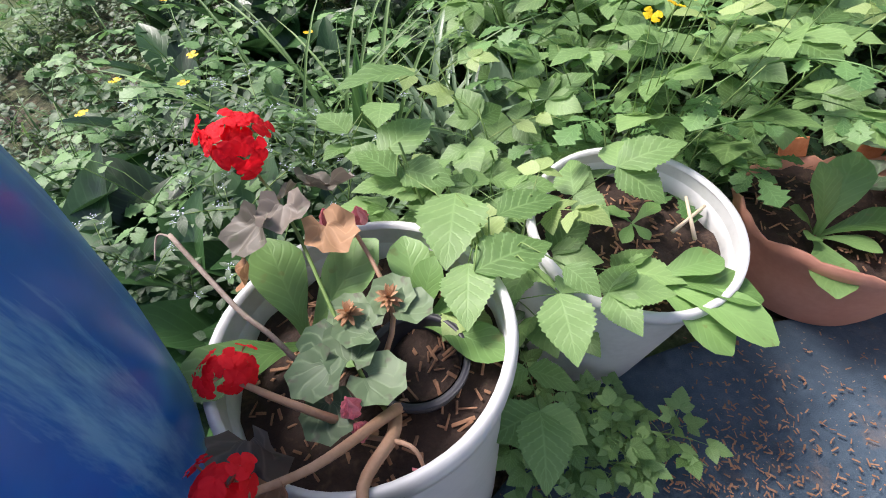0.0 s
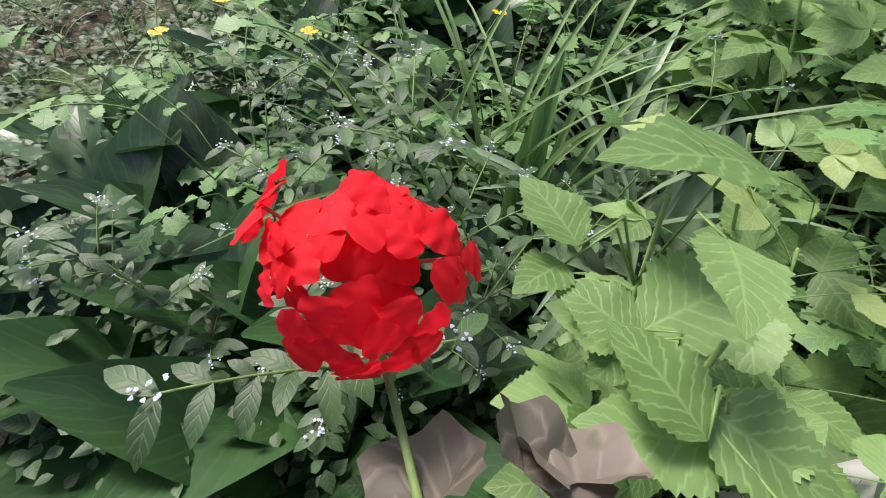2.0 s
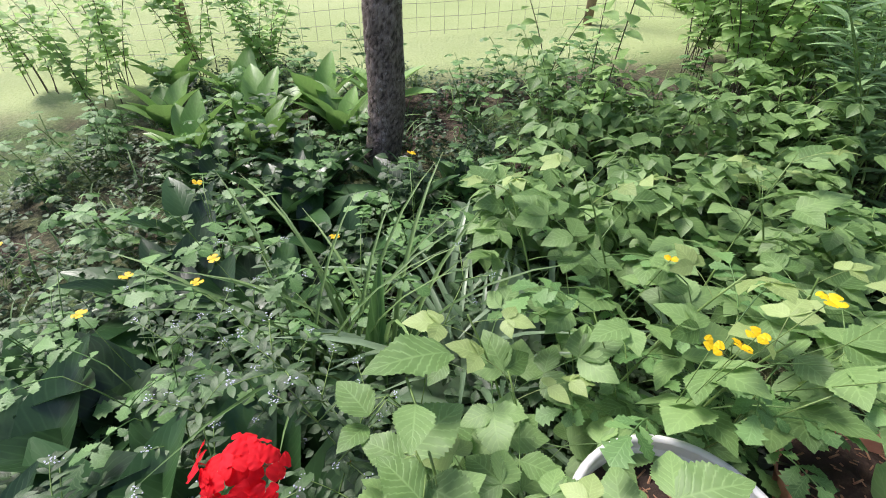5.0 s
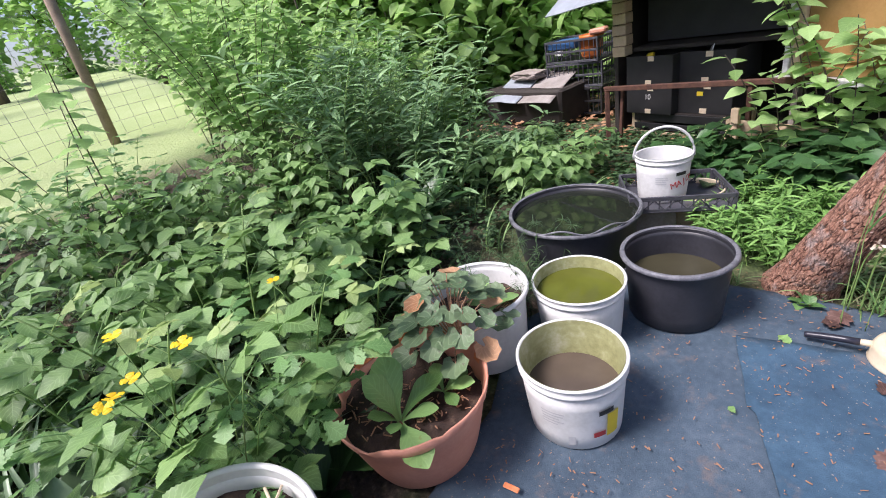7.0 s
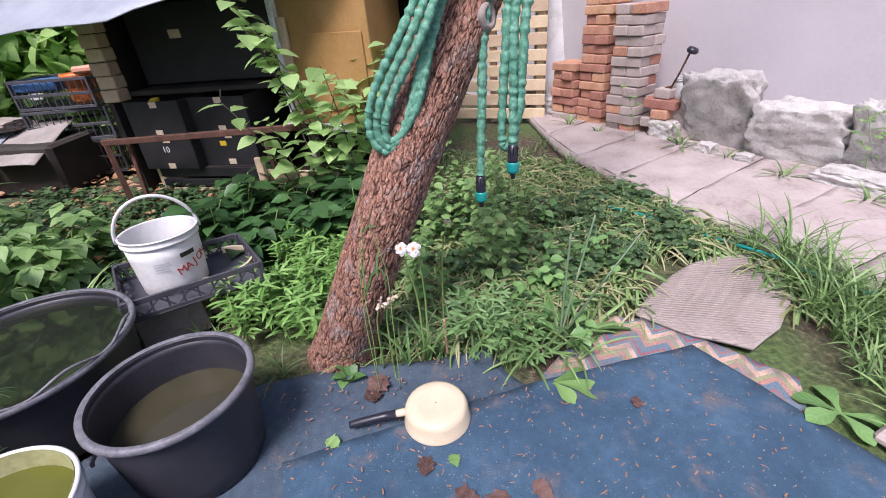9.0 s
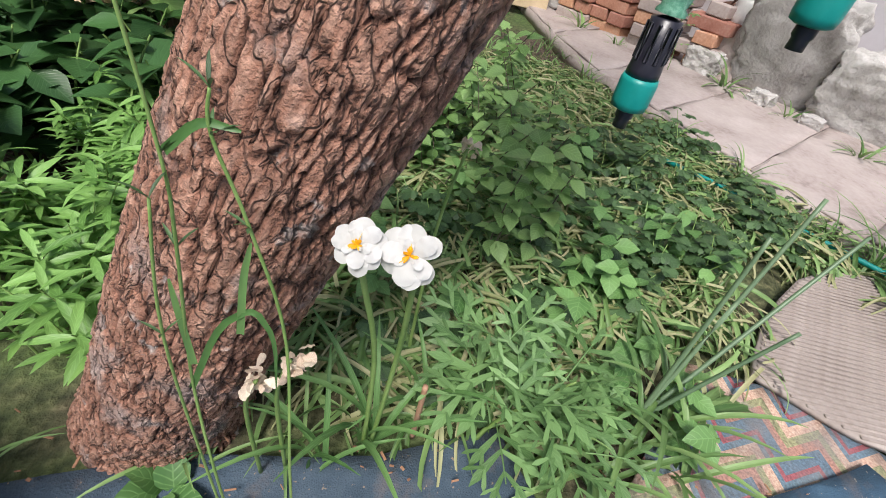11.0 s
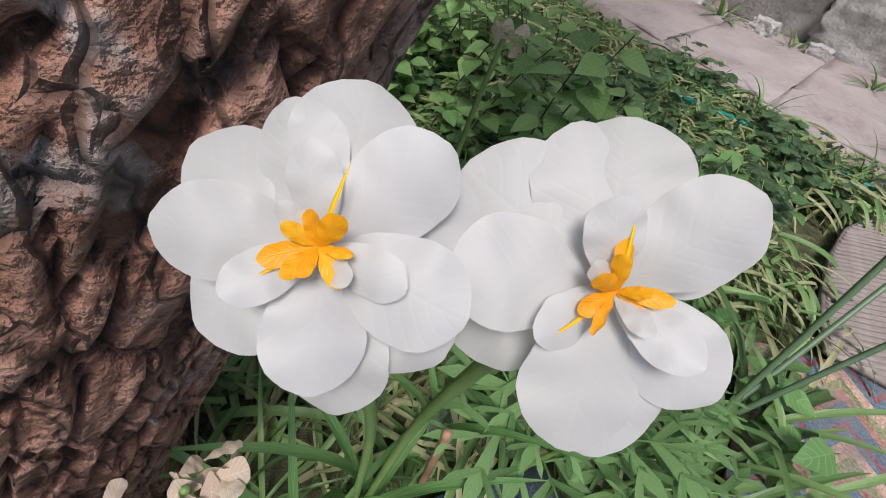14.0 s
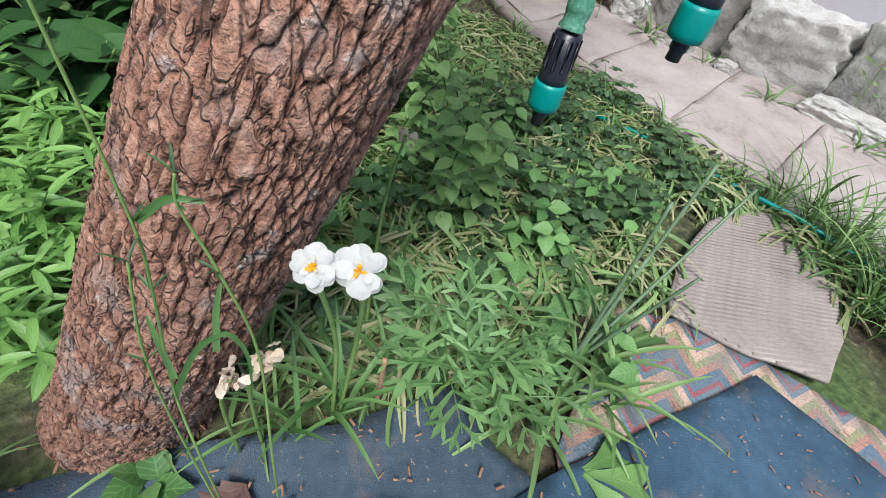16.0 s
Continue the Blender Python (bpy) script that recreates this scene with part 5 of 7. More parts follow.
def brick_pile():
    t = thing("brick_pile", tuple(by_wall(4.35, 0.3, 0.035)), "stack of salvaged red and grey bricks against the wall", "brick pile", turn=math.degrees(math.atan2(WALL_D.y, WALL_D.x)))
    g = random.Random(21)
    kinds = [[box_mesh("brick", m, 0.12, 0.25, 0.065, 0.006, 0.006, s) for s in range(3)] for m in (BRICKM, BRICKG)]
    flat = [[box_mesh("brick", m, 0.25, 0.12, 0.065, 0.006, 0.006, s + 7) for s in range(3)] for m in (BRICKM, BRICKG)]
    for col, (u0, w, d0, high, grey) in enumerate(((0.28, 2, 0.0, 22, 0.1), (-0.05, 2, 0.05, 13, 0.65), (0.55, 2, 0.05, 7, 0.2), (-0.28, 1, 0.0, 5, 0.4))):
        for k in range(high):
            if (k + col) % 2:
                for q in range(w):
                    part("brick", g.choice(kinds[1 if g.random() < grey else 0]), t, Matrix.Translation((u0 + q * 0.126 - 0.06 + g.uniform(-.01, .01), d0 + 0.02 + g.uniform(-.02, .02), 0.033 + k * 0.069)) @ Matrix.Rotation(g.uniform(-.06, .06), 4, "Z"))
            else:
                for q in range(2):
                    part("brick", g.choice(flat[1 if g.random() < grey else 0]), t, Matrix.Translation((u0 + (0 if w > 1 else -0.06) + g.uniform(-.012, .012), d0 - 0.045 + q * 0.13 + g.uniform(-.01, .01), 0.033 + k * 0.069)) @ Matrix.Rotation(g.uniform(-.06, .06), 4, "Z"))


brick_pile()
for u, off, sx, sy, sz, tilt, seed, lb in (
    (3.62, 0.30, 0.52, 0.14, 0.52, 18, 1, "rough white concrete lump leaning on the wall"),
    (3.15, 0.34, 0.55, 0.2, 0.36, 12, 2, "broad pale stone leaning on the wall"),
    (2.72, 0.36, 0.36, 0.14, 0.42, 14, 3, "pale square stone slab against the wall"),
    (2.3, 0.28, 0.4, 0.25, 0.2, 0, 4, "pale stone resting on others by the wall"),
    (2.35, 0.5, 0.5, 0.24, 0.1, 0, 5, "flat pale stone on the ground by the wall"),
    (2.75, 0.62, 0.36, 0.2, 0.09, 0, 6, "flat grey stone among weeds"),
    (1.95, 0.5, 0.42, 0.3, 0.09, 0, 7, "flat grey stone among weeds"),
    (3.3, 0.62, 0.10, 0.08, 0.07, 0, 8, "small white stone by the path"),
    (3.55, 0.58, 0.12, 0.10, 0.08, 0, 9, "small grey stone by the path"),
    (3.95, 0.45, 0.2, 0.14, 0.14, 0, 10, "brown stone beside bricks"),
    (5.2, 0.35, 0.3, 0.2, 0.16, 0, 11, "pale rounded stone beyond bricks"),
    (5.5, 0.42, 0.34, 0.24, 0.24, 0, 12, "pale rounded stone beyond bricks"),
    (2.5, 0.30, 0.3, 0.2, 0.3, 6, 13, "dark gap stone beside slabs"),
):
    o = new("stone", stone_mesh("stone", STONE, sx, sy, sz, seed * 3.7, 0.68))
    o.matrix_world = Matrix.Translation(by_wall(u, off, 0.035)) @ Matrix.Rotation(math.atan2(WALL_D.y, WALL_D.x) + 0.1 * (seed % 3 - 1), 4, "Z") @ Matrix.Rotation(radians(-tilt), 4, "X")
    tagged(o, lb, "stone", "stones along the wall")
pail = bucket("pail", tuple(by_wall(3.93, 0.3, 0.30)), 0.075, 0.15, WHITEPL, "small white pail standing on bricks", "bucket", "lip", WHITEPL, 0.8)
o_ = new("support_brick", box_mesh("support_brick", BRICKG, 0.3, 0.2, 0.27, 0.012, 0.01))
o_.matrix_world = Matrix.Translation(by_wall(3.93, 0.28, 0.165)) @ Matrix.Rotation(0.67, 4, "Z")
tagged(o_, "grey brick block carrying a pail", "brick")


def trowel():
    p = by_wall(4.02, 0.38, 0.3)
    t = thing("trowel", tuple(p), "old rusty trowel with round handle leaning on bricks", "trowel", turn=30, tilt=(8, -20))
    b = Bag()
    tube(b, [(0, 0, 0.08), (0.0, 0, 0.2), (0.01, 0, 0.33)], 0.007, 0.007, 8)
    part("shaft", b.mesh("shaft", RUST), t)
    b = Bag()
    lathe(b, [(0.002, 0.33), (0.03, 0.335), (0.04, 0.35), (0.03, 0.37), (0.002, 0.375)], 18)
    part("grip", b.mesh("grip", NAVY), t)
    b = Bag()
    place(b, L_BROAD, (0, 0, 0.1), turned(0, -70), 0.2, 1.4)
    part("blade", b.mesh("blade", RUST), t)


trowel()


def pallet():
    t = thing("pallet_fence", (5.55, -0.28, 0.0), "upright pale pine pallet used as a fence", "pallet", turn=78)
    g = random.Random(4)
    for k in range(11):
        part("board", box_mesh("board", PINE, 0.95, 0.02, 0.095, 0.004, 0.004, k), t, Matrix.Translation((0, 0, 0.08 + k * 0.125)) @ Matrix.Rotation(g.uniform(-.01, .01), 4, "Y"))
    for x in (-0.42, 0, 0.42):
        part("stringer", box_mesh("stringer", PINE, 0.06, 0.05, 1.4, 0.004), t, Matrix.Translation((x, -0.04, 0.7)))
    o = new("fence_post", box_mesh("fence_post", POSTW, 0.1, 0.1, 1.7, 0.008))
    o.location = (5.75, -0.72, 0.85)
    tagged(o, "square weathered wooden post beside a pallet", "post")
    o = new("leaning_board", box_mesh("leaning_board", WHITEPAINT, 0.03, 0.3, 1.25, 0.03))
    o.matrix_world = Matrix.Translation((6.0, -0.88, 0.66)) @ Euler((radians(-6), radians(8), 0.3)).to_matrix().to_4x4()
    tagged(o, "white painted board leaning against the wall", "board")


pallet()


# ---- fence, neighbours ----
def wire_fence():
    t = thing("wire_fence", (0, 0, 0), "thin square wire mesh garden fence", "fence")
    b = Bag()
    ax, bx = Vector((-6.5, 2.4, 0)), Vector((0.47, 5.25, 0))
    cx = Vector((6.0, 7.2, 0))
    for p, q in ((ax, bx), (bx, cx)):
        n = int((q - p).length / 0.13)
        for i in range(n + 1):
            c = p.lerp(q, i / n)
            z = gz(c.x, c.y)
            tube(b, [(c.x, c.y, z), (c.x + 0.006 * math.sin(i * 7), c.y, z + 1.15)], 0.0018, 0.0018, 3, False)
        for k in range(10):
            pts = []
            for i in range(0, n + 1, 3):
                c = p.lerp(q, i / n)
                pts.append((c.x, c.y, gz(c.x, c.y) + 0.03 + k * 0.122 + 0.008 * math.sin(i * 0.6 + k)))
            tube(b, pts, 0.0018, 0.0018, 3, False)
    tagged(part("wire_mesh", b.mesh("wire_mesh", WIRE), t), kind="stuff")
    for x, y, tl in ((0.47, 5.25, 3), (-3.0, 3.83, -2), (4.0, 6.5, 2)):
        b = Bag()
        tube(b, [(0, 0, -0.05), (0.005, 0, 0.8), (0.0, 0.01, 1.7)], 0.045, 0.042, 12)
        part("post", b.mesh("post", POSTW), t, Matrix.Translation((x, y, gz(x, y))) @ Matrix.Rotation(radians(tl), 4, "Y"))


wire_fence()


def far_house():
    x, y = -12.0, 40.0
    z = gz(x, y) - 0.3
    t = thing("house", (x, y, z), "distant low house with pale pink wall", "house", turn=4)
    part("wall", box_mesh("wall", surface("pink render", [(0.3, (0.55, 0.42, 0.38)), (0.7, (0.68, 0.55, 0.5))], 1, 20, 0.9), 14, 5, 3.2, 0.02), t, Matrix.Translation((0, 0, 1.6)))
    b = Bag()
    b.put([(-7.5, -3, 3.2), (7.5, -3, 3.2), (7.5, 3, 3.2), (-7.5, 3, 3.2), (-7.5, 0, 5.2), (7.5, 0, 5.2)], [(0, 1, 5, 4), (2, 3, 4, 5), (1, 2, 5), (3, 0, 4), (3, 2, 1, 0)])
    part("roof", b.mesh("roof", BRANCH, False), t)


far_house()


# ---- plants ----
def trefoil(seed, size=0.112, shape=L_RASP):
    """A raspberry leaf: stalk, end leaflet and one or two pairs, along +y."""
    g = random.Random(seed)
    b = Bag()
    n = 1 if seed % 3 else 2
    ln = size * (0.9 + 0.5 * n)
    pts = arc((0, 0, 0), 0, 12, ln, 22, 5)
    tube(b, pts, 0.0016, 0.001, 4, False)
    tip = pts[-1]
    place(b, shape, tip, turned(g.uniform(-10, 10), g.uniform(-18, 0), g.uniform(-12, 12)), size * g.uniform(1.0, 1.15), 1.0)
    for k in range(n):
        at = pts[-1 - k * 2] if k == 0 else pts[-3]
        for s in (-1, 1):
            place(b, shape, at, turned(s * g.uniform(58, 80), g.uniform(-15, 5), g.uniform(-15, 15)), size * g.uniform(0.75, 0.95), 0.95)
    return b


def lobed(seed, size=0.045):
    """A celandine leaf: pairs of rounded lobes along a stalk."""
    g = random.Random(seed)
    b = Bag()
    pts = arc((0, 0, 0), 0, 25, 0.11, 40, 6)
    tube(b, pts, 0.0016, 0.001, 4, False)
    place(b, L_LOBE, pts[-1], turned(0, -18, g.uniform(-8, 8)), size * 1.25, 1.25)
    for k in (1, 2, 4):
        for s in (-1, 1):
            place(b, L_LOBE, pts[-1 - k], turned(s * g.uniform(55, 75), g.uniform(-20, -5), g.uniform(-12, 12)), size * g.uniform(0.85, 1.1) * (1 - 0.1 * k), 1.1)
    return b


def feathered(seed, size=0.125):
    """A mugwort leaf: deep narrow fingers, themselves cut."""
    g = random.Random(seed)
    b = Bag()
    pts = arc((0, 0, 0), 0, 25, size, 45, 7)
    tube(b, pts, 0.0018, 0.0012, 4, False)
    for k in range(2, 8, 2) if seed % 2 else (3, 5, 7):
        w = size * (0.62 if k < 6 else 0.45)
        for s in ((-1, 1) if k < 7 else (0,)):
            a = s * (52 if k < 6 else 34)
            p = turned(a, g.uniform(-15, 2), g.uniform(-8, 8))
            place(b, L_FINGER, pts[min(k, 6)], p, w, 1.35)
            for u in (0.5,):
                q = pts[min(k, 6)] + Vector((p @ np.array((0, w * u, 0))).tolist())
                for s2 in (-1, 1):
                    place(b, L_FINGER, q, turned(a + s2 * 42, g.uniform(-15, 0)), w * 0.5, 1.5)
    return b


RASP_LEAVES = [trefoil(s).mesh("leaf", RASP) for s in range(1, 8)]
RASP_SMALL = [trefoil(s, 0.06, L_RASP2).mesh("leaf", RASP) for s in range(20, 25)]
CEL_LEAVES = [lobed(s).mesh("leaf", CELAN) for s in range(1, 6)]
RASP_YOUNG = [trefoil(s, 0.08).mesh("leaf", YOUNG) for s in range(40, 43)]
MUG_LEAVES = [feathered(s).mesh("leaf", MUG) for s in range(1, 5)]


def axes(yaw, pitch, roll=0.0):
    return Matrix(turned(yaw, pitch, roll).tolist()).to_4x4()


def leafy_cane(at, h, lean_yaw, lean, n, meshes, label, name="raspberry_plant", group="raspberry canes", scale=1.0, bottom=0.25, stem_mat=None, droop=25):
    t = thing(name, at, label, "plant", group)
    pts = arc((0, 0, 0), lean_yaw, 90 - lean, h, droop, 9)
    b = Bag()
    tube(b, pts, 0.0045 * scale, 0.002 * scale, 6)
    part("stem", b.mesh("stem", stem_mat or STEM), t)
    for i in range(n):
        u = bottom + (1 - bottom) * (i + 0.5) / n
        k = u * 9
        p = pts[int(k)].lerp(pts[min(9, int(k) + 1)], k - int(k))
        part("leaf", RNG.choice(RASP_YOUNG if meshes is RASP_LEAVES and u > 0.86 else meshes), t, Matrix.Translation(p) @ axes(lean_yaw + i * 137.5 + rr(-20, 20), rr(5, 40) - 25 * (u > 0.9) * 0, rr(-15, 15)) @ Matrix.Scale(scale * rr(0.8, 1.15) * (0.6 + 0.4 * math.sin(math.pi * min(1, u * 0.85 + 0.1))), 4))
    return t


def joined_cane(bag, stem_bag, at, h, lean_yaw, lean, n, shape_fn, scale=1.0, bottom=0.2):
    pts = arc(at, lean_yaw, 90 - lean, h, 25, 8)
    tube(stem_bag, pts, 0.004 * scale, 0.0018 * scale, 4, False)
    for i in range(n):
        u = bottom + (1 - bottom) * (i + 0.5) / n
        k = u * 8
        p = pts[int(k)].lerp(pts[min(8, int(k) + 1)], k - int(k))
        shape_fn(bag, p, lean_yaw + i * 137.5 + rr(-25, 25), rr(0, 40), scale * rr(0.8, 1.15))


def three(bag, p, yaw, pitch, s):
    d = Vector((turned(yaw, pitch) @ np.array((0, 0.08 * s, 0))).tolist())
    q = p + d
    place(bag, L_SIMPLE, q, turned(yaw, pitch - 35, rr(-12, 12)), 0.1 * s)
    for k in (-1, 1):
        place(bag, L_SIMPLE, q, turned(yaw + k * 72, pitch - 35, rr(-15, 15)), 0.08 * s)


def single(bag, p, yaw, pitch, s):
    place(bag, L_SIMPLE, p, turned(yaw, pitch - 20, rr(-25, 25)), 0.1 * s)


def narrow(bag, p, yaw, pitch, s):
    place(bag, L_LANCE, p, turned(yaw, pitch, rr(-20, 20)), 0.12 * s, 1.0)


def lobes(bag, p, yaw, pitch, s):
    for a, q in ((0, 1.2), (-50, 0.9), (50, 0.9), (-110, 0.7), (110, 0.7)):
        place(bag, L_LOBE, p + Vector((turned(yaw, pitch) @ np.array((0, 0.05 * s, 0))).tolist()), turned(yaw + a, pitch - 30, rr(-10, 10)), 0.055 * s * q, 1.2)


# canes near the pots, leaf by leaf
for x, y, h, ly, ln in ((0.185, 0.53, 0.58, 190, 4), (0.205, 0.40, 0.50, 150, 4), (0.11, 0.58, 0.56, 160, 5), (0.19, 0.66, 0.54, 60, 4),
                        (0.15, 0.80, 0.62, 100, 6), (0.30, 0.95, 0.75, 240, 8), (0.52, 0.95, 0.72, 180, 10), (0.68, 1.05, 0.66, 220, 12), (0.42, 1.15, 0.78, 100, 8),
                        (0.85, 1.20, 0.6, 140, 10), (0.2, 1.2, 0.7, 60, 10), (0.62, 1.35, 0.72, 300, 8), (1.05, 1.3, 0.5, 200, 15), (0.95, 1.55, 0.6, 100, 12)):
    leafy_cane((x, y, gz(x, y) - 0.01), h, ly, ln, int(6 + h * 7), RASP_LEAVES, "light green raspberry cane with veined toothed leaves", droop=18)
for x, y, h, ly in ((0.225, 0.36, 0.24, 120), (0.35, 0.30, 0.2, 200), (0.475, 0.30, 0.14, 230), (0.35, 0.22, 0.16, 250), (0.27, 0.15, 0.14, 220), (0.235, 0.28, 0.22, 160), (0.29, 0.31, 0.24, 180), (0.40, 0.265, 0.16, 200), (0.43, 0.30, 0.15, 90), (0.30, 0.21, 0.18, 100)):
    leafy_cane((x, y, 0.0), h, ly, 18, 11, RASP_SMALL, "low bushy mint with small toothed leaves", "mint_plant", "mint by the pots", 0.62, 0.1)


def leaf_between(parent, base, tip, shape=L_RASP, mat=RASP, wide=1.0, roll=0.0):
    """One leaf from its base to its tip, facing up."""
    a, c = Vector(base), Vector(tip)
    d = c - a
    yaw, pitch = math.degrees(math.atan2(-d.x, d.y)), math.degrees(math.atan2(d.z, math.hypot(d.x, d.y)))
    b = Bag()
    place(b, shape, (0, 0, 0), np.eye(3), d.length * 1.06, wide)
    part("leaf", b.mesh("leaf", mat), parent, Matrix.Translation(a) @ axes(yaw, pitch + 12, roll))


def big_leaf_cane(at, top, leaves, label):
    t = thing("raspberry_plant", (0, 0, 0), label, "plant", "raspberry canes")
    b = Bag()
    a, c = Vector(at), Vector(top)
    tube(b, [a, a.lerp(c, 0.5) + Vector((0.01, 0.01, 0)), c], 0.004, 0.0022, 6)
    part("stem", b.mesh("stem", STEM), t)
    for base, tip, roll in leaves:
        leaf_between(t, base, tip, roll=roll)
        b = Bag()
        tube(b, [a.lerp(c, 0.82), (Vector(base) + c) / 2 + Vector((0, 0, 0.004)), base], 0.0016, 0.0011, 5)
        part("leaf_stalk", b.mesh("leaf_stalk", STEM), t)


big_leaf_cane((0.06, 0.50, 0.0), (0.0, 0.47, 0.60), [((0.006, 0.413, 0.58), (-0.065, 0.453, 0.592), 6), ((-0.039, 0.476, 0.56), (-0.108, 0.487, 0.565), -8), ((0.027, 0.427, 0.555), (-0.06, 0.395, 0.562), 5), ((-0.04, 0.482, 0.565), (0.029, 0.57, 0.575), 8), ((0.018, 0.424, 0.555), (0.075, 0.475, 0.565), -6)], "raspberry cane with broad pleated green leaves")
big_leaf_cane((0.02, 0.62, 0.0), (-0.06, 0.57, 0.62), [((-0.105, 0.519, 0.582), (-0.171, 0.564, 0.59), 5), ((-0.027, 0.504, 0.648), (-0.012, 0.432, 0.652), -6), ((-0.002, 0.62, 0.638), (-0.115, 0.545, 0.648), 8), ((-0.109, 0.517, 0.56), (-0.133, 0.463, 0.566), 4)], "raspberry cane with broad pale toothed leaves")
big_leaf_cane((0.21, 0.33, 0.0), (0.14, 0.33, 0.57), [((0.097, 0.40, 0.562), (0.103, 0.27, 0.55), 0), ((0.0, 0.441, 0.57), (0.088, 0.417, 0.562), 6), ((0.14, 0.264, 0.55), (0.232, 0.331, 0.54), -5), ((0.246, 0.247, 0.54), (0.265, 0.163, 0.525), 4), ((0.13, 0.281, 0.545), (0.138, 0.192, 0.53), 5), ((0.16, 0.37, 0.55), (0.245, 0.42, 0.545), -8), ((0.254, 0.293, 0.54), (0.295, 0.255, 0.53), 8)], "raspberry cane with large pleated leaves between pots")


def yellow_flower():
    b = Bag()
    for k in range(4):
        place(b, L_PETAL, (0, 0, 0), turned(k * 90 + rr(-12, 12), 25), 0.016, 1.0)
    return b.mesh("flower", YELLOW)


YFLOWER = yellow_flower()


def celandine(at, h, n, flowers, tag="celandine with lobed leaves and yellow flowers"):
    t = thing("celandine_plant", at, tag, "plant", "celandine plants")
    for i in range(n):
        a = i * 137.5 + rr(-20, 20)
        z = h * (0.25 + 0.75 * i / n)
        pts = arc((0, 0, 0), a, 80, z, 18, 5)
        b = Bag()
        tube(b, pts, 0.0022, 0.0014, 5)
        stalk = part("stalk", b.mesh("stalk", STEM), t)
        for w in range(2):
            part("leaf", RNG.choice(CEL_LEAVES), t, Matrix.Translation(pts[-1 - w * 2]) @ axes(a + w * 150, rr(0, 25), rr(-15, 15)) @ Matrix.Scale(rr(0.9, 1.35), 4))
    for (dx, dy, dz) in flowers:
        b = Bag()
        tube(b, [(dx * 0.3, dy * 0.3, dz * 0.6), (dx, dy, dz)], 0.001, 0.0008, 4)
        part("flower_stalk", b.mesh("flower_stalk", STEM), t)
        part("flower", YFLOWER, t, Matrix.Translation((dx, dy, dz)) @ axes(rr(0, 360), rr(-10, 30)), "bright yellow four-petalled flower")


def flowers_at(base, pts):
    return [(p[0] - base[0], p[1] - base[1], p[2] - base[2]) for p in pts]


base = (0.42, 0.80, 0.0)
celandine(base, 0.70, 13, flowers_at(base, [(0.364, 0.637, 0.715), (0.387, 0.618, 0.735), (0.414, 0.643, 0.737), (0.435, 0.593, 0.84)]))
base = (0.62, 0.92, 0.0)
celandine(base, 0.66, 12, flowers_at(base, [(0.513, 0.522, 0.815), (0.7, 0.8, 0.72)]))
for x, y, h, nf in ((-0.55, 0.95, 0.55, 2), (-0.75, 0.7, 0.5, 3), (-1.0, 1.3, 0.5, 1), (-0.3, 1.5, 0.5, 1), (-1.2, 0.8, 0.5, 2), (0.3, 1.05, 0.6, 1), (-0.4, 1.15, 0.5, 0)):
    b0 = (x, y, gz(x, y))
    celandine(b0, h, 10, [(rr(-.15, .15), rr(-.15, .15), h * rr(0.95, 1.1)) for _ in range(nf)])


def weed(at, h, yaw, lean, seed, blue=True):
    """A slim forget-me-not: small opposite leaves and pale flowers at the tip."""
    t = thing("forget_me_not", at, "slim branching weed with small leaves and pale blue flowers", "plant", "forget-me-nots")
    sb, lb, fb = Bag(), Bag(), Bag()
    main = arc((0, 0, 0), yaw, 90 - lean, h, 20, 9)
    tube(sb, main, 0.0028, 0.0012, 5)
    for i in range(1, 10):
        for s in (-1, 1):
            if i % 2 and i > 2:
                br = arc(main[i], yaw + s * 70 + i * 40, 40, h * 0.16, 15, 4)
                tube(sb, br, 0.0014, 0.0008, 4)
                for q in br[1:]:
                    for s2 in (-1, 1):
                        place(lb, L_LANCE, q, turned(yaw + s * 70 + i * 40 + s2 * 55, rr(-10, 30)), rr(0.018, 0.035), 2.2)
                for k in range(2):
                    for m in range(5):
                        place(fb, L_PETAL, br[-1] + Vector((rr(-.008, .008), rr(-.008, .008), rr(0, .008))), turned(m * 72, 20), 0.0028, 1.1)
            place(lb, L_LANCE, main[i], turned(yaw + i * 90 + s * 90, rr(-10, 25)), rr(0.045, 0.075) * (1.1 - 0.05 * i), 1.9)
    part("stem", sb.mesh("stem", STEM), t)
    part("foliage", lb.mesh("foliage", WEED), t)
    part("blossom", fb.mesh("blossom", WHITEP if not blue else BLUEP), t, label="tiny pale blue flowers")


for i, (x, y) in enumerate(((-0.47, 0.42), (-0.36, 0.50), (-0.55, 0.55), (-0.28, 0.60), (-0.40, 0.68), (-0.62, 0.45), (-0.33, 0.40), (-0.50, 0.78), (-0.2, 0.72), (-0.68, 0.66), (-0.3, 0.8), (-0.42, 0.33), (-0.8, 0.9), (-0.15, 0.85), (-0.6, 1.1), (-0.75, 0.5), (-0.25, 0.50), (-0.12, 0.60))):
    if i % 4 == 3:
        continue
    weed((x, y, gz(x, y) - 0.01), rr(0.42, 0.62), rr(0, 360), rr(2, 12), i)


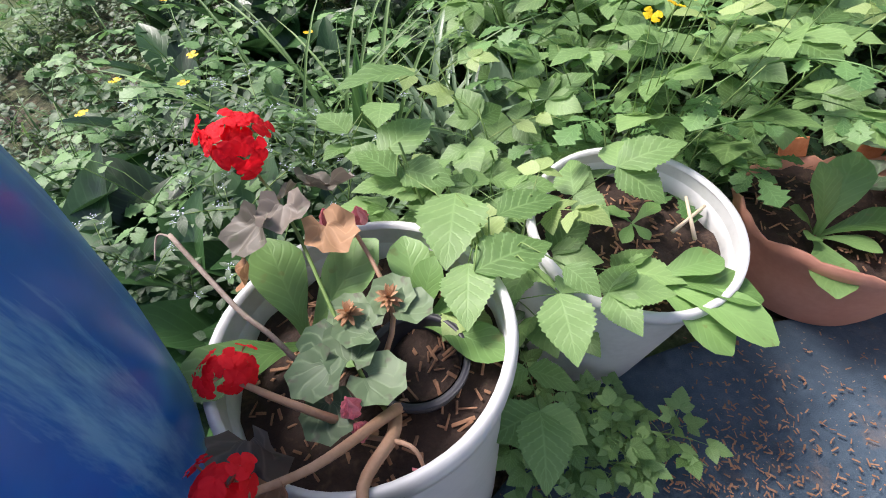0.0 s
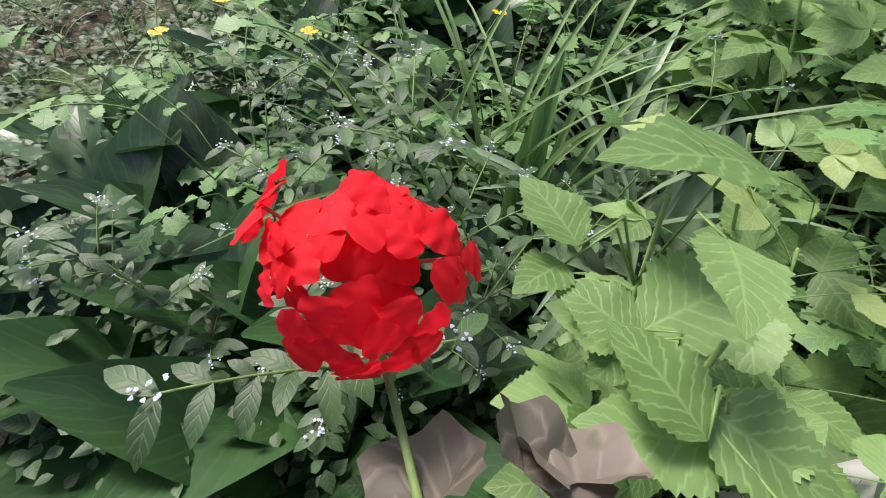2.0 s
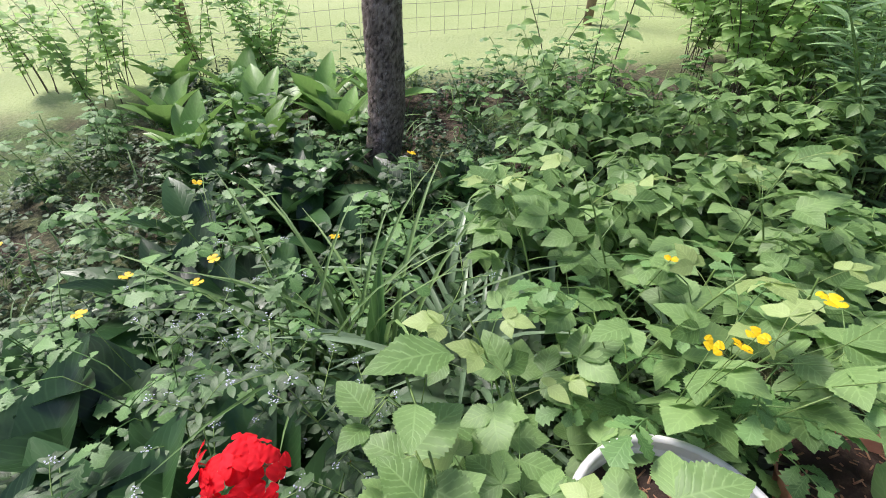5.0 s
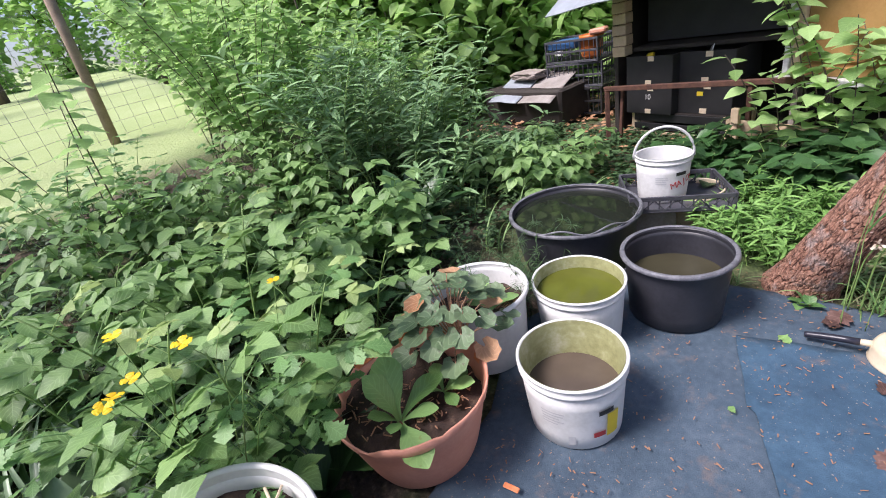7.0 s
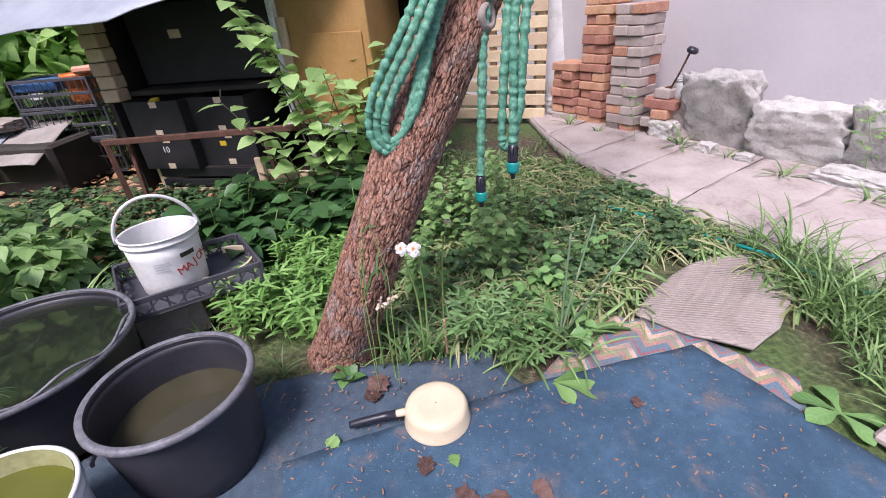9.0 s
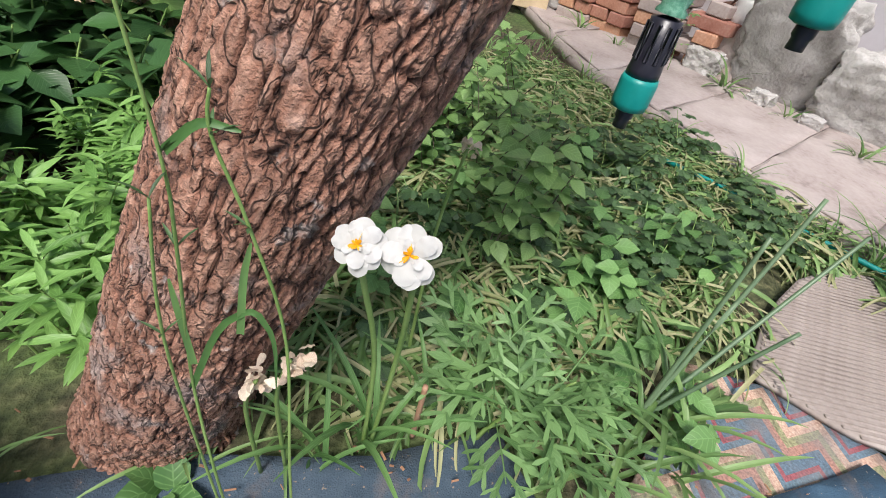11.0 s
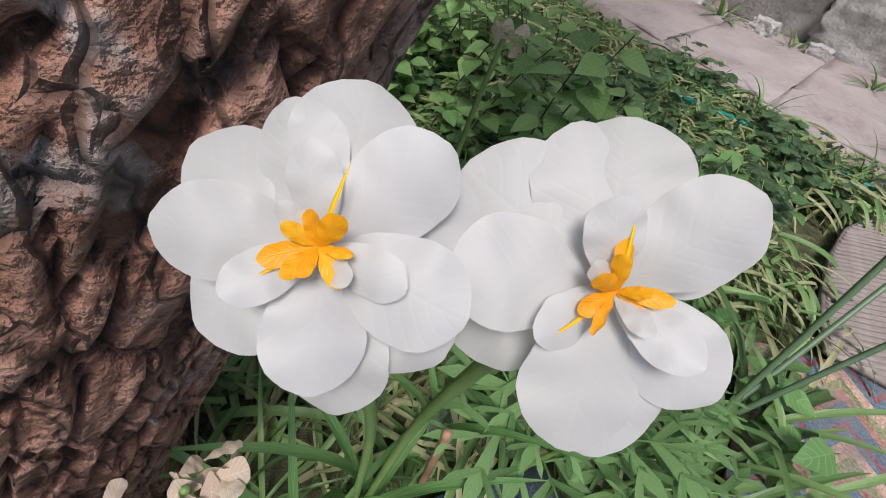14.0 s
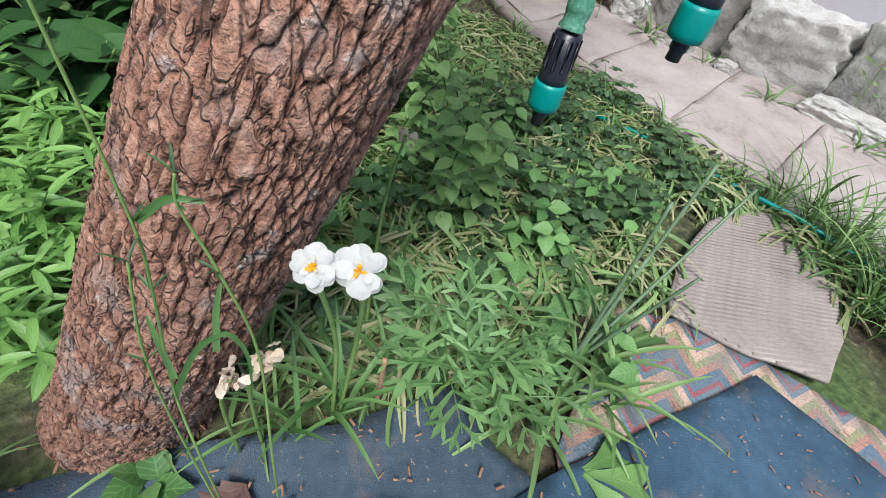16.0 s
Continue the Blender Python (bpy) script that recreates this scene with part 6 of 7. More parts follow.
def clump(name, at, n, shape, size, mat, label, group, spread=50, wide=1.0, upright=70, category="plant"):
    t = thing(name, at, label, category, group)
    for i in range(n):
        a = i * 137.5 + rr(-15, 15)
        b = Bag()
        s = size * rr(0.75, 1.15)
        place(b, shape, (0.012 * math.cos(radians(a)), 0.012 * math.sin(radians(a)), -0.004), turned(a, upright - spread * (i / n) + rr(-8, 8), rr(-10, 10)), s, wide * rr(0.85, 1.1))
        part("leaf", b.mesh("leaf", mat), t)
    return t


for x, y, n, s in ((-0.95, 0.45, 9, 0.45), (-1.2, 0.7, 9, 0.45), (-0.85, 0.25, 8, 0.42), (-0.42, 0.56, 7, 0.45), (-0.3, 0.45, 6, 0.42), (-1.1, 1.15, 8, 0.42), (-0.75, 1.2, 8, 0.42), (-1.3, 1.5, 8, 0.42), (-0.2, 1.6, 7, 0.36), (-1.0, 1.75, 8, 0.4), (-1.5, 1.9, 8, 0.4), (0.85, 1.0, 5, 0.3), (-0.50, 0.50, 7, 0.42), (-0.62, 0.36, 7, 0.42), (-0.36, 0.36, 6, 0.4), (-0.75, 0.62, 8, 0.45), (-0.9, 0.95, 8, 0.42), (-0.55, 0.85, 6, 0.38), (-0.22, 0.95, 6, 0.35), (-0.32, 0.62, 5, 0.36), (0.6, 0.84, 5, 0.34), (0.66, 0.98, 6, 0.36), (-0.45, 1.9, 8, 0.36), (-0.95, 2.0, 9, 0.36), (-0.25, 2.1, 7, 0.34), (0.0, 1.7, 6, 0.34), (1.6, 1.85, 9, 0.38), (1.75, 1.95, 8, 0.36), (1.15, 1.75, 6, 0.3), (-0.6, 1.5, 6, 0.4), (-0.85, 1.65, 6, 0.4)):
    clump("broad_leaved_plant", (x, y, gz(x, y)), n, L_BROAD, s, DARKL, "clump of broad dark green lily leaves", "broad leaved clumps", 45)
LIGHTBROAD = foliage("bright broad leaf", (0.12, 0.25, 0.03), (0.25, 0.42, 0.07), 0.4, 12, 0.15, 0.3)
for x, y in ((-1.6, 2.6), (-1.3, 2.85), (-1.9, 2.9), (-1.05, 2.6), (-2.2, 2.5), (-1.45, 2.35), (-2.5, 3.0), (-0.95, 3.0), (-1.8, 2.2)):
    clump("broad_leaved_plant", (x, y, gz(x, y)), 9, L_BROAD, 0.42, LIGHTBROAD, "clump of bright green upright broad leaves", "bright leaved clumps", 35)
for x, y, n, s in ((-0.02, 0.98, 16, 0.6), (0.0, 1.02, 16, 0.55), (-0.08, 1.08, 12, 0.5), (0.1, 1.1, 14, 0.5), (-0.15, 1.3, 14, 0.5), (0.2, 1.35, 12, 0.5), (0.45, 1.5, 12, 0.5), (-0.05, 1.2, 12, 0.45)):
    clump("iris_clump", (x, y, gz(x, y)), n, RNG.choice((L_BLADE, L_BLADE2)), s, STRAP, "clump of grey-green arching strap leaves", "strap leaf clumps", 45, 0.9, 82)
for x, y in ((0.04, 1.0), (0.12, 1.06)):
    clump("iris_clump", (x, y, 0), 4, L_BROAD, 0.4, STRAP, "grey-green broad tulip leaves", "tulip leaves", 40, 0.9, 70)
for x, y in ((-0.34, 0.95), (-0.25, 1.0), (-0.45, 0.9), (-0.38, 1.05)):
    clump("tall_grass", (x, y, 0), 7, L_BLADE, 0.75, GRASS, "tall thin green grass stalks", "grass tufts", 12, 0.35, 88)
t_ = clump("dock_plant", (-0.27, 0.93, 0), 1, L_BROAD, 0.62, CELAN, "tall upright light green dock leaf", "", 6, 0.32, 86)


# geranium in the first pot
def scalloped(parent, at, size, yaw, pitch, mat, shape=L_ROUND, roll=0.0):
    b = Bag()
    place(b, shape, (0, 0, 0), np.eye(3), size)
    part("leaf", b.mesh("leaf", mat), parent, Matrix.Translation(at) @ axes(yaw, pitch, roll))


def umbel(parent, at, r, n, mat, seed, facing=(0, -0.45, 1)):
    g = random.Random(seed)
    f = Vector(facing).normalized()
    q = f.to_track_quat("Z", "Y").to_matrix()
    for i in range(n):
        u = (i + 0.5) / n
        th = math.acos(1 - u * 0.82)
        a = i * 2.39996
        d = q @ Vector((math.sin(th) * math.cos(a), math.sin(th) * math.sin(a), math.cos(th)))
        rot = d.to_track_quat("Z", "Y").to_matrix()
        out = Vector(at) + d * r * g.uniform(0.58, 0.9) + Vector((g.uniform(-1, 1), g.uniform(-1, 1), g.uniform(-1, 1))) * r * 0.08
        b = Bag()
        tube(b, [Vector(at) - f * r * 0.6, Vector(at) + d * r * 0.2, out], 0.0011, 0.0009, 5)
        floret = part("floret", b.mesh("floret", REDSTEM), parent)
        for k in range(5):
            b = Bag()
            place(b, L_PETAL, (0, 0, 0), np.array(rot) @ turned(k * 72 + g.uniform(-12, 12), g.uniform(0, 18), g.uniform(-12, 12)), r * g.uniform(0.31, 0.42), g.uniform(0.95, 1.15))
            part("petal", b.mesh("petal", mat), floret, Matrix.Translation(out))


def stalk(parent, pts, r0, r1, mat, name="stem"):
    b = Bag()
    pts = [Vector(p) for p in pts]
    out = []
    for i in range(len(pts) - 1):
        p0, p1, p2, p3 = pts[max(i - 1, 0)], pts[i], pts[i + 1], pts[min(i + 2, len(pts) - 1)]
        for k in range(5):
            u = k / 5
            out.append(0.5 * ((2 * p1) + (-p0 + p2) * u + (2 * p0 - 5 * p1 + 4 * p2 - p3) * u * u + (-p0 + 3 * p1 - 3 * p2 + p3) * u ** 3))
    out.append(pts[-1])
    tube(b, out, r0, r1, 7)
    part(name, b.mesh(name, mat), parent)


ger = thing("geranium", (0, 0, 0), "leggy geranium with red flower heads and fading leaves", "plant")
stalk(ger, [(0.056, 0.099, 0.470), (0.027, 0.119, 0.515), (-0.027, 0.188, 0.574), (-0.092, 0.270, 0.623), (-0.178, 0.35, 0.64)], 0.003, 0.002, STEM)
stalk(ger, [(0.043, 0.076, 0.470), (0.016, 0.061, 0.541), (-0.029, 0.059, 0.582), (-0.062, 0.062, 0.602)], 0.006, 0.003, REDSTEM)
stalk(ger, [(0.070, 0.114, 0.470), (0.062, 0.069, 0.530), (0.025, 0.005, 0.574), (-0.022, -0.033, 0.598)], 0.008, 0.003, REDSTEM)
stalk(ger, [(0.059, 0.106, 0.470), (0.076, 0.063, 0.515), (0.066, 0.004, 0.541), (0.092, -0.039, 0.553)], 0.009, 0.005, REDSTEM)
stalk(ger, [(0.026, 0.119, 0.485), (0.053, 0.184, 0.553), (-0.009, 0.271, 0.598), (-0.045, 0.295, 0.616)], 0.004, 0.002, REDSTEM)
stalk(ger, [(0.045, 0.061, 0.500), (0.100, 0.049, 0.530), (0.115, 0.035, 0.507)], 0.003, 0.002, REDSTEM)
umbel(ger, (-0.183, 0.354, 0.671), 0.054, 12, RED, 1, (0.2, -0.6, 0.75))
umbel(ger, (-0.079, 0.073, 0.60), 0.034, 11, RED, 2, (0.2, -0.1, 1))
umbel(ger, (-0.026, -0.031, 0.606), 0.036, 11, RED, 3, (0.1, 0.1, 1))
for i, (x, y, z, s, yw, pt, mt) in enumerate((
    (-0.120, 0.248, 0.631, 0.038, 150, -30, GERP), (-0.097, 0.276, 0.636, 0.036, 200, -10, GERP), (-0.083, 0.325, 0.631, 0.034, 330, -40, GERP), (-0.109, 0.298, 0.631, 0.03, 60, -35, GERP), (-0.061, 0.335, 0.625, 0.036, 20, -45, GERP), (-0.043, 0.265, 0.616, 0.036, 230, -20, DRY), (-0.121, 0.202, 0.606, 0.026, 120, -60, DRY),
    (0.019, 0.123, 0.553, 0.036, 20, 5, GERA), (0.032, 0.156, 0.564, 0.032, 80, 0, GERA), (-0.003, 0.108, 0.559, 0.034, 150, -5, GERA), (0.043, 0.108, 0.547, 0.034, 260, -5, GERA), (-0.012, 0.135, 0.547, 0.03, 60, 5, GERA), (0.053, 0.188, 0.570, 0.03, 10, 10, GERA), (0.068, 0.182, 0.572, 0.028, 300, -10, GERA), (0.008, 0.169, 0.559, 0.028, 30, 5, GERA), (0.008, 0.075, 0.541, 0.032, 200, -10, GERA),
    (-0.041, 0.018, 0.578, 0.045, 190, -55, GERP), (-0.004, -0.013, 0.570, 0.042, 170, -60, DRY), (0.053, -0.026, 0.553, 0.045, 200, -50, GERP), (0.090, -0.017, 0.541, 0.04, 220, -60, GERP), (0.020, -0.049, 0.578, 0.045, 180, -50, GERP))):
    scalloped(ger, (x, y, z), s, yw, pt, mt, L_ROUNDR if mt is not GERA else L_ROUND)
for i, (x, y, z) in enumerate(((-0.019, 0.310, 0.610), (-0.056, 0.293, 0.619), (0.036, 0.071, 0.574), (0.109, 0.027, 0.515), (0.047, 0.056, 0.553))):
    b = Bag()
    for k in range(4):
        place(b, L_PETAL, (0, 0, 0), turned(k * 90 + rr(-30, 30), rr(-80, -50)), 0.030, 0.8)
    part("faded_flower", b.mesh("faded_flower", PINK), ger, Matrix.Translation((x, y, z)), "wilting pink flower")
for x, y, z in ((0.007, 0.169, 0.572), (0.051, 0.191, 0.580)):
    b = Bag()
    for k in range(30):
        place(b, L_LANCE, (0, 0, 0), turned(rr(0, 360), rr(0, 80)), 0.018, 1.8)
    part("seed_head", b.mesh("seed_head", DRY), ger, Matrix.Translation((x, y, z)), "dried brown seed head")
tw = thing("dry_twig", (0, 0, 0), "dry broken pale twig stuck in a pot", "twig")
stalk(tw, [(-0.032, 0.117, 0.470), (-0.076, 0.135, 0.559), (-0.119, 0.152, 0.590), (-0.215, 0.212, 0.640)], 0.0036, 0.003, TWIG, "twig")
stalk(tw, [(-0.210, 0.210, 0.638), (-0.235, 0.213, 0.636), (-0.232, 0.188, 0.619)], 0.0015, 0.001, TWIG, "side_twig")


def rosette(at, leaves, label, mat=LANCE, name="rosette_plant"):
    t = thing(name, at, label, "plant", "leaf rosettes")
    for yaw, pitch, size in leaves:
        b = Bag()
        place(b, L_SPOON, (0, 0, 0), np.eye(3), size)
        part("leaf", b.mesh("leaf", mat), t, axes(yaw, pitch, rr(-8, 8)))
    return t


rosette((-0.074, 0.176, 0.475), [(34, 60, 0.16), (-41, 55, 0.175), (-75, 45, 0.11), (140, 42, 0.17), (-100, 20, 0.09)], "young rosette with pale oblong leaves in a pot")
rosette((0.071, 0.225, 0.475), [(-60, 40, 0.12), (20, 50, 0.13), (-110, 25, 0.13), (-10, 70, 0.10)], "young rosette with pale oblong leaves in a pot")
rosette((0.406, 0.402, 0.385), [(-115, 14, 0.2), (-90, 14, 0.18), (-70, 28, 0.13), (-135, 10, 0.16), (30, 20, 0.06)], "rosette hanging over the edge of a pot")
rosette((0.40, 0.55, 0.375), [(60, 30, 0.06), (-50, 30, 0.07), (160, 20, 0.06), (-150, 20, 0.05)], "tiny seedling in dark soil")
rosette((0.35, 0.57, 0.375), [(20, 40, 0.05), (-100, 30, 0.05), (140, 30, 0.05)], "tiny seedling in dark soil")
rosette((0.845, 0.72, 0.20), [(170, 22, 0.19), (35, 82, 0.18), (-25, 74, 0.2), (80, 62, 0.11), (-85, 38, 0.18), (-120, 30, 0.12), (140, 50, 0.09)], "large leafy rosette in a broken orange pot")
rosette((1.00, 0.72, 0.20), [(-20, 40, 0.1), (-90, 30, 0.1), (60, 40, 0.08), (170, 30, 0.09), (-140, 40, 0.11)], "small leafy rosette in a broken orange pot")
rosette((1.36, 0.90, 0.205), [(-60, 30, 0.12), (-20, 40, 0.14), (-100, 25, 0.12), (40, 40, 0.1)], "small leafy rosette in a white bucket")
rosette((2.15, -1.14, 0.0), [(20, 25, 0.12), (-30, 20, 0.11), (-100, 10, 0.12), (160, 10, 0.12), (100, 15, 0.1)], "low rosette growing at the mat edge", CELAN)
rosette((2.24, -0.40, 0.01), [(165, 12, 0.16), (200, 10, 0.14), (120, 20, 0.1)], "toothed dandelion leaves over the mat edge", LANCE)
b_ = Bag()
tube(b_, [(0, -0.05, 0), (0, 0.05, 0.012)], 0.004, 0.003, 6)
tube(b_, [(-0.035, -0.035, 0.0), (0.03, 0.03, 0.01)], 0.004, 0.003, 6)
o_ = new("straw_cross", b_.mesh("straw_cross", PALE))
o_.location = (0.50, 0.56, 0.384)
tagged(o_, "two pale dry straws crossing on soil", "straw")


def geranium_bush():
    t = thing("geranium", (1.16, 0.86, 0.2), "bushy green geranium with round dull leaves", "plant", "geraniums")
    for i in range(42):
        a = i * 137.5
        u = math.sqrt((i + 0.5) / 42)
        x, y = 0.19 * u * math.cos(radians(a)), 0.17 * u * math.sin(radians(a))
        z = 0.30 - 0.22 * u + rr(-0.03, 0.03)
        stalk(t, [(0.01, 0.0, -0.03), (x * 0.5, y * 0.5, z * 0.7), (x, y, z)], 0.0025, 0.0015, REDSTEM, "stalk")
        scalloped(t, (x, y, z), rr(0.036, 0.05), math.degrees(math.atan2(-x, y)), rr(-30, 5), GERA if i % 9 else DRY, roll=rr(-15, 15))


geranium_bush()


def dill():
    b = Bag()
    t = thing("dill_plant", (1.62, 1.06, 0.0), "feathery grey-green dill clump behind buckets", "plant")
    for i in range(26):
        x, y = rr(-.2, .18), rr(-.12, .2)
        pts = arc((x, y, 0), rr(0, 360), rr(70, 88), rr(0.22, 0.40), 30, 6)
        tube(b, pts, 0.002, 0.001, 4, False)
        for p in pts[2:]:
            for k in range(10):
                place(b, L_BLADE, p, turned(rr(0, 360), rr(-10, 60)), rr(0.03, 0.06), 0.9)
    tagged(part("frond", b.mesh("frond", WEED), t), kind="stuff")


dill()


# daffodils by the leaning tree
def daffodil(at, base, facing, r, label, seed):
    g = random.Random(seed)
    t = thing("daffodil", (0, 0, 0), label, "flower", "white daffodils")
    f = Vector(facing).normalized()
    q = np.array(f.to_track_quat("Z", "Y").to_matrix())
    at = Vector(at)
    b0 = Vector(base)
    stalk(t, [b0, b0.lerp(at, 0.5) + Vector((0.02, -0.01, 0.02)), at - f * 0.03 + Vector((0, 0, -0.03)), at - f * 0.012], 0.0034, 0.0022, STEM)
    frame_m = Matrix.Translation(at) @ Matrix(q.tolist()).to_4x4()
    for ring, n, size, lift, off, wide in ((0, 6, 1.06, 4, 0, 0.86), (1, 5, 0.88, 13, 30, 0.74), (2, 3, 0.56, 30, 12, 0.6), (3, 2, 0.32, 48, 50, 0.45)):
        for k in range(n):
            b = Bag()
            place(b, L_PETAL2, (0, 0, ring * 0.0012), turned(k * 360 / n + off + g.uniform(-13, 13), lift + g.uniform(-9, 9), g.uniform(-18, 18)), r * size * g.uniform(0.9, 1.1), wide * g.uniform(0.88, 1.12))
            part("petal", b.mesh("petal", WHITEP), t, frame_m)
    for k in range(8):
        b = Bag()
        place(b, L_PETAL2, (0, 0, 0.0045), turned(k * 45 + g.uniform(-18, 18), g.uniform(20, 60), g.uniform(-40, 40)), r * g.uniform(0.20, 0.34), g.uniform(0.32, 0.55))
        part("corona", b.mesh("corona", ORANGE), t, frame_m, "orange frilled centre")
    for k in range(2):
        b = Bag()
        place(b, L_LANCE, (0, 0, 0.004), turned(k * 150 + g.uniform(-30, 30), g.uniform(20, 30)), r * g.uniform(0.42, 0.55), 0.28)
        part("streak", b.mesh("streak", YELLOW), t, frame_m, "thin yellow streak")


daffodil((2.2592, 0.0115, 0.4705), (2.345, 0.0, 0.0), (-0.66, 0.06, 0.62), 0.0184, "white double daffodil with orange centre before tree bark", 1)
daffodil((2.2590, -0.0225, 0.4680), (2.35, -0.01, 0.0), (-0.68, 0.18, 0.58), 0.0214, "white double daffodil with orange centre", 2)


def withered(at, base, n, r, label, mat=CREAMP):
    t = thing("withered_flower", (0, 0, 0), label, "flower", "withered daffodils")
    stalk(t, [base, Vector(base).lerp(Vector(at), 0.6) + Vector((0, 0.01, 0.03)), at], 0.003, 0.002, STEM)
    for i in range(n):
        b = Bag()
        place(b, L_PETAL, (rr(-.6, .6) * r, rr(-.6, .6) * r, rr(-.5, .5) * r), turned(rr(0, 360), rr(-80, 40), rr(-60, 60)), r * rr(0.7, 1.1), rr(0.5, 0.9))
        part("petal", b.mesh("petal", mat), t, Matrix.Translation(at))


withered((2.268, 0.096, 0.285), (2.30, 0.13, 0.0), 18, 0.016, "withered cream flower drooping before bark")
withered((2.284, 0.070, 0.297), (2.31, 0.10, 0.0), 18, 0.016, "withered cream flower drooping before bark")
withered((2.568, -0.081, 0.396), (2.5, -0.05, 0.0), 14, 0.016, "dried beige flower head among leaves", CREAMP)
for x, y, n, s in ((2.355, -0.005, 8, 0.28), (2.32, 0.06, 6, 0.2), (2.42, -0.08, 5, 0.2)):
    clump("daffodil_leaves", (x, y, -0.005), n, L_BLADE, s, CELAN, "upright strap leaves of daffodils", "daffodil leaves", 22, 0.9, 86)
clump("weed_seedling", (2.262, 0.24, 0.0), 7, L_SIMPLE, 0.07, CELAN, "small bright green seedling before a trunk", "", 60, 1.0, 60)

# thin grass before the bark
tg = thing("grass_stalk", (0, 0, 0), "thin flowering grass stalks before the tree", "grass")
for pts in ([(2.22, 0.13, 0.0), (2.205, 0.115, 0.2), (2.226, 0.122, 0.337), (2.226, 0.104, 0.479), (2.226, 0.099, 0.537), (2.226, 0.102, 0.661)],
            [(2.21, 0.06, 0.0), (2.205, 0.05, 0.25), (2.226, 0.050, 0.403), (2.226, 0.063, 0.500), (2.226, 0.074, 0.551), (2.226, 0.071, 0.573)],
            [(2.20, 0.12, 0.0), (2.220, 0.132, 0.239), (2.214, 0.120, 0.415), (2.214, 0.102, 0.520)]):
    stalk(tg, pts, 0.0014, 0.0008, STEM, "stalk")
    for p in pts[-3:]:
        for k in range(3):
            b = Bag()
            place(b, L_LANCE, p, turned(rr(0, 360), rr(30, 70)), 0.016, 0.7)
            part("spikelet", b.mesh("spikelet", WEED), tg)
for pts in ([(2.226, 0.126, 0.328), (2.226, 0.093, 0.413), (2.226, 0.068, 0.437), (2.226, 0.057, 0.408), (2.226, 0.061, 0.342)], [(2.226, 0.116, 0.361), (2.226, 0.115, 0.424), (2.226, 0.114, 0.455)], [(2.226, 0.080, 0.403), (2.226, 0.071, 0.462), (2.226, 0.063, 0.492)], [(2.226, 0.099, 0.537), (2.226, 0.078, 0.558), (2.226, 0.059, 0.555)]):
    b = Bag()
    v, n = [], len(pts)
    line = []
    for i in range(n - 1):
        for k in range(4):
            line.append(Vector(pts[i]).lerp(Vector(pts[i + 1]), k / 4))
    line.append(Vector(pts[-1]))
    line = [(line[max(i - 1, 0)] + line[i] + line[min(i + 1, len(line) - 1)]) / 3 for i in range(len(line))]
    for i, p in enumerate(line):
        d = (line[min(i + 1, len(line) - 1)] - line[max(i - 1, 0)]).normalized()
        w = d.cross(Vector((1, 0.2, -0.6))).normalized() * 0.0024 * (1 - (i / len(line)) ** 3)
        v += [tuple(p - w), tuple(p + Vector((0.0008, 0, 0))), tuple(p + w)]
    b.put(v, [(3 * i + k, 3 * i + k + 1, 3 * i + k + 4, 3 * i + k + 3) for i in range(len(line) - 1) for k in range(2)])
    part("blade", b.mesh("blade", CELAN), tg)

# mugwort over the mat edge, cut stalks, bush beside the tree
for x, y, h, n in ((2.38, -0.17, 0.13, 7), (2.44, -0.26, 0.13, 6), (2.36, -0.27, 0.08, 5), (2.48, -0.15, 0.15, 5)):
    leafy_cane((x, y, -0.01), h, rr(80, 200), 10, n, MUG_LEAVES, "mugwort with deeply cut light green leaves", "mugwort_plant", "mugwort plants", 1.0, 0.3)
stub = thing("cut_stub", (2.372, -0.072, 0.0), "cut brownish flower stalk standing among leaves", "stalk")
stalk(stub, [(0, 0, 0), (-0.002, 0.0, 0.08), (-0.004, 0.0, 0.148)], 0.0042, 0.004, REDSTEM, "stalk")
cs = thing("cut_stalks", (2.44, -0.45, 0.0), "dark green cut flower stalks leaning outwards", "stalk")
for dx, dy, dz in ((0.10, -0.10, 0.42), (0.16, -0.28, 0.34), (0.05, -0.02, 0.38), (0.02, -0.14, 0.25)):
    stalk(cs, [(0, 0, 0), (dx * 0.5, dy * 0.5, dz * 0.52), (dx, dy, dz)], 0.0042, 0.003, STRAP, "stalk")
for x, y in ((2.40, -0.43), (2.36, -0.50), (2.45, -0.50), (2.34, -0.36)):
    clump("strap_leaves", (x, y, 0.0), 9, L_BLADE, 0.24, GRASS, "flopped strap leaves at the mat edge", "flopped leaves", 60, 0.9, 75)
lb = thing("leaf_bundle", (2.44, -0.52, 0.012), "bundle of cut leaves lying on the rug", "leaves")
for i in range(14):
    b = Bag()
    place(b, L_BLADE, (0, 0, 0.004 + 0.0012 * i), turned(-155 + rr(-9, 9), rr(-1, 4)), rr(0.32, 0.42), 0.8)
    part("leaf", b.mesh("leaf", GRASS), lb)


def joined(name, species, spots, mat, label, group, stem_mat=STEM):
    """Plants farther off, each one a thing with its stems and its foliage."""
    for x, y, h, canes, n, s in spots:
        z = gz(x, y) - 0.01
        t = thing(name, (x, y, z), label, "plant", group)
        fb = Bag()
        for c in range(canes):
            sb = Bag()
            joined_cane(fb, sb, (rr(-.1, .1) * min(1, canes), rr(-.1, .1) * min(1, canes), 0), h * rr(0.75, 1.1), rr(0, 360), rr(3, 16), n, species, s)
            part("stem", sb.mesh("stem", stem_mat), t)
        tagged(part("foliage", fb.mesh("foliage", mat), t), kind="stuff")


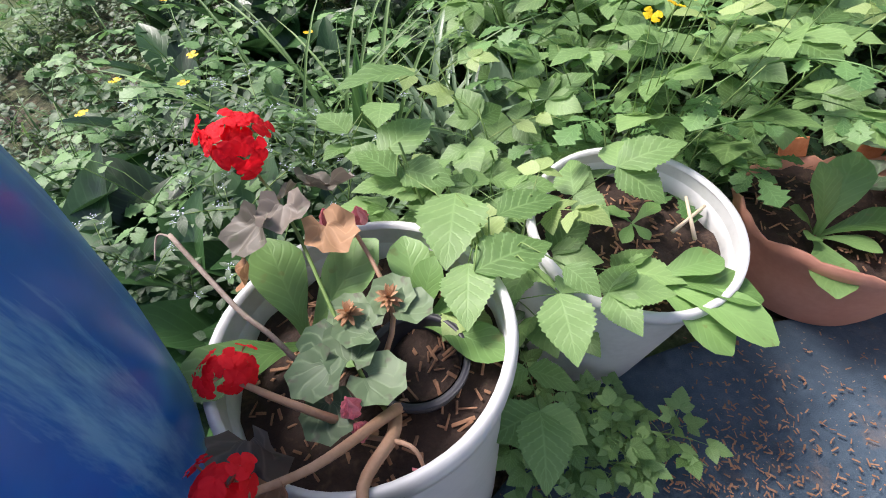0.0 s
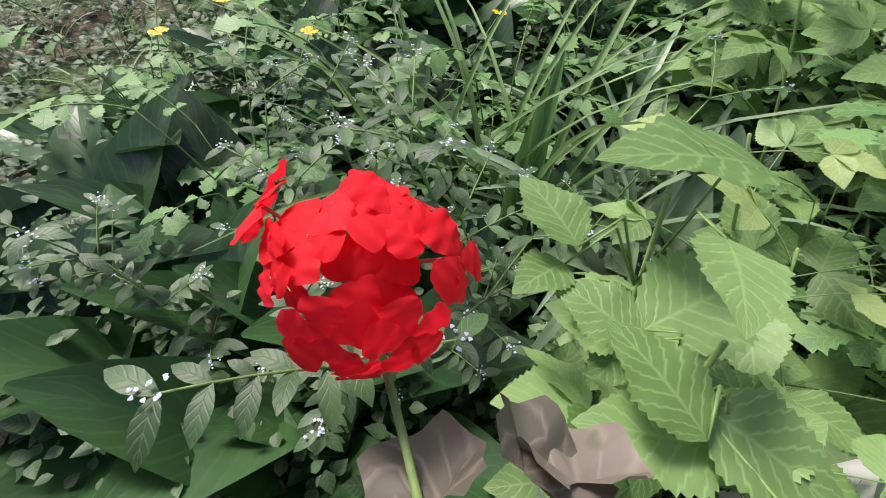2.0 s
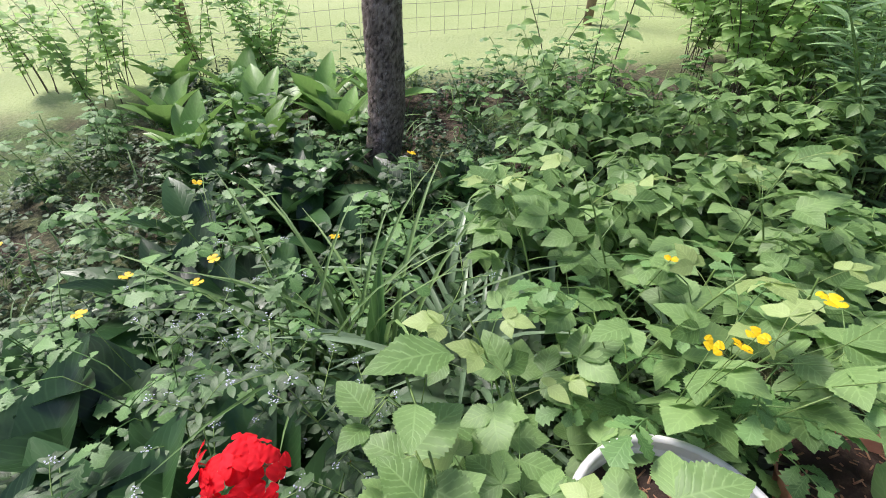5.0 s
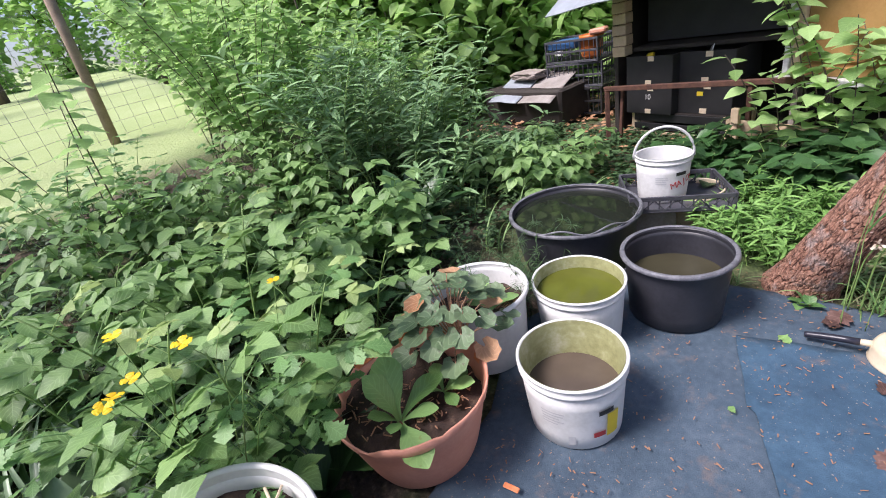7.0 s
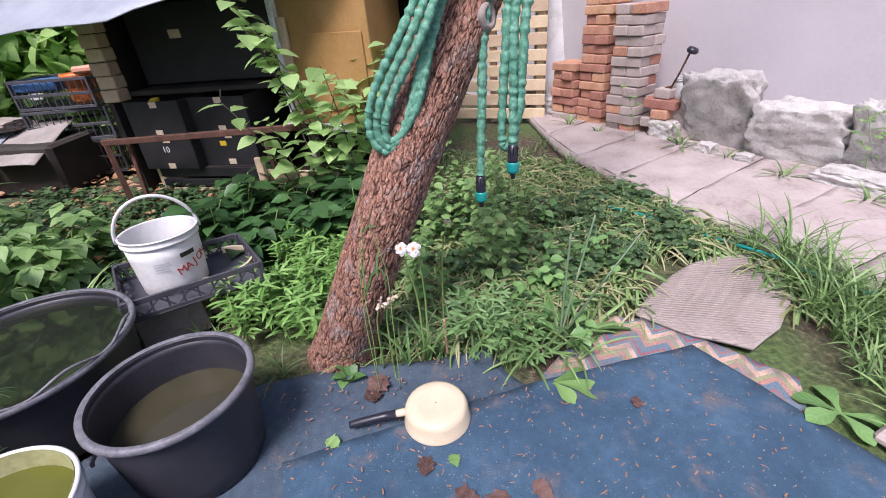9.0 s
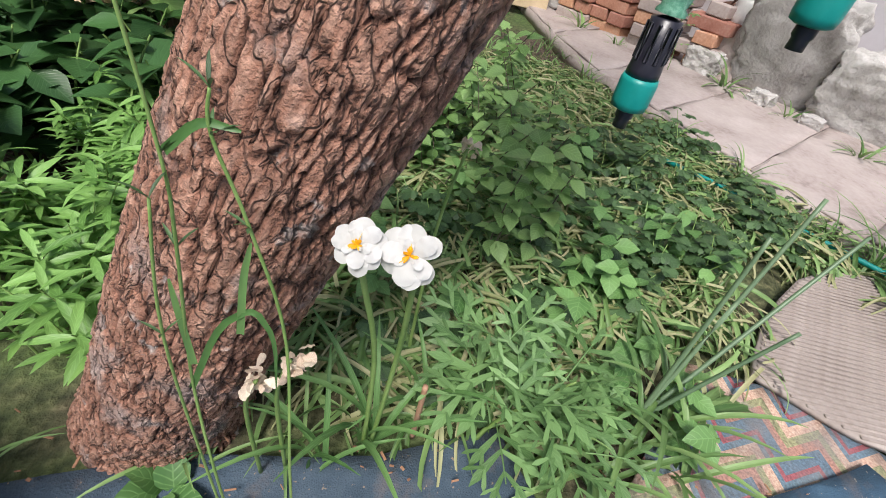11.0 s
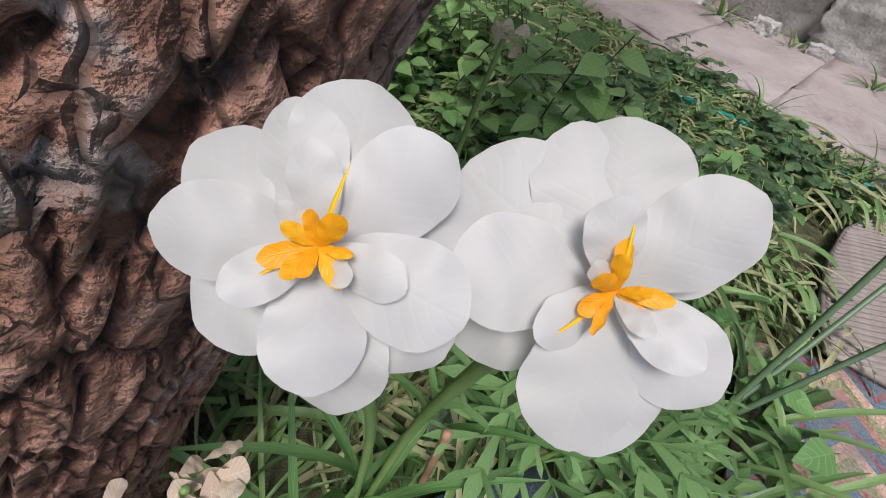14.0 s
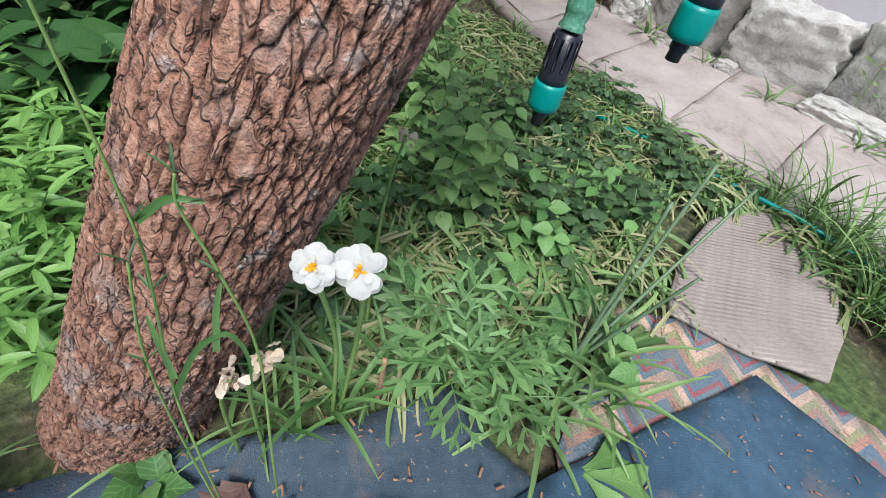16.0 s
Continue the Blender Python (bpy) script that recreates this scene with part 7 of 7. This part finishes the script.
def scatter(n, x0, x1, y0, y1, keep=None, gap=0.1):
    out = []
    for _ in range(n * 12):
        x, y = rr(x0, x1), rr(y0, y1)
        if (keep is None or keep(x, y)) and all((x - a) ** 2 + (y - c) ** 2 > gap * gap for a, c in out):
            out.append((x, y))
            if len(out) == n:
                break
    return out


joined("raspberry_plant", three, [(x, y, rr(0.4, 0.65), 3, 12, 0.95) for x, y in scatter(24, 0.0, 1.5, 1.5, 2.8, lambda x, y: math.hypot(x + 0.66, y - 2.3) > 0.35 and math.hypot(x + 0.3, y - 1.9) > 0.3 and not (-1.3 < x < 0.1 and 2.0 < y < 2.5), 0.22)], RASP, "raspberry canes with light green leaves", "bed raspberries")
joined("celandine_plant", lobes, [(x, y, rr(0.3, 0.45), 3, 9, 0.9) for x, y in scatter(40, -2.6, 1.3, 1.1, 4.0, lambda x, y: math.hypot(x + 0.66, y - 2.3) > 0.3, 0.2)], CELAN, "leafy celandine without flowers", "bed celandine")
joined("weed_plant", single, [(x, y, rr(0.25, 0.4), 4, 12, 0.55) for x, y in scatter(40, -1.8, 1.5, 0.95, 2.6, lambda x, y: not (x > 0.55 and y < 1.2), 0.14)], WEED, "low leafy weed in the bed", "bed weeds")
joined("willowherb", narrow, [(x, y, rr(0.8, 1.15), 4, 34, 1.3) for x, y in scatter(15, 1.55, 2.6, 2.3, 3.4, None, 0.22)], WILLOW, "tall upright plant with narrow whorled leaves", "willowherb patch")
joined("willowherb", narrow, [(x, y, rr(0.4, 0.65), 4, 24, 1.2) for x, y in scatter(9, 1.9, 2.8, 1.9, 2.7, None, 0.2)], WILLOW, "shorter plant with narrow leaves", "willowherb patch")
joined("raspberry_plant", three, [(x, y, rr(0.3, 0.5), 3, 10, 1.0) for x, y in scatter(10, 2.3, 3.0, 1.6, 2.3, None, 0.2)], RASP, "raspberry canes beside the black tub", "tub raspberries")
joined("shrub", single, [(x, y, rr(1.1, 1.6), 9, 46, 1.0) for x, y in ((1.2, 3.1), (1.4, 3.5), (1.15, 3.8), (1.8, 3.8), (1.3, 4.3), (2.2, 4.0), (2.8, 3.9), (1.8, 4.7), (2.5, 4.8), (3.3, 4.4))], SHRUB, "dense green shrub with many small leaves", "shrubs by the fence", BRANCH)
joined("shrub", single, [(x, y, rr(0.6, 1.0), 6, 30, 0.9) for x, y in ((-2.6, 3.4), (-3.1, 3.1), (-2.2, 3.7), (-3.6, 2.9), (-1.9, 3.2), (-2.9, 2.7))], SHRUB, "low leafy shrub beside the wire fence", "shrubs by the fence", BRANCH)
joined("sapling_shoot", single, [(0.42, 2.6, 1.05, 2, 22, 1.1), (0.1, 3.2, 0.9, 2, 16, 1.0)], SHRUB, "thin young shoot with toothed leaves", "young shoots", BRANCH)
# beside the hutch and the tree
joined("climbing_plant", single, [(3.58, 0.62, 1.25, 5, 26, 1.25), (3.62, 0.45, 1.0, 4, 22, 1.2), (3.60, 0.78, 0.7, 3, 14, 1.2)], SHRUB, "climber with broad leaves covering a hutch", "climbers", BRANCH)
joined("leafy_weed", single, [(x, y, rr(0.2, 0.34), 4, 10, 1.2) for x, y in scatter(16, 2.95, 3.6, 0.3, 1.25, None, 0.15)], DARKL, "dark leafy ground plant beneath the hutch", "hutch weeds")
PHLOX = foliage("phlox leaf", (0.12, 0.26, 0.03), (0.24, 0.42, 0.07), 0.45, 5, 0.2, 0.3)
joined("phlox_plant", narrow, [(x, y, rr(0.16, 0.25), 6, 26, 0.55) for x, y in scatter(14, 2.45, 2.95, 0.36, 0.72, lambda x, y: math.hypot(x - 2.7, y - 0.86) > 0.16, 0.11)], PHLOX, "bright green lance-leaved plant beside the tree", "phlox plants")
joined("currant_bush", single, [(x, y, rr(0.28, 0.46), 5, 18, 0.5) for x, y in scatter(9, 2.75, 3.5, -0.35, 0.2, None, 0.16)], RASP, "leafy bush growing beside the tree", "bush by the tree", BRANCH)
joined("ground_weed", lobes, [(x, y, rr(0.06, 0.14), 5, 6, 0.55) for x, y in scatter(28, 2.5, 3.6, -1.1, 0.0, lambda x, y: y > -0.75 + (x - 2.5) * -0.1 or x > 3.0, 0.09)], WEED, "low creeping weed in cut grass", "creeping weeds")
joined("ground_weed", single, [(x, y, rr(0.08, 0.2), 4, 8, 0.5) for x, y in scatter(13, 2.4, 3.4, -0.7, 0.3, lambda x, y: math.hypot(x - 2.3, y - 0.2) > 0.16, 0.1)], CELAN, "low creeping weed in cut grass", "creeping weeds")
for x, y in scatter(16, 2.45, 3.0, -1.75, -1.32, lambda x, y: y < -1.1 - 0.4 * (3.0 - x) and y > -1.62 + (x - 2.6) * 0.55, 0.07):
    clump("grass_tuft", (x, y, -0.01), 16, L_BLADE, rr(0.22, 0.36), GRASS, "tall tuft of green grass beside the path", "tufts by the path", 35, 0.45, 88, "grass")
for x, y in [tuple(by_wall(u, o)[:2]) for u, o in ((2.9, 0.6), (3.4, 0.62), (2.5, 0.7), (3.75, 0.55), (2.1, 0.75), (3.05, 0.72), (4.4, 0.62), (4.7, 0.6), (2.65, 0.8))]:
    clump("wall_weed", (x, y, 0.03), 12, L_BLADE, rr(0.12, 0.25), GRASS, "grassy weed among stones", "weeds by the wall", 60, 1.4, 80)
for u, o in ((2.75, 0.55), (4.0, 0.7)):
    p = by_wall(u, o, 0.03)
    leafy_cane(tuple(p), 0.45, 0, 5, 12, RASP_SMALL, "thin tall weed before the wall", "tall_weed", "weeds by the wall", 0.5)


# ---- loose stuff on the ground ----
def blades(name, spots, n, spread, size, mat, shape, label, flat=False, wide=1.0):
    b = Bag()
    for x, y in spots:
        for _ in range(n):
            px, py = x + rr(-spread, spread), y + rr(-spread, spread)
            place(b, shape, (px, py, gz(px, py) - 0.005 + (rr(0.0, 0.055) if flat else 0)), turned(rr(0, 360), rr(-4, 14) if flat else rr(45, 88), rr(-40, 40)), size * rr(0.6, 1.2), wide)
    tagged(new(name, b.mesh(name, mat)), label, "grass" if mat is not DRY else "litter", kind="stuff")


def off_hard(x, y):
    """Not on mats, board, path or in the trunk."""
    if x < 2.15 and y < 0.62:
        return False
    if y < -0.36 and x < 2.62:
        return False
    if y < -0.75 and x < 2.98 and y > -1.3:
        return False
    edge = -1.47 + (x - 2.9) * 0.5 if x < 4 else -0.9 + (x - 4) * 0.15
    if y < edge + 0.03:
        return False
    return math.hypot(x - 2.33, y - 0.3) > 0.12


cut = scatter(240, 2.45, 4.3, -1.35, 0.2, lambda x, y: off_hard(x, y) and y < 0.5 - 0.2 * x + 0.2, 0.045)
blades("cut_grass", cut, 16, 0.06, 0.17, HAY, L_BLADE, "pale cut grass lying over the ground", True, 0.9)
blades("fresh_cut_grass", cut, 18, 0.06, 0.22, GRASS, L_BLADE2, "fresh cut green grass lying over the ground", True, 0.9)
green = scatter(420, 2.4, 4.6, -1.35, 1.3, off_hard, 0.05)
blades("short_grass", green, 9, 0.05, 0.09, GRASS, L_BLADE, "short green grass", False, 1.2)
verge = scatter(150, 1.95, 2.95, -1.75, -1.22, lambda x, y: y < -1.2 - 0.28 * (x - 2.0) - 0.02 and not (x > 2.4 and y < -1.72 + (x - 2.4) * 0.5 + 0.03), 0.05)
blades("verge_grass", verge, 12, 0.05, 0.15, GRASS, L_BLADE, "green grass between the board and the path", False, 0.9)
bed = scatter(900, -2.6, 2.6, 0.6, 3.6, lambda x, y: off_hard(x, y) and not (x > 0.55 and y < 1.0) and math.hypot(x - 2.09, y - 1.12) > 0.32, 0.05)


def carpet_weeds(name, spots, mat, size, label, hi):
    b = Bag()
    for x, y in spots:
        for _ in range(8):
            px, py = x + rr(-.06, .06), y + rr(-.06, .06)
            z = gz(px, py)
            hh = rr(0.02, hi)
            for k in range(4):
                place(b, L_SIMPLE, (px + rr(-.01, .01), py + rr(-.01, .01), z + hh * (0.4 + 0.2 * k)), turned(rr(0, 360), rr(-15, 35), rr(-20, 20)), size * rr(0.6, 1.2))
    tagged(new(name, b.mesh(name, mat)), label, "weeds", kind="stuff")


carpet_weeds("ground_cover", bed, WEED, 0.035, "dense carpet of small leaved weeds over the bed", 0.12)
carpet_weeds("ground_cover", scatter(380, -1.5, 0.32, 0.2, 1.1, lambda x, y: math.hypot(x - 0.013, y - 0.173) > 0.21 and math.hypot(x - 0.405, y - 0.512) > 0.2 and math.hypot(x + 0.37, y + 0.1) > 0.3 and not (x > -0.3 and y < 0.4), 0.035), WEED, 0.03, "dense carpet of small leaved weeds behind pots", 0.25)
blades("bed_grass", bed[::4], 5, 0.05, 0.28, GRASS, L_BLADE, "thin grass blades growing through the bed", False, 0.6)
blades("litter", scatter(260, 2.4, 5.2, 1.2, 4.0, None, 0.09), 5, 0.1, 0.07, DRY, L_SIMPLE, "dry leaf litter on bare soil", True, 0.8)
blades("straw_mulch", scatter(40, -0.5, -0.05, 2.0, 2.5, None, 0.05) + scatter(30, 0.7, 1.1, 1.0, 1.6, None, 0.06), 12, 0.06, 0.1, HAY, L_BLADE, "pale straw mulch on the bed", True, 0.6)
carpet_weeds("ground_cover", scatter(200, 2.35, 3.9, 1.3, 3.0, None, 0.08), WEED, 0.05, "sparse small weeds on bare soil", 0.1)


L_FALLEN = leaf_shape(OVATE, 0.16, 0.35, 0.22, teeth=7, tooth=0.16)


def fallen_leaf(x, y, s, mat, label, z=0.0165):
    b = Bag()
    place(b, L_FALLEN, (0, -s * 0.5, 0.003), turned(0, rr(-2, 6), rr(-14, 14)), s * 1.25, rr(0.8, 1.25))
    o = new("fallen_leaf", b.mesh("fallen_leaf", mat))
    o.matrix_world = pose(x, y, z, 0, 0, rr(0, 360))
    tagged(o, label, "leaf", "fallen leaves")


for x, y, s in ((1.82, -0.15, 0.06), (1.85, -0.17, 0.06), (1.80, -0.19, 0.055), (1.84, -0.12, 0.05), (1.86, -0.23, 0.07), (1.79, -0.12, 0.05), (1.88, -0.15, 0.05), (1.70, -0.12, 0.065), (1.74, -0.16, 0.05), (1.76, -0.2, 0.05), (1.95, -0.05, 0.06), (2.22, 0.13, 0.07), (2.17, 0.14, 0.05), (2.16, -0.62, 0.04), (1.62, -0.62, 0.06), (1.9, -0.33, 0.05), (1.77, -0.35, 0.05)):
    fallen_leaf(x, y, s, BROWNL, "dark brown curled dead leaf on the blue mat")
for x, y, s in ((2.01, 0.212, 0.04), (1.97, -0.12, 0.03), (1.62, 0.2, 0.02)):
    fallen_leaf(x, y, s, LANCE, "small yellow-green leaf fallen on the mat")
b_ = Bag()
g_ = random.Random(77)
for _ in range(2600):
    if g_.random() < 0.45:
        x, y = g_.gauss(0.62, 0.18), g_.gauss(0.22, 0.16)
    else:
        x, y = g_.uniform(0.2, 2.35), g_.uniform(-1.0, 0.6)
    if x < 0.2 or math.hypot(x - 0.405, y - 0.512) < 0.19 or math.hypot(x - 2.1, y + 0.065) < 0.1 or math.hypot(x - 1.32, y - 0.51) < 0.16 or math.hypot(x - 1.98, y - 0.56) < 0.19 or y > 0.62:
        continue
    slab(b_, Matrix.Translation((x, y, 0.0155)) @ Euler((g_.uniform(-.2, .2), g_.uniform(-.2, .2), g_.uniform(0, 6.28))).to_matrix().to_4x4(), g_.uniform(0.004, 0.016), g_.uniform(0.0015, 0.004), 0.0015, 0.0004)
tagged(new("debris", b_.mesh("debris", CHIP, False)), "reddish bark crumbs scattered over the mats", "debris", kind="stuff")
o_ = new("orange_shard", box_mesh("orange_shard", TERRABR, 0.015, 0.045, 0.006, 0.002, 0.004))
o_.matrix_world = pose(1.0, 0.47, 0.02, 0, 5, 20)
tagged(o_, "small orange plastic shard on the mat", "shard")
o_ = new("paving_tile", box_mesh("paving_tile", BRICKG, 0.22, 0.2, 0.03, 0.01, 0.01))
o_.matrix_world = pose(2.03, -1.30, 0.008, 0, 0, 30)
tagged(o_, "worn pale paving tile at the mat edge", "tile")


# ---- distance ----
def bush_mesh(seed, n, r, h, mat):
    g = random.Random(seed)
    b = Bag()
    for _ in range(n):
        a, u = g.uniform(0, 6.28), g.random() ** 0.5
        z = g.random()
        w = r * (0.55 + 0.45 * math.sin(math.pi * min(1, z * 0.9 + 0.15))) * (0.75 + 0.35 * noise.noise((math.cos(a) * 1.5 + seed, math.sin(a) * 1.5, z * 3)))
        place(b, L_SIMPLE, (w * u * math.cos(a), w * u * math.sin(a), h * z), turned(g.uniform(0, 360), g.uniform(-50, 30), g.uniform(-40, 40)), g.uniform(0.10, 0.17))
    return b.mesh("crown", mat)


CROWNS = [bush_mesh(s, 1500, 0.9, 1.9, FARLEAF) for s in range(3)]
STICKS = Bag()
for k in range(5):
    tube(STICKS, arc((rr(-.1, .1), rr(-.1, .1), -0.05), k * 72, 75, 1.3, 10, 4), 0.02, 0.006, 5)
STICKS = STICKS.mesh("stem", BRANCH)


def far_bush(x, y, s, label, name="hedge_bush", group="hedge"):
    t = thing(name, (x, y, gz(x, y) - 0.05), label, "bush", group, turn=rr(0, 360))
    part("stem", STICKS, t, Matrix.Scale(s, 4))
    part("crown", RNG.choice(CROWNS), t, Matrix.Diagonal((s * rr(0.9, 1.2), s * rr(0.9, 1.2), s * rr(0.9, 1.2), 1)))


for x, y, s in ((3.9, 5.2, 1.0), (4.8, 5.0, 1.1), (5.7, 4.6, 1.2), (6.4, 3.9, 1.2), (6.9, 3.0, 1.2), (7.2, 2.2, 1.2), (5.2, 6.0, 1.3), (6.4, 5.6, 1.4), (7.4, 4.6, 1.4), (8.0, 3.4, 1.5), (4.2, 6.4, 1.3), (3.0, 6.2, 1.1), (6.0, 7.4, 1.7), (7.8, 6.4, 1.8), (9.2, 5.0, 1.9), (4.6, 8.2, 1.7), (2.6, 7.4, 1.2), (5.7, 3.9, 0.8), (6.1, 3.2, 0.8)):
    # Added height, 1.45 times, lets the hedge darken reflections in the tubs.
    far_bush(x, y, s * 1.45, "bright green hedge bush behind the garden")
for x, y, s in ((-14, 22, 1.2), (-3, 26, 1.4), (3, 27, 1.6), (8, 26, 2.0), (13, 24, 2.2), (-8, 25, 0.9), (-20, 24, 2.2), (-26, 26, 2.4), (6, 31, 3.0), (0, 33, 3.2), (-16, 36, 3.4), (-5, 37, 3.5), (14, 30, 3.2), (20, 24, 3.0), (-32, 32, 3.2), (11, 14, 1.6), (14, 18, 2.0), (-24, 40, 3.6)):
    far_bush(x, y, s, "distant garden bush beyond the lawn", "garden_bush", "bushes beyond the lawn")


def fruit_tree(x, y, s):
    t = thing("fruit_tree", (x, y, gz(x, y) - 0.05), "old fruit tree on the lawn with grey trunk", "tree", "trees on the lawn")
    b = Bag()
    tube(b, [(0, 0, 0), (0.05 * s, 0, 0.7 * s), (0.0, 0.05, 1.4 * s)], 0.11 * s, 0.08 * s, 10)
    for k in range(6):
        tube(b, arc((0, 0.03, (1.1 + 0.05 * k) * s), k * 60 + 15, 45, 1.3 * s, 15, 5), 0.05 * s, 0.012 * s, 7)
    part("trunk", b.mesh("trunk", BRANCH), t)
    part("crown", RNG.choice(CROWNS), t, Matrix.Translation((0, 0, 1.35 * s)) @ Matrix.Diagonal((1.5 * s, 1.5 * s, 1.0 * s, 1)))


for x, y, s in ((-4.6, 13.0, 1.3), (-1.8, 18.0, 1.4), (-9.5, 15.0, 1.4), (2.5, 19.0, 1.3), (-6.5, 21.0, 1.5), (-14.0, 18.0, 1.5)):
    fruit_tree(x, y, s)

for x, y in ((2.30, 0.42), (2.34, 0.34), (2.31, 0.22), (2.36, 0.10), (2.38, 0.02), (2.41, -0.06), (2.44, -0.14), (2.46, -0.2), (2.42, -0.30), (2.36, -0.34), (2.28, 0.48)):
    if math.hypot(x - 2.36, y - 0.33) > 0.115:
        clump("grass_tuft", (x, y, -0.012), 8, L_BLADE, rr(0.07, 0.15), GRASS, "small grass tuft at the mat edge", "tufts at the mat", 55, 0.9, 80, "grass")
for s_ in (0.2, 0.9, 1.5, 2.1, 2.6, 3.1, 3.6, 4.2):
    k_ = int(s_)
    line = [(2.4, -1.70), (2.9, -1.44), (3.35, -1.19), (3.92, -0.92), (4.5, -0.71), (5.6, -0.57)]
    x, y = Vector(line[k_]).lerp(Vector(line[min(k_ + 1, 5)]), s_ - k_)
    clump("grass_tuft", (x, y + 0.03, -0.01), 14, L_BLADE, rr(0.12, 0.24), GRASS, "grass tuft along the path edge", "tufts by the path", 50, 0.6, 84, "grass")
